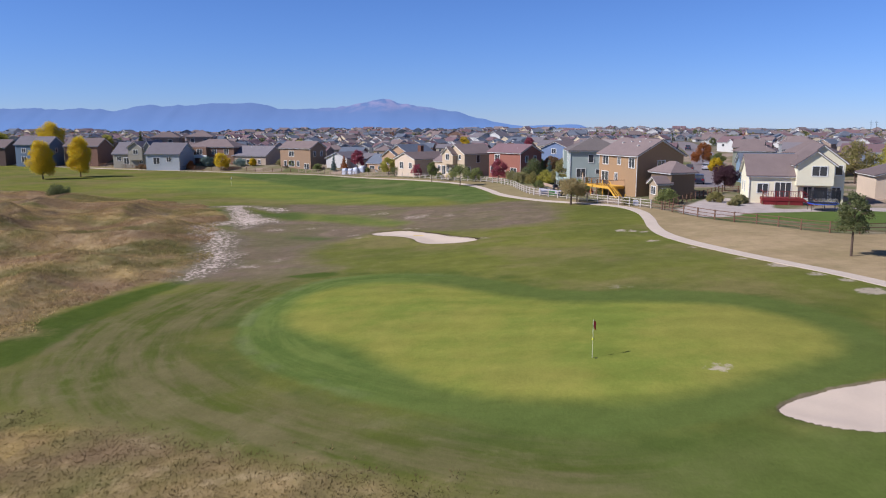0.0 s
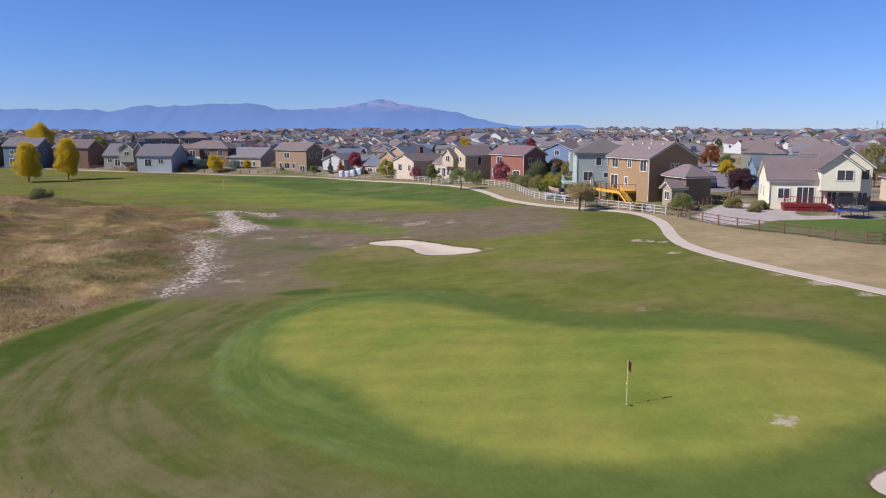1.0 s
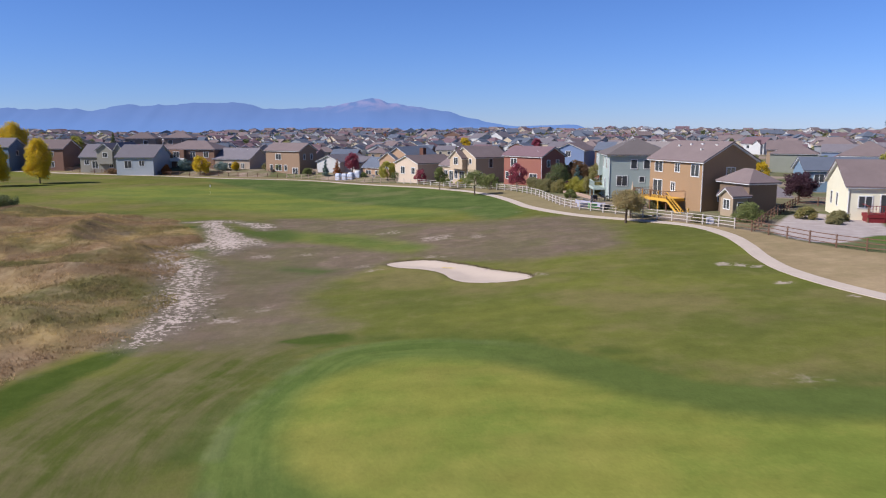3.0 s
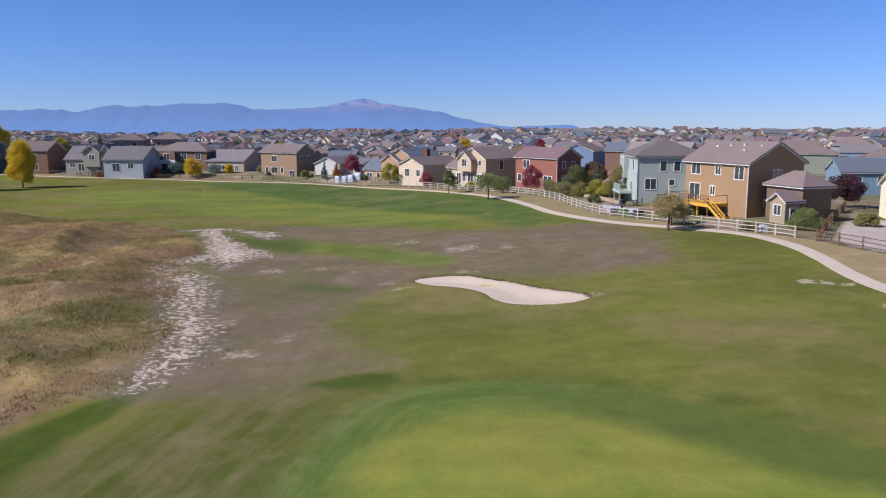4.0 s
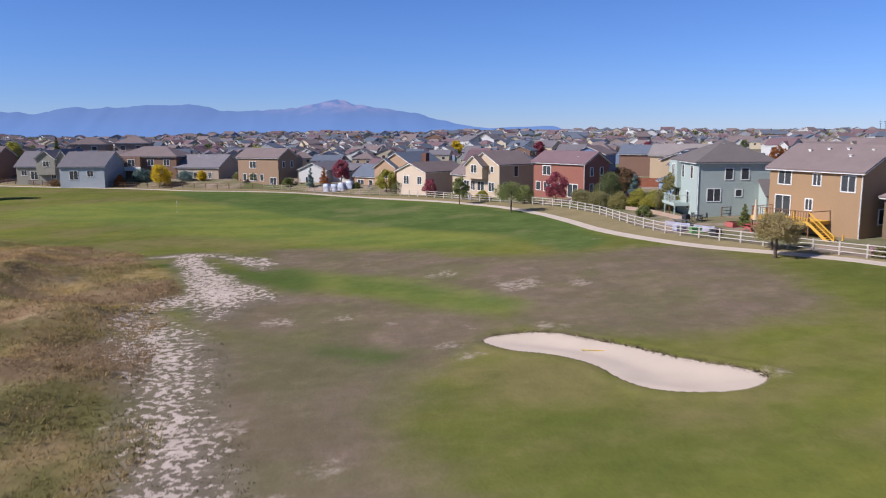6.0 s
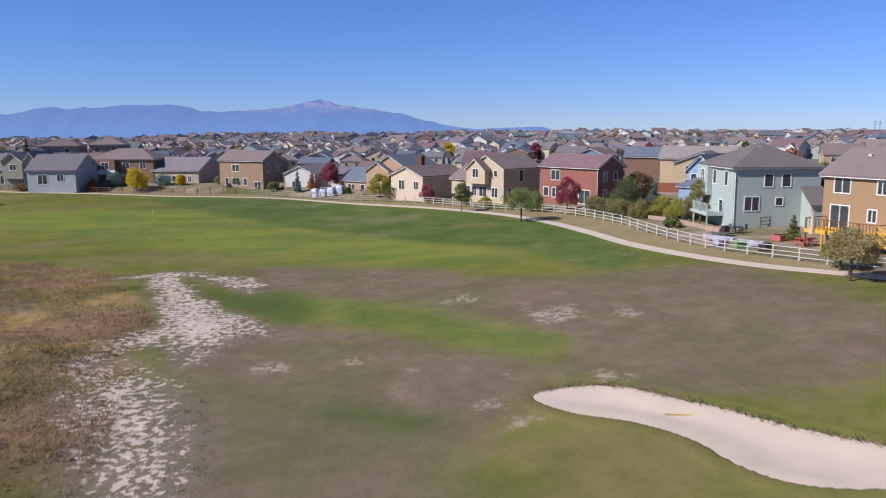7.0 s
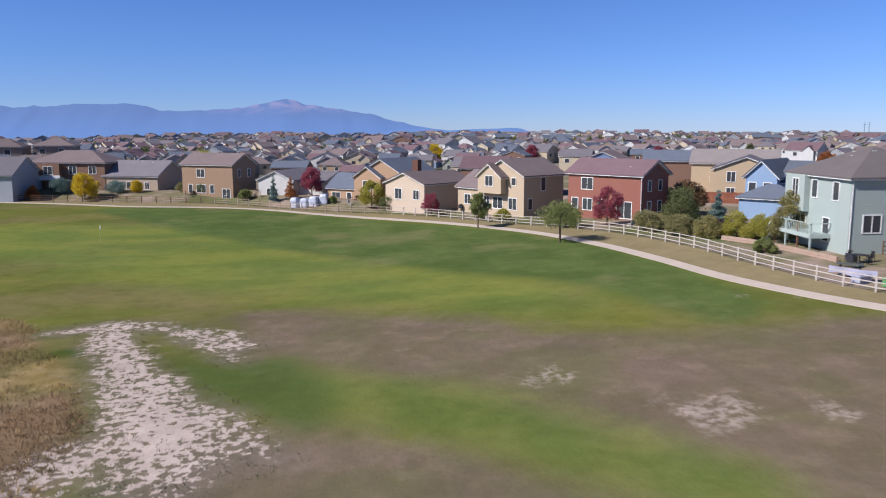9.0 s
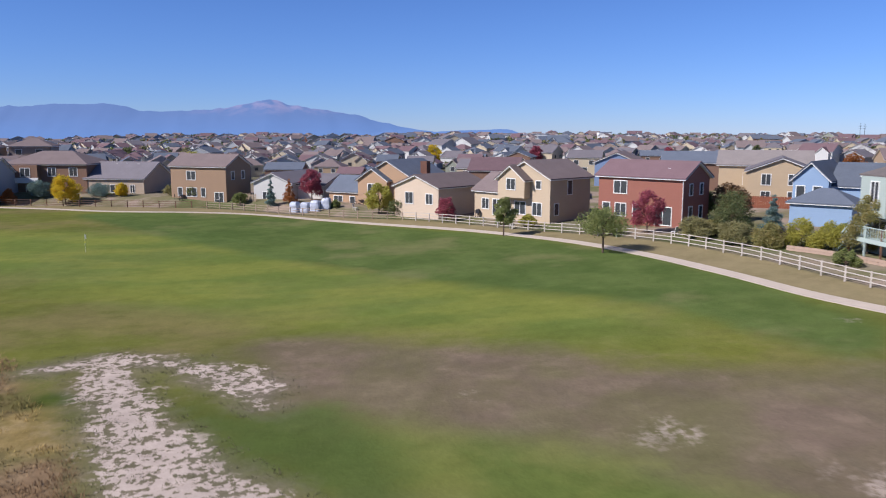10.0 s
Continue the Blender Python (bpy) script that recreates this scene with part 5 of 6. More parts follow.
def flagstick(x, y, h, label, cloth):
    ob = thing("golf_flag", pose(x, y, tz(x, y) + 0.2, 0, 0, 0), label, "golf flag", "golf flags")
    part("pole", beam((0, 0, -0.3), (0, 0, h), 0.018, 0.015, 8), POLE, ob)
    part("marker_ball", beam((0, 0, h * 0.48), (0, 0, h * 0.48 + 0.09), 0.05, 0.05, 8), plain("yellow_plastic", (220, 214, 60), 0.4), ob)
    v, f = [], []
    for i in range(7):
        u = i / 6
        for z in (h - 0.02 - 0.08 * u, h - 0.42 - 0.18 * u):
            v.append((0.02 + 0.12 * u + 0.02 * math.sin(u * 9), 0.06 * math.sin(u * 7), z))
    n = len(v)
    v += [(a, b + 0.006, c) for a, b, c in v]
    for i in range(6):
        a = 2 * i
        f += [(a, a + 1, a + 3, a + 2), (n + a, n + a + 2, n + a + 3, n + a + 1)]
    part("flag", (v, f), cloth, ob)
    return ob


flagstick(8.25, 39.6, 2.15, "white flagstick with limp dark red flag on the green", FLAG)
flagstick(-49.5, 184.0, 1.9, "distant white flagstick with pale flag on the far green", WHITE)
cup = part("golf_hole", join(beam((0, 0, 0), (0, 0, 0.012), 0.09, 0.09, 12)), plain("black_hole_rim", (24, 26, 20), 0.9), None)
cup.matrix_basis = pose(8.45, 39.5, tz(8.45, 39.5) + 0.245)
tagged(cup, "dark round golf hole in the putting green", "golf hole")
rake = thing("bunker_rake", pose(-2.1, 94.2, tz(-2.1, 94.2) - 0.27, 0, 0, -20), "yellow-handled rake lying in the sand bunker", "rake")
part("handle", beam((-1.0, 0, 0.06), (0.75, 0, 0.12), 0.03), plain("yellow_wood", (206, 178, 60), 0.6), rake)
part("rake_head", join(plank((0.78, -0.35, 0.08), (0.78, 0.35, 0.08), 0.06, 0.06), *[beam((0.78, yy, 0.08), (0.84, yy, -0.03), 0.012, 0.008, 4) for yy in np.linspace(-0.32, 0.32, 9)]), plain("dark_steel", (50, 46, 44), 0.5), rake)

# ---- garden things ----
tr = thing("trampoline", pose(51.0, 100.8, tz(51, 100.8), 0, 0, 15), "round trampoline with blue pad and dark safety net", "trampoline")
BLUE = plain("blue_vinyl", (40, 84, 190), 0.5, 0.15)
DARK = plain("dark_grey_metal", (52, 52, 56), 0.5, 0.2)
ringv, ringf = [], []
for i in range(24):
    a = 2 * math.pi * i / 24
    for rr, zz in ((2.0, 0.95), (2.0, 0.87), (1.65, 0.87), (1.65, 0.95)):
        ringv.append((math.cos(a) * rr, math.sin(a) * rr, zz))
for i in range(24):
    for j in range(4):
        ringf.append((4 * i + j, 4 * ((i + 1) % 24) + j, 4 * ((i + 1) % 24) + (j + 1) % 4, 4 * i + (j + 1) % 4))
part("pad", (ringv, ringf), BLUE, tr, "blue vinyl edge pad")
part("mat", beam((0, 0, 0.88), (0, 0, 0.9), 1.66, 1.66, 24), DARK, tr)
for i in range(8):
    a = 2 * math.pi * i / 8
    c, s = math.cos(a) * 1.9, math.sin(a) * 1.9
    part("pole", beam((c, s, 0), (c, s, 2.7), 0.035), DARK, tr)
net = []
for i in range(64):
    a = 2 * math.pi * i / 64
    net.append(beam((math.cos(a) * 1.86, math.sin(a) * 1.86, 0.95), (math.cos(a) * 1.86, math.sin(a) * 1.86, 2.65), 0.022, 0.022, 3))
for zz in np.linspace(1.1, 2.65, 14):
    for i in range(24):
        a, a2 = 2 * math.pi * i / 24, 2 * math.pi * (i + 1) / 24
        net.append(beam((math.cos(a) * 1.86, math.sin(a) * 1.86, zz), (math.cos(a2) * 1.86, math.sin(a2) * 1.86, zz), 0.022, 0.022, 3))
part("safety_net", join(*net), DARK, tr, "dark mesh safety net")


def car(x, y, yaw, rgb, label, scale=1.0):
    """A parked car: body, glasshouse, wheels, lamps."""
    ob = thing("car", pose(x, y, tz(x, y) + 0.08, 0, 0, yaw) @ Matrix.Diagonal((scale, scale, scale, 1)), label, "car", "parked cars")
    side = [(-2.3, 0.35), (2.3, 0.35), (2.35, 0.75), (2.2, 0.95), (1.2, 1.05), (-2.2, 1.1), (-2.35, 0.8)]
    paint = plain("car_paint_%d_%d_%d" % rgb, rgb, 0.3, 0.05, 1, 4, 0, 0.3, 0.5)
    part("body", prism(side, "y", -0.92, 0.92), paint, ob)
    cab = [(-2.15, 1.08), (1.15, 1.04), (0.45, 1.62), (-1.9, 1.66)]
    part("glasshouse", prism(cab, "y", -0.8, 0.8), GLASS, ob)
    part("roof_panel", prism([(-1.95, 1.64), (0.5, 1.62), (0.35, 1.72), (-1.85, 1.74)], "y", -0.74, 0.74), paint, ob)
    for wx in (-1.45, 1.45):
        for s in (-1, 1):
            w = part("wheel", beam((wx, s * 0.72, 0.34), (wx, s * 0.94, 0.34), 0.34, 0.34, 16), plain("tyre_rubber", (30, 30, 32), 0.9), ob)
            part("rim", beam((wx, s * 0.93, 0.34), (wx, s * 0.955, 0.34), 0.2, 0.2, 12), plain("alloy_grey", (150, 152, 156), 0.35, 0.1, metal=0.8), w)
    for s in (-0.65, 0.65):
        part("headlight", box(2.2, 2.36, s - 0.2, s + 0.2, 0.7, 0.88), plain("lamp_glass", (220, 224, 228), 0.2, 0.05), ob)
        part("tail_light", box(-2.36, -2.25, s - 0.16, s + 0.16, 0.78, 1.0), plain("red_lamp", (150, 20, 20), 0.3, 0.05), ob)
    return ob


car(50.2, 147.5, 70, (44, 52, 70), "dark blue sport utility car parked by the street", 1.05)
car(63.5, 194.0, 70, (60, 60, 64), "dark grey car parked along the street")
car(70.0, 201.0, 68, (214, 214, 216), "white car parked along the street")
car(83.0, 236.0, 70, (190, 192, 196), "silver car parked along the street")
car(88.0, 272.0, 72, (70, 76, 90), "dark car parked along the street")

# plastic covers behind the fence
WRAP = plain("white_plastic_wrap", (190, 194, 204), 0.35, 0.25, 1.0, 5.0, 0.4)
for i, (bx, by, bw, bh) in enumerate([(-26.4, 218.9, 1.5, 1.75), (-24.7, 217.9, 1.45, 1.6), (-23.1, 217.3, 1.6, 1.7), (-21.4, 217.4, 1.5, 1.7)]):
    rng = random.Random(60 + i)
    rows, seg = 7, 5
    bv, bf = [], []
    for a in range(rows):
        z = bh * a / (rows - 1)
        s = 1.0 + 0.06 * rng.uniform(-1, 1) if a < rows - 2 else (0.96 if a == rows - 2 else 0.72)
        for c in range(4 * seg):
            side, u = divmod(c, seg)
            u = u / seg * 2 - 1
            px, py = ((u, -1), (1, u), (-u, 1), (-1, -u))[side]
            q = (1 - 0.12 * (abs(px) * abs(py)) ** 4) * s * (1 + 0.03 * rng.uniform(-1, 1))
            bv.append((px * q * bw / 2, py * q * bw / 2, z + (0.06 * rng.uniform(-1, 1) if a else 0)))
    n = 4 * seg
    bf = [(n * a + c, n * a + (c + 1) % n, n * a + n + (c + 1) % n, n * a + n + c) for a in range(rows - 1) for c in range(n)] + [tuple(range(n * (rows - 1), n * rows)), tuple(range(n))[::-1]]
    ob = part("plastic_cover", (bv, bf), WRAP, None)
    ob.matrix_basis = pose(bx, by, tz(bx, by) - 0.03, 0, 0, -35 + 5 * i)
    tagged(ob, "crumpled white plastic cover standing beside the rail fence", "plastic cover", "plastic covers")
ac = thing("air_conditioner", pose(33.4, 115.2, tz(33.4, 115.2), 0, 0, -70), "grey air-conditioning unit against the house wall", "air conditioner")
part("casing", join(box(-0.4, 0.4, -0.4, 0.4, 0, 0.9), box(-0.43, 0.43, -0.43, 0.43, 0.9, 0.95)), plain("grey_metal_case", (170, 168, 160), 0.5), ac)
part("fan_grille", beam((0, 0, 0.95), (0, 0, 0.99), 0.3, 0.28, 14), DARK, ac)


def tarpaulin(a, b, label):
    """A sagging sheet laid over the fence rails between two places."""
    v, f, n = [], [], 12
    base = Vector((a[0], a[1], tz(*a)))
    side = (Vector((b[0] - a[0], b[1] - a[1], 0))).normalized().cross(Vector((0, 0, 1)))
    for i in range(n + 1):
        u = i / n
        p = Vector((a[0] + (b[0] - a[0]) * u, a[1] + (b[1] - a[1]) * u, 0))
        p.z = tz(p.x, p.y)
        for j, z in enumerate((0.86 - 0.05 * math.sin(u * math.pi), 0.6, 0.3 + 0.06 * math.sin(u * 9))):
            q = p - base + side * (-0.12 + 0.05 * math.sin(u * 11 + j)) + Vector((0, 0, z))
            v += [tuple(q), tuple(q - side * 0.02)]
    for i in range(n):
        for j in range(2):
            a0, b0 = 6 * i + 2 * j, 6 * i + 6 + 2 * j
            f += [(a0, b0, b0 + 2, a0 + 2), (a0 + 1, a0 + 3, b0 + 3, b0 + 1)]
    ob = part("tarpaulin", (v, f), plain("pale_tarpaulin", (166, 164, 180), 0.5, 0.15), None)
    ob.matrix_basis = Matrix.Translation(base)
    return tagged(ob, label, "tarpaulin", "tarpaulins on the fence")


tarpaulin((17.9, 136.6), (19.3, 133.0), "pale grey tarpaulin hung over the white rail fence")
tarpaulin((19.4, 132.0), (20.7, 129.7), "pale grey tarpaulin hung over the white rail fence")
BED_EDGE = plain("tan_block_edging", (176, 150, 130), 0.9, 0.3, 1.0, 8.0, 0.3)
bed_line = poly_line([(19.9, 156.7), (21.2, 152.6), (21.8, 147.1), (22.0, 141.1)], 5)
bed = thing("retaining_wall", Matrix.Translation((bed_line[0][0], bed_line[0][1], tz(*bed_line[0]))), "low tan block retaining wall round a gravel terrace", "retaining wall")
for p, q in zip(bed_line[:-1], bed_line[1:]):
    base = Vector(bed.matrix_basis.translation)
    for row in (0.12, 0.36):
        part("block", plank(Vector((p[0], p[1], tz(*p) + row)) - base, Vector((q[0] * 0.97 + p[0] * 0.03, q[1] * 0.97 + p[1] * 0.03, tz(*q) + row)) - base, 0.3, 0.22), BED_EDGE, bed)


def barbecue(x, y, yaw):
    """A covered barbecue trolley: box, domed lid, side shelf, legs and wheels."""
    ob = thing("barbecue", pose(x, y, tz(x, y), 0, 0, yaw), "black barbecue trolley standing on the terrace", "barbecue")
    part("fire_box", box(-0.4, 0.4, -0.28, 0.28, 0.6, 0.9), DARK, ob)
    part("lid", prism([(-0.28, 0.9), (0.28, 0.9), (0.26, 1.08), (0.12, 1.2), (-0.12, 1.2), (-0.26, 1.08)], "x", -0.4, 0.4), DARK, ob)
    part("side_shelf", box(0.42, 0.8, -0.24, 0.24, 0.84, 0.88), OLD_WOOD, ob)
    for lx in (-0.34, 0.34):
        for ly in (-0.22, 0.22):
            part("leg", plank((lx, ly, 0.0), (lx, ly, 0.6), 0.05, 0.05), DARK, ob)
    for ly in (-0.27, 0.27):
        part("wheel", beam((-0.34, ly - 0.02, 0.09), (-0.34, ly + 0.02, 0.09), 0.09, 0.09, 12), DARK, ob)


def patio_set(x, y, yaw):
    """A dark round table with four slatted chairs."""
    ob = thing("garden_table", pose(x, y, tz(x, y), 0, 0, yaw), "dark round metal garden table on the terrace", "table")
    part("tabletop", beam((0, 0, 0.7), (0, 0, 0.74), 0.6, 0.6, 18), DARK, ob)
    part("pedestal", beam((0, 0, 0), (0, 0, 0.7), 0.06, 0.05, 8), DARK, ob)
    part("foot", beam((0, 0, 0), (0, 0, 0.04), 0.32, 0.28, 14), DARK, ob)
    c = thing("garden_chair", pose(x + 1.0, y, tz(x + 1.0, y), 0, 0, -90), "dark slatted metal garden chair beside the round table", "chair", "garden chairs")
    part("seat", box(-0.24, 0.24, -0.24, 0.24, 0.42, 0.46), DARK, c)
    for i in range(4):
        part("back_slat", box(-0.22 + 0.12 * i, -0.16 + 0.12 * i, 0.2, 0.24, 0.46, 0.95), DARK, c)
    for lx in (-0.21, 0.21):
        for ly in (-0.21, 0.21):
            part("leg", beam((lx, ly, 0), (lx, ly, 0.42), 0.02), DARK, c)
    for k4 in range(1, 4):
        a = math.pi / 2 * k4
        px, py = x + math.cos(a), y + math.sin(a)
        copy_thing(c, pose(px, py, tz(px, py), 0, 0, -90 + 90 * k4))


barbecue(21.1, 138.2, 30)
patio_set(23.2, 140.0, 20)
patio_set(-46.9, 237.9, 10)
patio_set(-15.5, 220.2, 40)
barbecue(-0.6, 198.2, 60)
pk = thing("picket_fence", pose(-36.9, 233.6, tz(-36.9, 233.6), 0, 0, -41.5), "short weathered picket fence beside the brown house", "fence")
PICKET = plain("grey_tan_pickets", (164, 146, 124), 0.9, 0.35)
for i in range(14):
    part("picket", prism([(i * 0.36, -0.1), (i * 0.36 + 0.22, -0.1), (i * 0.36 + 0.22, 1.15), (i * 0.36 + 0.11, 1.32), (i * 0.36, 1.15)], "y", -0.02, 0.02), PICKET, pk)
for z in (0.3, 0.9):
    part("rail", box(0, 4.9, 0.025, 0.075, z, z + 0.08), PICKET, pk)
planter = thing("planter_box", pose(25.6, 134.1, tz(25.6, 134.1), 0, 0, 12), "faded red wooden planter box filled with soil", "planter")
RED_BOX = plain("faded_red_wood", (178, 96, 90), 0.8, 0.3)
for y0, y1 in ((-0.65, -0.58), (0.58, 0.65)):
    part("side_board", box(-1.3, 1.3, y0, y1, 0, 0.55), RED_BOX, planter)
for x0, x1 in ((-1.3, -1.23), (1.23, 1.3)):
    part("end_board", box(x0, x1, -0.58, 0.58, 0, 0.55), RED_BOX, planter)
part("soil", box(-1.23, 1.23, -0.58, 0.58, 0.0, 0.46), plain("dark_soil", (92, 72, 58), 0.95, 0.4), planter)
umb = thing("patio_umbrella", pose(23.9, 127.0, tz(23.9, 127.0), 0, 0, 0), "closed beige patio umbrella beside the raised deck", "umbrella")
part("pole", beam((0, 0, -0.1), (0, 0, 3.9), 0.03), OLD_WOOD, umb)
part("canopy", join(beam((0, 0, 1.7), (0, 0, 2.7), 0.26, 0.18, 10), beam((0, 0, 2.7), (0, 0, 3.85), 0.18, 0.04, 10)), plain("beige_canvas", (206, 180, 150), 0.9, 0.2), umb)


def picnic_table(x, y, yaw, rgb, label):
    ob = thing("picnic_table", pose(x, y, tz(x, y), 0, 0, yaw), label, "picnic table", "garden tables")
    m = plain("table_paint_%d_%d_%d" % rgb, rgb, 0.7, 0.3)
    for i in range(5):
        part("tabletop_plank", box(-0.95, 0.95, -0.38 + 0.155 * i, -0.24 + 0.155 * i, 0.72, 0.76), m, ob)
    for s in (-0.75, 0.75):
        part("bench", box(-0.95, 0.95, s - 0.14, s + 0.14, 0.42, 0.46), m, ob)
    for s in (-0.7, 0.7):
        part("leg", join(plank((s, -0.75, 0), (s, 0.3, 0.72), 0.06, 0.09), plank((s + 0.07, 0.75, 0), (s + 0.07, -0.3, 0.72), 0.06, 0.09), plank((s, -0.85, 0.4), (s, 0.85, 0.4), 0.05, 0.08)), m, ob)
    return ob


picnic_table(25.4, 130.4, 10, (190, 92, 84), "faded red wooden picnic table on bare ground")
picnic_table(19.9, 136.8, -40, (86, 92, 88), "dark garden table under the balcony")
for i, (bx, by, rgb, word) in enumerate([(19.6, 131.5, (104, 150, 96), "green"), (18.4, 133.4, (176, 176, 190), "grey"), (20.8, 129.4, (60, 60, 66), "black"), (27.8, 113.0, (150, 110, 120), "dusty pink"), (28.6, 110.6, (188, 186, 196), "pale grey")]):
    ob = thing("storage_box", pose(bx, by, tz(bx, by), 0, 0, 20 * i), f"{word} plastic garden storage box by the fence", "storage box", "garden boxes")
    m = plain("box_plastic_%d" % i, rgb, 0.5, 0.2)
    part("box_body", box(-0.7, 0.7, -0.35, 0.35, 0, 0.55), m, ob)
    part("lid", prism([(-0.4, 0.55), (0.4, 0.55), (0.3, 0.68), (-0.3, 0.68)], "x", -0.75, 0.75), m, ob)
for i, (bx, by) in enumerate([(-6.8, 203.0), (-17.0, 213.6), (1.0, 185.6), (8.5, 176.0), (15.5, 170.6), (-40.0, 234.0), (-64.0, 246.0)]):
    ob = thing("patio_chair", pose(bx, by, tz(bx, by), 0, 0, 50 * i), "pale plastic patio chair behind a house", "chair", "patio chairs")
    m = plain("pale_chair_plastic", (206, 202, 196), 0.5, 0.1)
    part("seat", box(-0.28, 0.28, -0.28, 0.28, 0.4, 0.45), m, ob)
    part("backrest", plank((0, 0.28, 0.45), (0, 0.4, 1.0), 0.5, 0.05), m, ob)
    for s in (-0.24, 0.24):
        for q in (-0.24, 0.24):
            part("leg", beam((s, q, 0), (s, q, 0.42), 0.025), m, ob)

# ---- tall grass ----


def tufts(count, where, h0, h1, blades, seed, name, mat, label):
    """Clumps of dry blades scattered over a zone."""
    rng = np.random.RandomState(seed)
    pts = where(rng, count)
    n = len(pts)
    base = np.repeat(pts, blades, 0)
    m = len(base)
    ang = rng.uniform(0, 2 * np.pi, m)
    off = rng.uniform(0, 0.35, m)
    hgt = np.repeat(rng.uniform(h0, h1, n), blades) * rng.uniform(0.6, 1.15, m)
    bx, by = base[:, 0] + np.cos(ang) * off, base[:, 1] + np.sin(ang) * off
    bz = terrain(bx, by) + hump(bx, by) - 0.04
    lean = hgt * rng.uniform(0.3, 1.3, m)
    wid = 0.014 + 0.018 * rng.rand(m)
    px, py = -np.sin(ang) * wid, np.cos(ang) * wid
    dx, dy = np.cos(ang) * lean, np.sin(ang) * lean
    v = np.stack([np.stack([bx - px, by - py, bz], 1), np.stack([bx + px, by + py, bz], 1), np.stack([bx + dx * 0.4 + px * 0.8, by + dy * 0.4 + py * 0.8, bz + hgt * 0.6], 1), np.stack([bx + dx, by + dy, bz + hgt], 1), np.stack([bx + dx * 0.4 - px * 0.8, by + dy * 0.4 - py * 0.8, bz + hgt * 0.6], 1)], 1).reshape(-1, 3)
    me = bpy.data.meshes.new(name)
    me.vertices.add(len(v))
    me.vertices.foreach_set("co", v.ravel())
    idx = np.arange(m)[:, None] * 5
    loops = (idx + np.array([[0, 1, 2, 4, 4, 2, 3]])).ravel()
    me.loops.add(len(loops))
    me.loops.foreach_set("vertex_index", loops)
    me.polygons.add(2 * m)
    me.polygons.foreach_set("loop_start", np.stack([np.arange(m) * 7, np.arange(m) * 7 + 4], 1).ravel())
    me.update(calc_edges=True)
    me.materials.append(mat)
    return tagged(new(name, me), label, "grass", kind="stuff")


def blade_mat(name, colour, gain=1.0):
    k, gain = Mat(name, 1.0, spec=0.02), gain * 0.87
    geo = k.t.nodes.new("ShaderNodeNewGeometry")
    col = k.scale(colour(k), k.math("ADD", k.math("MULTIPLY", geo.outputs["Random Per Island"], 0.25 * gain), 0.98 * gain))
    k.color(col)
    up = k.t.nodes.new("ShaderNodeCombineXYZ")
    up.inputs[2].default_value = 1.0
    k.link(up.outputs[0], k.b.inputs["Normal"])
    tr = k.t.nodes.new("ShaderNodeBsdfTranslucent")
    k.link(col, tr.inputs[0])
    mx = k.t.nodes.new("ShaderNodeMixShader")
    mx.inputs[0].default_value = 0.5
    k.link(k.b.outputs[0], mx.inputs[1])
    k.link(tr.outputs[0], mx.inputs[2])
    k.link(mx.outputs[0], k.t.nodes["Material Output"].inputs[0])
    return k.m


def in_rough(rng, n):
    x, y = rng.uniform(-95, -22, n), rng.uniform(48, 172, n)
    nz = np.sin(x * 0.5 + 2 * np.sin(y * 0.21)) * np.sin(y * 0.37 + 1.5 * np.sin(x * 0.3))
    keep = (signed(x, y, ROUGH) + 1.2 * nz > 0.3) & (rng.rand(n) < (0.55 + 0.45 * nz) * sst(x, -95, -80))
    return np.stack([x[keep], y[keep]], 1)


def in_near(rng, n):
    x, y = rng.uniform(-60, 6, n), rng.uniform(4, 38, n)
    keep = (signed(x, y, ROUGH_NEAR) + rng.normal(size=n) * 0.8 > 0.2) & (rng.rand(n) < sst(x, -60, -38) * sst(y, 4, 20))
    return np.stack([x[keep], y[keep]], 1)


def in_waste(rng, n):
    x, y = rng.uniform(-44, -20, n), rng.uniform(70, 143, n)
    s = waste(x, y)
    keep = (s > -1.6) & (rng.rand(n) < np.clip(0.75 - 0.2 * s, 0.12, 1))
    return np.stack([x[keep], y[keep]], 1)


TALL = blade_mat("dry_tall_grass", tall_colour, 1.38)
tufts(120000, in_rough, 0.10, 0.30, 6, 21, "tall_grass", TALL, "tall dry tan and rust prairie grass in the rough")
tufts(60000, in_near, 0.04, 0.13, 5, 22, "tall_grass", blade_mat("dry_short_grass", tall_colour, 0.9), "tall dry brown grass near the green")
tufts(7000, in_waste, 0.05, 0.14, 8, 23, "grass_tufts", blade_mat("grey_green_tufts", lambda k: k.mix(k.noise(0.3, 3.0), (0.20, 0.18, 0.11, 1), (0.15, 0.15, 0.07, 1))), "short grey-green tufts on bare sand")



def in_rim(rng, n):
    x, y = rng.uniform(-9.5, 6.2, n), rng.uniform(84.6, 100.4, n)
    d = signed(x, y, BUNKER)
    north = y + 0.95 * x > 91.6
    keep = (d > -0.4) & (d < 0.16) & north | (np.hypot(x - 4.7, y - 87.6) < 0.9) & (d < 0.35)
    return np.stack([x[keep], y[keep]], 1)


tufts(9000, in_rim, 0.05, 0.16, 6, 25, "grass_tufts", blade_mat("brown_rim_grass", lambda k: k.mix(k.noise(0.8, 3.0), (0.22, 0.165, 0.105, 1), (0.13, 0.125, 0.05, 1))), "short brown grass tufts on the bunker's broken lip")

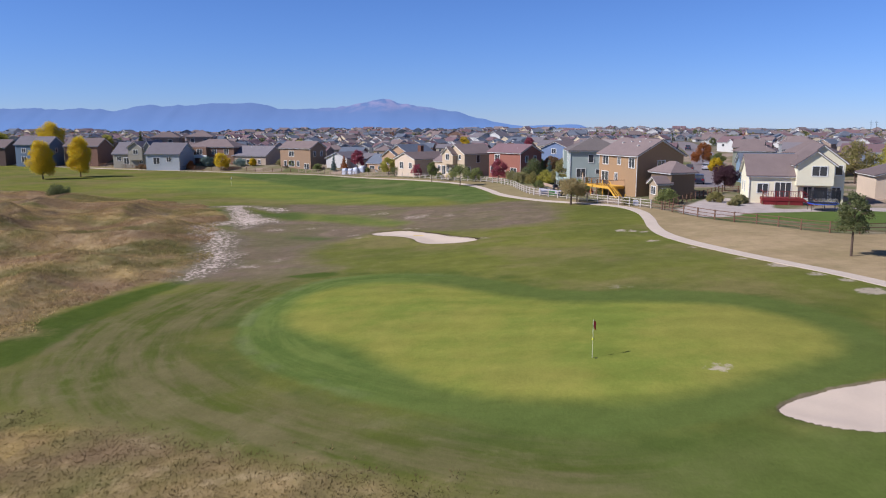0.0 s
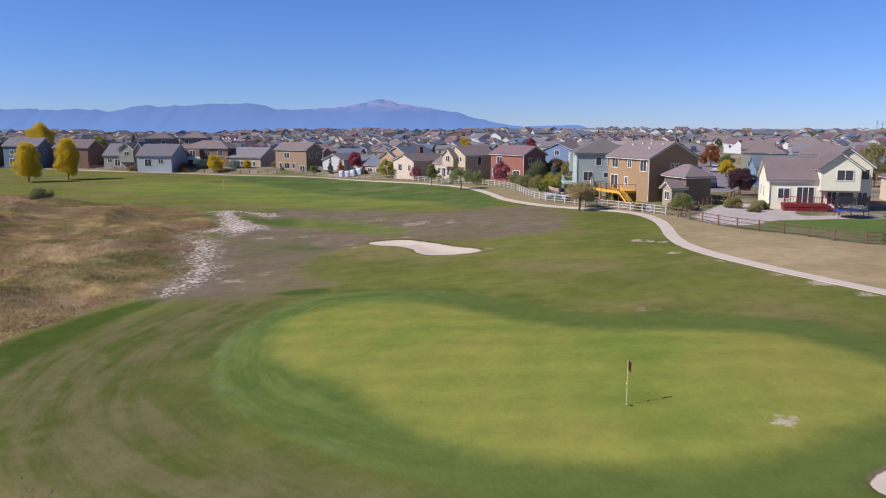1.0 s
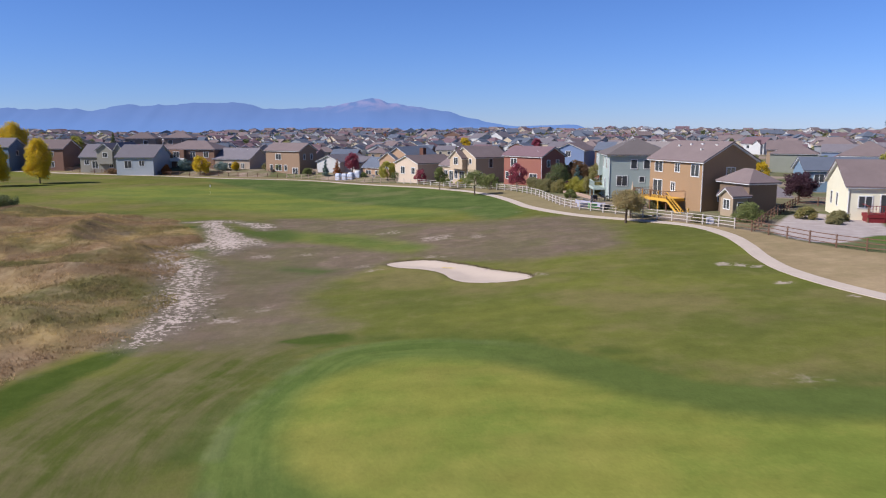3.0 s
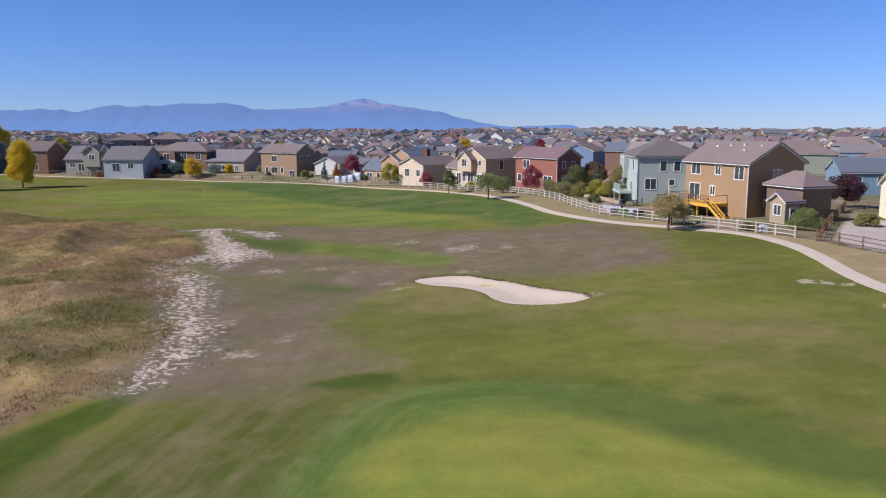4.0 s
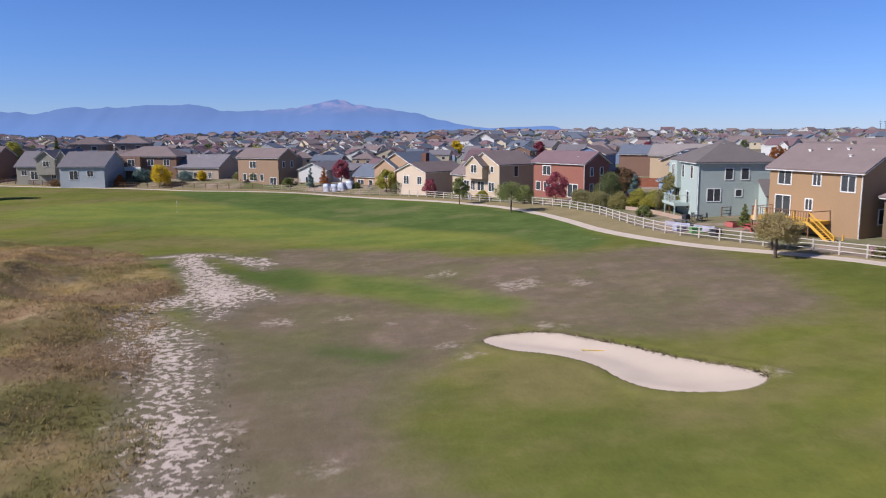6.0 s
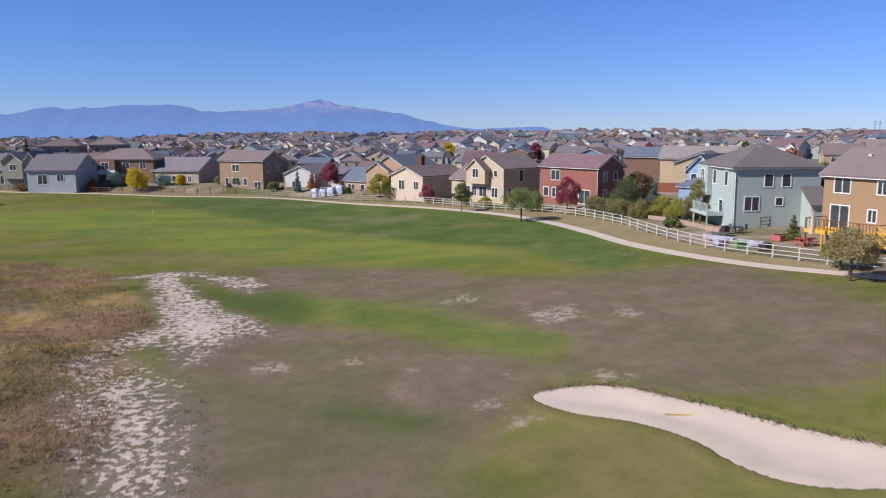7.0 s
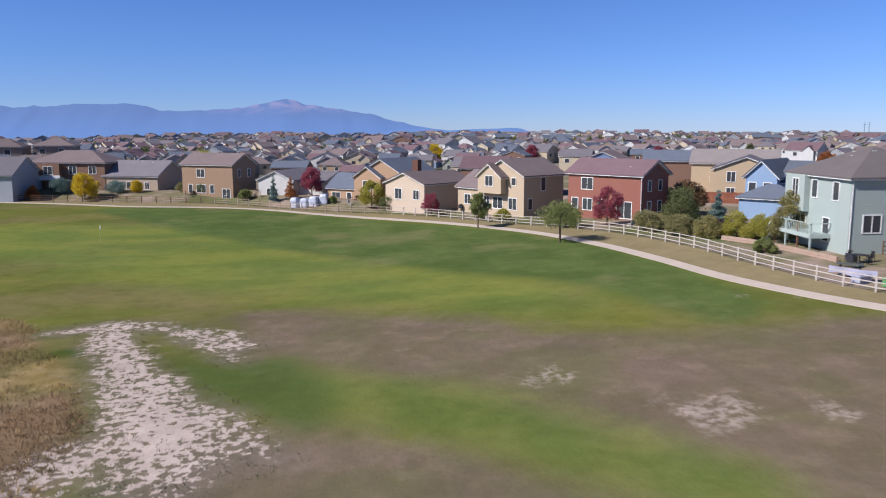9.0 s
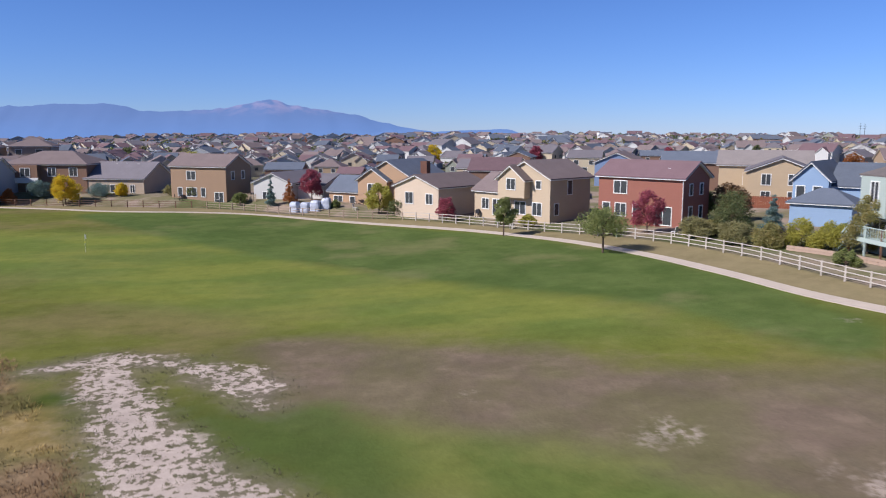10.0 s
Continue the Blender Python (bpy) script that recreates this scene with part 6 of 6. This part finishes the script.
# ---- mountains ----
def ridge_line(name, y0, depth, profile, material, label):
    """A range of hills: crest heights over bearings, with spurs down to its foot."""
    xs = np.linspace(profile[0][0], profile[-1][0], 220)
    hs = np.interp(xs, [p[0] for p in profile], [p[1] for p in profile])
    rng = np.random.RandomState(4)
    rough = sum(np.interp(xs, np.linspace(xs[0], xs[-1], n), rng.uniform(-1, 1, n)) * a for n, a in ((40, 0.7), (110, 0.75), (210, 0.5)))
    hs = hs + rough * np.clip((hs - 12) / 12, 0.1, 1)
    v, f, rows = [], [], 9
    for j in range(rows):
        s = j / (rows - 1)
        for i, x in enumerate(xs):
            spur = 0.5 + 0.16 * math.sin(x * 0.10 + 3 * math.sin(x * 0.05) + s * 2.0) + 0.08 * math.sin(x * 0.41 + s)
            z = 4 + (hs[i] - 4) * (s ** (0.75 + 0.5 * spur))
            v.append((x, y0 - depth * (1 - s) - 8 * spur * (1 - s), z))
    n = len(xs)
    for j in range(rows - 1):
        f += [(j * n + i, j * n + i + 1, (j + 1) * n + i + 1, (j + 1) * n + i) for i in range(n - 1)]
    ob = part(name, (v, f), material, None)
    for p in ob.data.polygons:
        p.use_smooth = True
    return tagged(ob, label, "mountains", kind="structure")


# Aerial haze is painted in: blue emission over a nearly black base colour.
k = Mat("painted_haze_mountain", 1.0, spec=0.0)
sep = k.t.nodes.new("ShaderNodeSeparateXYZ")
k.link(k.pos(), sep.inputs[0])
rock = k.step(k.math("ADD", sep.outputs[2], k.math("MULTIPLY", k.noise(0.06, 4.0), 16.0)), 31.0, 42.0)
# painted haze, paler blue towards the foot
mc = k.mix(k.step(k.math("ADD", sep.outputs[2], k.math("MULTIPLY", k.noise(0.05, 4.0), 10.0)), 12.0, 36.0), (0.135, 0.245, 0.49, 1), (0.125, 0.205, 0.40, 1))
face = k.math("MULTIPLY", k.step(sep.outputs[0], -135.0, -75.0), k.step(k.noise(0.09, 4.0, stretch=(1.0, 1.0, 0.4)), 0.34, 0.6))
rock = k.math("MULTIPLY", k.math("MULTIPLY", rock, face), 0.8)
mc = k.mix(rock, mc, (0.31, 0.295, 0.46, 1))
# the slopes glow with the haze colour and take little sunlight
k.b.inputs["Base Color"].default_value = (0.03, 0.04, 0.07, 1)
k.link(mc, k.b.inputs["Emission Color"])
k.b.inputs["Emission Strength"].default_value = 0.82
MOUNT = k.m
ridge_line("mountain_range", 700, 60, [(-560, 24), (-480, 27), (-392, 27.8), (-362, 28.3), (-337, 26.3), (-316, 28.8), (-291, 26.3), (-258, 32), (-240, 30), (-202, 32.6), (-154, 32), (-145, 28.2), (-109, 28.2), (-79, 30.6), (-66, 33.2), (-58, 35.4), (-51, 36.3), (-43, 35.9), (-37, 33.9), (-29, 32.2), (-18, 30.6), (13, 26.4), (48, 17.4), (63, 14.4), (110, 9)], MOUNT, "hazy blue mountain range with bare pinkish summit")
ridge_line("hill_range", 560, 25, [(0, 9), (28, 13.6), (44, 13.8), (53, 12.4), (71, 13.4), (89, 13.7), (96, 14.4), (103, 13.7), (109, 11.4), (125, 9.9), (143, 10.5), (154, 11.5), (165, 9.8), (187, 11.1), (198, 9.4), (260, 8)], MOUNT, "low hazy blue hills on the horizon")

# ---- the town behind ----
WALLS = [siding("town_wall_" + n, c) for n, c in (("tan", (196, 168, 134)), ("taupe", (170, 150, 134)), ("cream", (222, 204, 172)), ("white", (228, 226, 220)), ("blue", (150, 166, 190)), ("grey", (172, 174, 176)), ("brown", (150, 116, 96)), ("sage", (164, 166, 148)))]
ROOFS = [ROOF_BROWN, ROOF_GREY, ROOF_RED, ROOF_SLATE, ROOF_BROWN]


def town_house(i, rich):
    """A house of the estate; variants differ in storeys, gables and colour."""
    rng = random.Random(100 + i)
    wall, roof = WALLS[i % len(WALLS)], ROOFS[(i * 3) % len(ROOFS)]
    word = ["tan", "taupe", "cream", "white", "blue", "grey", "brown", "sage-green"][i % len(WALLS)]
    two = i % 3 != 1
    w, d, e = rng.uniform(10, 13), rng.uniform(9, 11), (5.6 if two else 3.2)
    ob = thing("house", pose(0, 0, -200), f"{'two-storey' if two else 'single-storey'} {word} house with {['brown', 'grey', 'reddish', 'slate-grey', 'brown'][(i * 3) % 5]} roof among many", "house", "houses of the estate")
    ax = "xyx"[i % 3] if i % 5 else "hip"
    block(ob, (-w / 2, w / 2, -d / 2, d / 2, -3.0, e, e + rng.uniform(2.0, 2.8), ax), wall, roof)
    if i % 2:
        g = rng.uniform(-w / 2, 0)
        block(ob, (g, g + 4.6, -d / 2 - 1.3, 0, -3.0, e - 0.4, e + 1.6, "y"), wall, roof)
        window(ob, "back", 2.3, e - 2.2, 1.5, 1.4, (g, g + 4.6, -d / 2 - 1.3, 0), 1)
    if rich:
        for u in (0.25, 0.72):
            window(ob, "back", w * u, e - 2.2, 1.5, 1.4, (-w / 2, w / 2, -d / 2, d / 2), 1)
            window(ob, "left", d * u, e - 2.2, 1.2, 1.4, (-w / 2, w / 2, -d / 2, d / 2), 1)
        if two:
            window(ob, "back", w * 0.5, 0.8, 1.9, 1.7, (-w / 2, w / 2, -d / 2, d / 2), 1)
    else:
        window(ob, "back", w * 0.62, e - 2.2, 1.7, 1.5, (-w / 2, w / 2, -d / 2, d / 2), 1)
    return ob


NEAR_T = [town_house(i, True) for i in range(16)]
PLACED = [(o.matrix_basis.translation.x, o.matrix_basis.translation.y) for o in scene.objects if o.name.startswith("house") and o.matrix_basis.translation.z > -100]
PLACED += [(x + 6, y + 5) for x, y in PLACED]


def shrink(r):
    return 1.0 - 0.64 * float(sst(r, 130, 345))


def plain_house(x, y, z, turn, s, wall, roof, rng, out):
    """A far house as bare geometry: walls, roof, white edges and a few panes, gathered by material."""
    w, d, e = rng.uniform(9.5, 13), rng.uniform(8.5, 11), rng.choice((3.2, 5.2, 5.2))
    ax, rd = rng.choice(("x", "y", "y", "y", "hip")), e + rng.uniform(2.2, 3.0)
    m = pose(x, y, z, 0, 0, turn) @ Matrix.Diagonal((s, s, s, 1))
    if ax == "hip":
        g = box(-w / 2, w / 2, -d / 2, d / 2, -3, e)
    else:
        u = d if ax == "x" else w
        g = prism([(-u / 2, -3), (u / 2, -3), (u / 2, e), (0, rd), (-u / 2, e)], ax, -(w if ax == "x" else d) / 2, (w if ax == "x" else d) / 2)
    bits = [(wall, g), ("trim", roof_solid(-w / 2, w / 2, -d / 2, d / 2, e, rd, ax, 0.17, 0.36, -0.01)), (roof, roof_solid(-w / 2, w / 2, -d / 2, d / 2, e, rd, ax, 0.14, 0.42, -0.17))]
    if rng.random() < 0.6:
        q = rng.uniform(-w / 2, w / 2 - 4.4)
        gw = rng.choice((wall, "w3", "w3", "w2"))
        bits += [(gw, prism([(q, -3), (q + 4.4, -3), (q + 4.4, e - 0.4), (q + 2.2, e + 1.5), (q, e - 0.4)], "y", -d / 2 - 1.2, 0)), ("trim", roof_solid(q, q + 4.4, -d / 2 - 1.2, 0, e - 0.4, e + 1.5, "y", 0.17, 0.36, -0.01)), (roof, roof_solid(q, q + 4.4, -d / 2 - 1.2, 0, e - 0.4, e + 1.5, "y", 0.14, 0.42, -0.17))]
    for u in (0.25, 0.7):
        bits.append(("glass", box(-w / 2 + w * u, -w / 2 + w * u + 1.4, -d / 2 - 0.05, -d / 2, e - 2.2, e - 0.9)))
    for key, (gv, gf) in bits:
        v, f = out.setdefault(key, ([], []))
        n = len(v)
        v.extend(tuple(m @ Vector(p)) for p in gv)
        f.extend(tuple(i + n for i in t) for t in gf)


rng = random.Random(7)
r, count, spots_t = 138.0, 0, []
used, gathered = set(), {}
while r < 545:
    s = shrink(r)
    a = -56.0
    while a < 62.0:
        a += math.degrees((15.5 if r < 245 else 14.5) * s / r) * rng.uniform(0.85, 1.35)
        x, y = r * math.sin(radians(a)) - 8, r * math.cos(radians(a)) + 30 + rng.uniform(-2.5, 2.5) * s
        if a > 16 and r < 172 or r > 290 and not -44 < a < 52:
            continue
        if r < 330 and -float(signed(np.array([x]), np.array([y]), YARD_IN)[0]) < (66 if x > 52 and y < 165 else 46 if x > 28 else 31) or math.hypot(x - 36, y - 202) < 17:
            continue
        if r < 380 and float(dist_line(np.array([x]), np.array([y]), STREET)[0]) < 5 + 7 * s or any(abs(x - p) < 13 and abs(y - q) < 13 for p, q in PLACED):
            continue
        spots_t.append((x, y, s, r))
        j = rng.choice([0, 1, 2, 5, 6, 8, 9, 10, 13, 14, 3, 4, 7, 11, 12, 15, 0, 1, 6, 9, 14])
        turn = rng.choice((0, 0, 0, 90, 180) if r < 245 else (0, 0, 0, 0, 90)) + rng.uniform(-7, 7) - 18 + a * -0.5 + (30 * math.sin(x * 0.021 + y * 0.033) if r >= 245 else 0)
        q = s * rng.uniform(0.86, 1.12) * (rng.choice((1, 1, 1, 1, 1, 1, 1.5)) if r > 300 else 1)
        if r < 245:
            m = pose(x, y, tz(x, y) - 0.2, 0, 0, turn) @ Matrix.Diagonal((q, q, q, 1))
            if j in used:
                copy_thing(NEAR_T[j], m)
            else:
                NEAR_T[j].matrix_basis = m
            used.add(j)
            count += 1
        else:
            plain_house(x, y, tz(x, y) - 0.4 * q, turn, q, "w%d" % rng.choice((j % 8, 3, 3, 3, 5, 2, 2)), "r%d" % ((j * 3) % 5), rng, gathered)
    r += (18.0 if r < 245 else 21.0) * s * rng.uniform(0.92, 1.08)
far = thing("distant_town", Matrix.Identity(4), "dense far rows of pale houses with brown and grey roofs", "houses", kind="stuff")
for key, geo in gathered.items():
    mat = WHITE if key == "trim" else GLASS if key == "glass" else WALLS[int(key[1:])] if key[0] == "w" else ROOFS[int(key[1:])]
    tagged(part({"t": "trim", "g": "window_panes", "w": "walls", "r": "roofs"}[key[0]], geo, mat, far), kind="stuff")

# two broad brown houses that stand out on the rise, and a blue one behind the cream house
for hx, hy, w in ((-104.0, 312.0, 11.0), (-92.0, 317.0, 10.5)):
    H = house_at(hx, hy, 4, w, "broad two-storey brown house with hip roof on the rise")
    block(H, (0, w, 0, 9, -3.0, 5.4, 7.4, "hip"), WALLS[1], ROOF_BROWN)
    window(H, "back", 2.4, 3.2, 1.5, 1.4, (0, w, 0, 9), 1)
    window(H, "back", 7.4, 3.2, 1.5, 1.4, (0, w, 0, 9), 1)
H = house_at(72.0, 147.0, -14, 13.0, "long blue-grey house with slate-grey roof behind the cream house")
block(H, (0, 13, 0, 9, -1.5, 3.6, 5.5, "x"), siding("dusty_blue_siding", (140, 166, 184)), ROOF_SLATE)
for u in (2.2, 6.0, 10.2):
    window(H, "back", u, 1.7, 1.5, 1.3, (0, 13, 0, 9))

# white public buildings on the skyline
for bx, by, w, hh in ((86, 452, 12, 4.2), (72, 456, 8, 3.8), (98, 448, 6, 3.6), (118, 446, 6, 4.6)):
    ob = thing("public_building", pose(bx, by, tz(bx, by) - 0.5, 0, 0, -12), "long white flat-roofed building on the skyline", "building", "skyline buildings")
    part("wall", box(-w / 2, w / 2, -3, 3, -1, hh), plain("white_render", (236, 234, 228), 0.7), ob)
    part("roof", box(-w / 2 - 0.2, w / 2 + 0.2, -3.2, 3.2, hh, hh + 0.25), plain("pale_roof_edge", (200, 200, 200), 0.8), ob)
    for q in np.arange(-w / 2 + 0.8, w / 2 - 0.4, 1.4):
        part("window", box(q, q + 0.8, -3.04, -2.99, hh * 0.4, hh * 0.75), GLASS, ob)

# trees of the estate
TPL = [make_tree("round", 6.0, 2.6, lf, 1400, 0.32, 200 + i, 0.15, f"{wd} street tree among the houses", x=0, y=-500 - 10 * i, nl=12) for i, (lf, wd) in enumerate((("green", "dark green"), ("olive", "olive-green"), ("yellowgreen", "yellow-green"), ("rust", "rust-brown"), ("red", "crimson"), ("pine", "dark"), ("dusty", "dusty green")))]
KIND = ("green", "olive", "yellowgreen", "rust", "red", "pine", "dusty")
first, woods = {}, {}
singles = 0
for i in range(3000):
    x, y, s, r = rng.choice(spots_t)
    x, y = x + rng.choice((-1, 1)) * rng.uniform(7.0, 9.5) * s, y + rng.uniform(-8, 8) * s
    if r < 330 and -float(signed(np.array([x]), np.array([y]), YARD_IN)[0]) < 26 or r < 380 and float(dist_line(np.array([x]), np.array([y]), STREET)[0]) < 5.5:
        continue
    j = rng.choice((0, 0, 0, 1, 1, 2, 3, 4, 5, 5, 5, 5, 6, 6) if r < 300 else (0, 0, 1, 5, 5, 5, 5, 6, 3))
    q = s * rng.choice((0.5, 0.6, 0.7, 0.8, 0.95) if r < 245 else (0.7, 0.85, 1.0, 1.15, 1.3) if r < 320 else (0.8, 1.0, 1.2, 1.4, 1.7))
    if r < 300 and singles < 300:
        m = pose(x, y, tz(x, y) - 0.3, 0, 0, rng.uniform(0, 360)) @ Matrix.Diagonal((q, q, q, 1))
        if j in first:
            copy_thing(TPL[j], m)
        else:
            TPL[j].matrix_basis = m
            first[j] = True
        singles += 1
    else:
        lob = [(x + a * q, y + b * q, tz(x, y) + c * q, d * q, d * q, d * q) for a, b, c, d, _, _ in lobes_round(6.0, 2.6, 0.1, 6, i)]
        gv, gf = leaves(lob, 110, 0.55 * q, i)
        v, f = woods.setdefault(KIND[j], ([], []))
        n = len(v)
        v.extend(gv)
        f.extend(tuple(k + n for k in t) for t in gf)
wood = thing("distant_trees", Matrix.Identity(4), "many small autumn trees between far houses", "trees", kind="stuff")
for key, geo in woods.items():
    tagged(part("crowns", geo, LEAF[key], wood), kind="stuff")

# slim masts on the skyline
for mx, my in ((232, 415), (236, 417), (288, 400), (292, 402)):
    ob = thing("mast", pose(mx, my, tz(mx, my), 0, 0, 0), "slim grey lattice mast on the skyline", "mast", "skyline masts")
    part("mast_pole", beam((0, 0, -1), (0, 0, 9.5), 0.16, 0.06, 6), DARK, ob)
    part("cross_arm", join(plank((-0.9, 0, 8.2), (0.9, 0, 8.2), 0.1, 0.1), plank((-0.7, 0, 7.2), (0.7, 0, 7.2), 0.1, 0.1)), DARK, ob)
